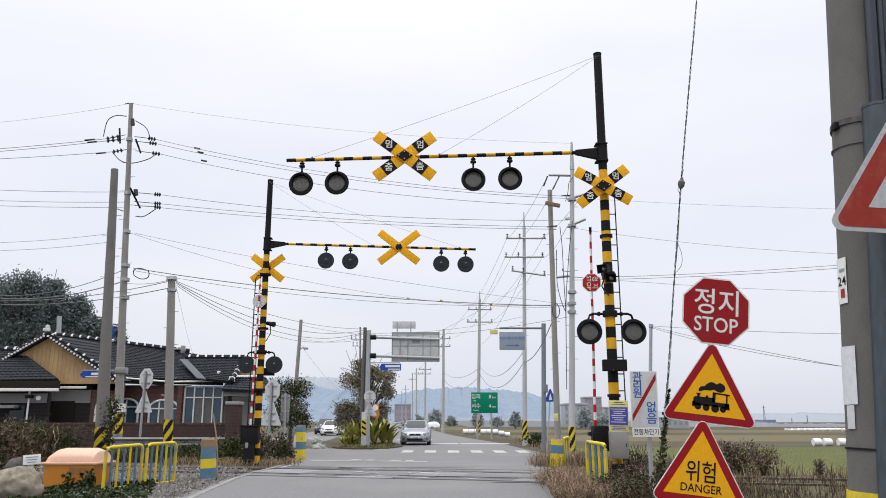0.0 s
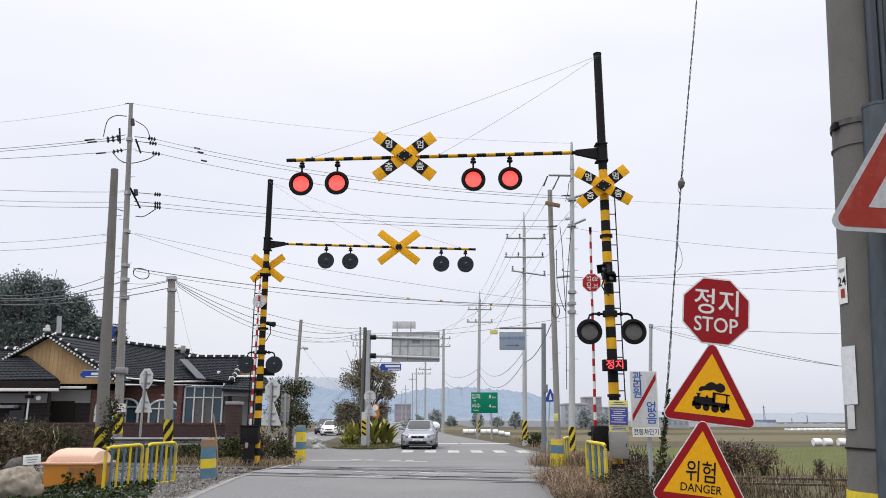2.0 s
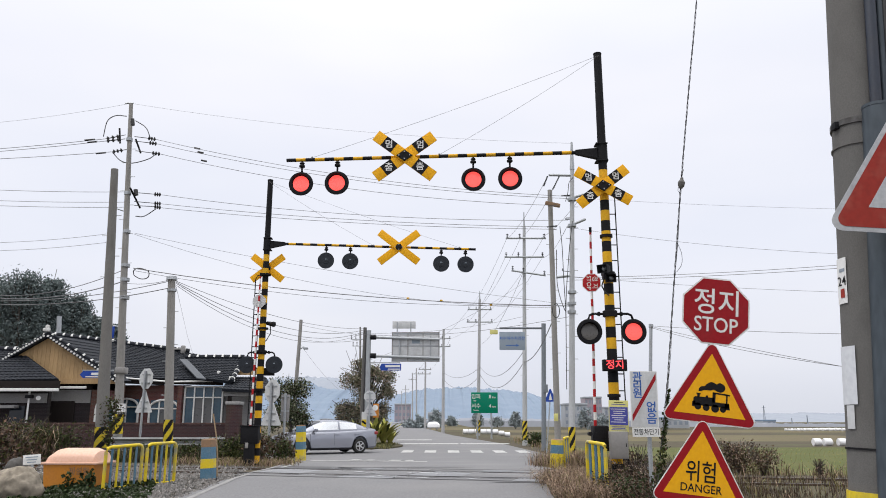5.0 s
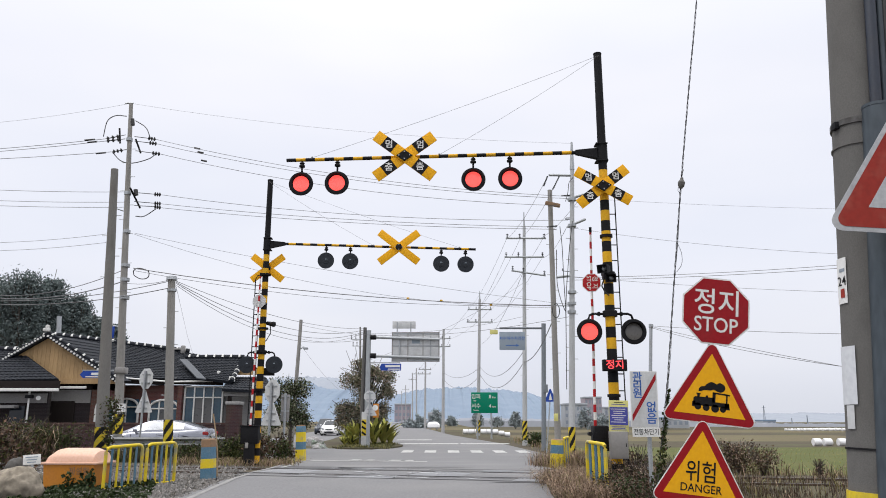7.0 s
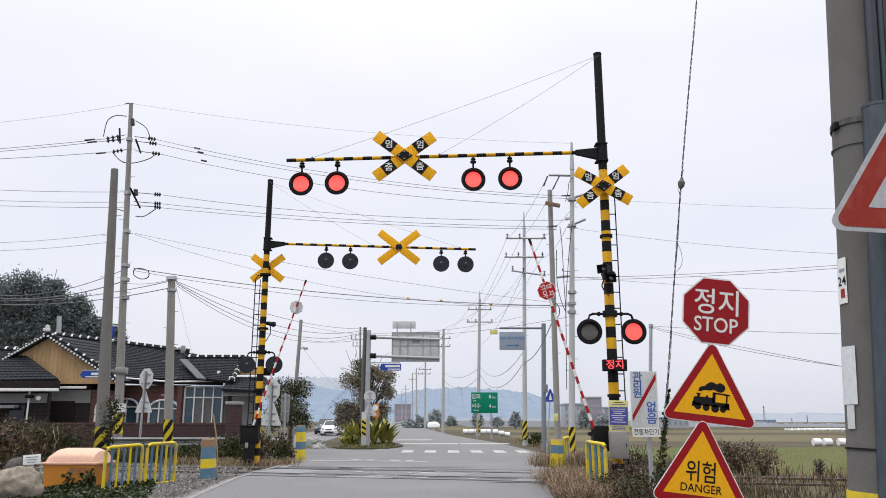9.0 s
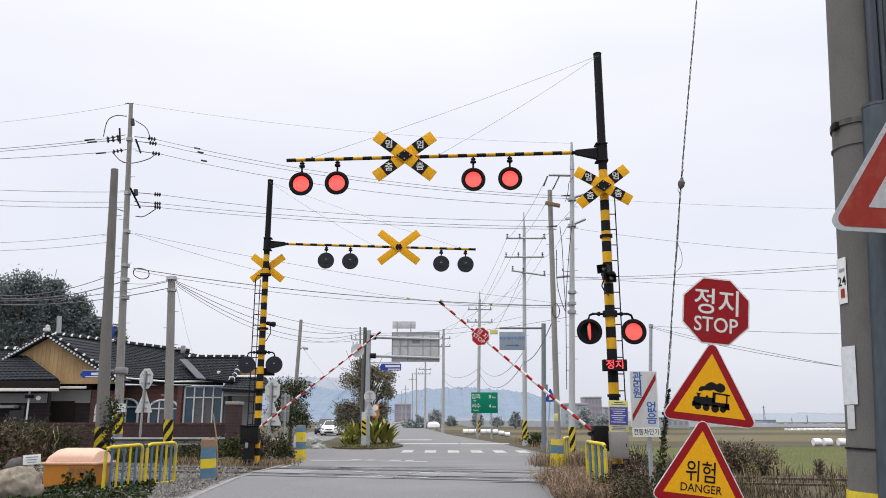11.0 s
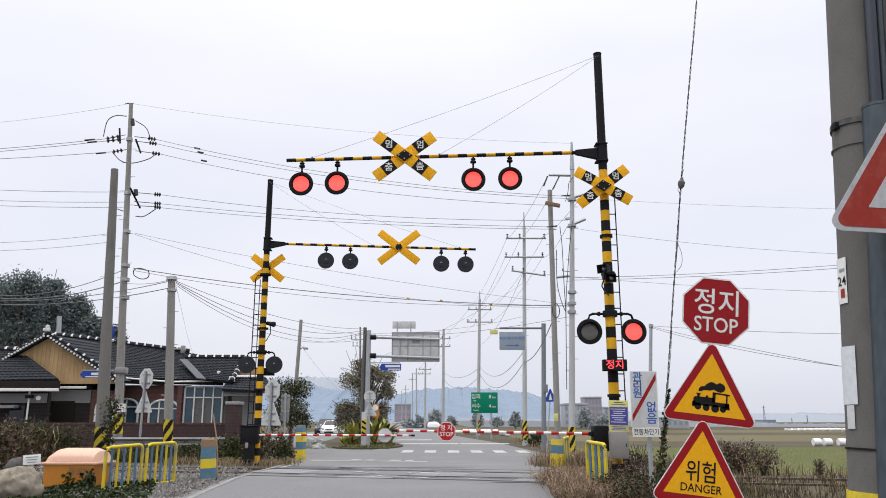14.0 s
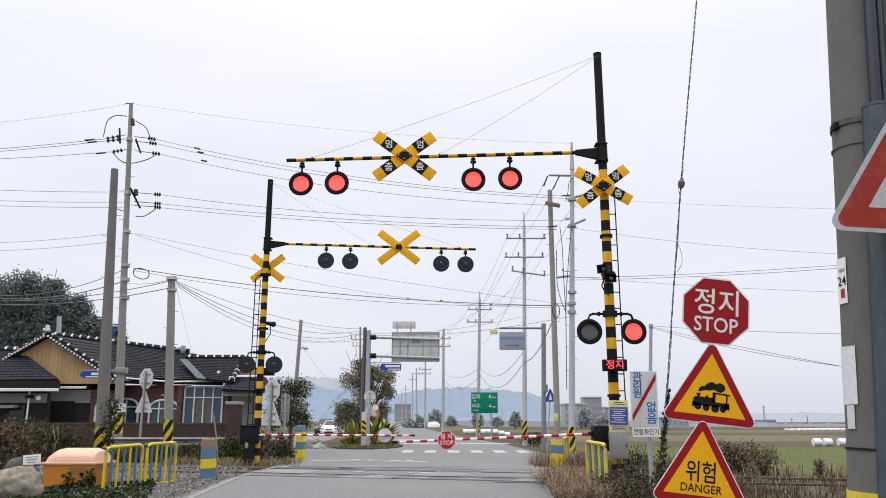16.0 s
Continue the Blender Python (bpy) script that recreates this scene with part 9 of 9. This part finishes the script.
island.add([(-4.225 + 2.0 * math.cos(a) * (1.0 if math.cos(a) > 0 else 0.9), 43.2 + 4.2 * math.sin(a), z) for z in (0.0, 0.1) for a in [2 * math.pi * i / 32 for i in range(32)]], [(i, (i + 1) % 32, 32 + (i + 1) % 32, 32 + i) for i in range(32)] + [tuple(range(32, 64))])
solo("planting_island", island, SOIL, "low earth island with plants at the junction", "traffic island", kind="structure")
TARP = material("crumpled_tarpaulin", (0.34, 0.33, 0.33), (0.16, 0.15, 0.15), 0.7, scale=3, fine=12, bump=0.3, dirt=0.6, dirt_color=(0.08, 0.22, 0.1))


def heap(at, s, seed):
    bm = bmesh.new()
    bmesh.ops.create_icosphere(bm, subdivisions=3, radius=1.0)
    for v in bm.verts:
        k = 1 + 0.45 * noise.noise(v.co * 2.2 + Vector((seed, 0, 0)))
        v.co = Vector((v.co.x * s[0], v.co.y * s[1], max(-0.1, v.co.z) * s[2])) * k
    me = bpy.data.meshes.new("rubbish_heap")
    bm.to_mesh(me)
    bm.free()
    me.materials.append(TARP)
    o = new("rubbish_heap", me)
    o.location = at
    tagged(o, "crumpled heap of sacks and tarpaulin by the lane", "heap", "roadside heaps")


heap((-7.535, 45, 0.0), (0.7, 0.5, 0.5), 4)
heap((-6.428, 40.5, 0.0), (0.45, 0.4, 0.25), 9)

def motions():
    drive()
    yaw = -14.0
    up = [(0.0, 91.0), (7.7, 91.0), (8.0, 88.5), (8.4, 83.4), (8.8, 76.8), (9.2, 69.8), (9.8, 60.0), (10.6, 47.0), (11.3, 36.6), (11.7, 31.2), (12.1, 25.4), (12.5, 19.7), (12.9, 14.7), (13.3, 9.3), (13.7, 4.3), (14.1, -0.9), (14.35, -3.9), (14.5, -3.4), (14.8, -2.6), (16.0, -2.6)]
    walk(arm_right, [(t, Matrix.Translation((0, 0, BAR_R[2] - 0.2)) @ pose(0, 0, 0, 0, 0, yaw) @ pose(0, 0, 0, 0, a, 0)) for t, a in up])
    up = [(0.0, 89.2), (7.8, 89.2), (8.4, 81.9), (8.8, 75.6), (9.2, 69.0), (9.8, 59.0), (10.6, 45.3), (11.3, 33.7), (11.7, 27.2), (12.1, 20.4), (12.5, 13.6), (12.9, 7.3), (13.3, 0.8), (13.5, -0.8), (13.8, -0.2), (16.0, -0.2)]
    walk(arm_left, [(t, Matrix.Translation((0, 0, BAR_L[2] - 0.2)) @ pose(0, 0, 0, 0, -a, 0)) for t, a in up])
    # lamps: the overhead four come on and stay, the lower two alternate
    swap = [2.16, 2.85, 3.48, 4.12, 4.75, 5.38, 6.0, 6.64, 7.25, 7.87, 8.48, 9.1, 9.72, 10.33, 10.95, 11.64, 12.2, 12.8, 13.38, 14.12, 14.7, 15.28, 15.86]

    def turns(lens, times):
        at = lens.location.copy()
        rows, a = [(0.0, 0.0)], 0.0
        for n, t in enumerate(times):
            t0 = t - 0.1 if n % 2 == 0 else t + 0.02
            rows += [(t0, a), (t0 + 0.034, a + 70), (t0 + 0.067, a + 140), (t0 + 0.1, a + 180)]
            a += 180
        rows.append((16.0, a)) if rows[-1][0] < 15.99 else None
        walk(lens, [(t, Matrix.Translation(at) @ pose(0, 0, 0, 0, 0, q)) for t, q in rows])
    for lens in TURNERS[:4]:
        turns(lens, [0.46])
    p = PANEL[0].location.copy()
    walk(PANEL[0], [(t, Matrix.Translation(p) @ pose(0, 0, 0, q, 0, 0)) for t, q in ((0.0, 180), (0.40, 180), (0.434, 120), (0.467, 60), (0.5, 0), (16.0, 0))])
    turns(TURNERS[4], swap[1:])
    turns(TURNERS[5], swap)


motions()
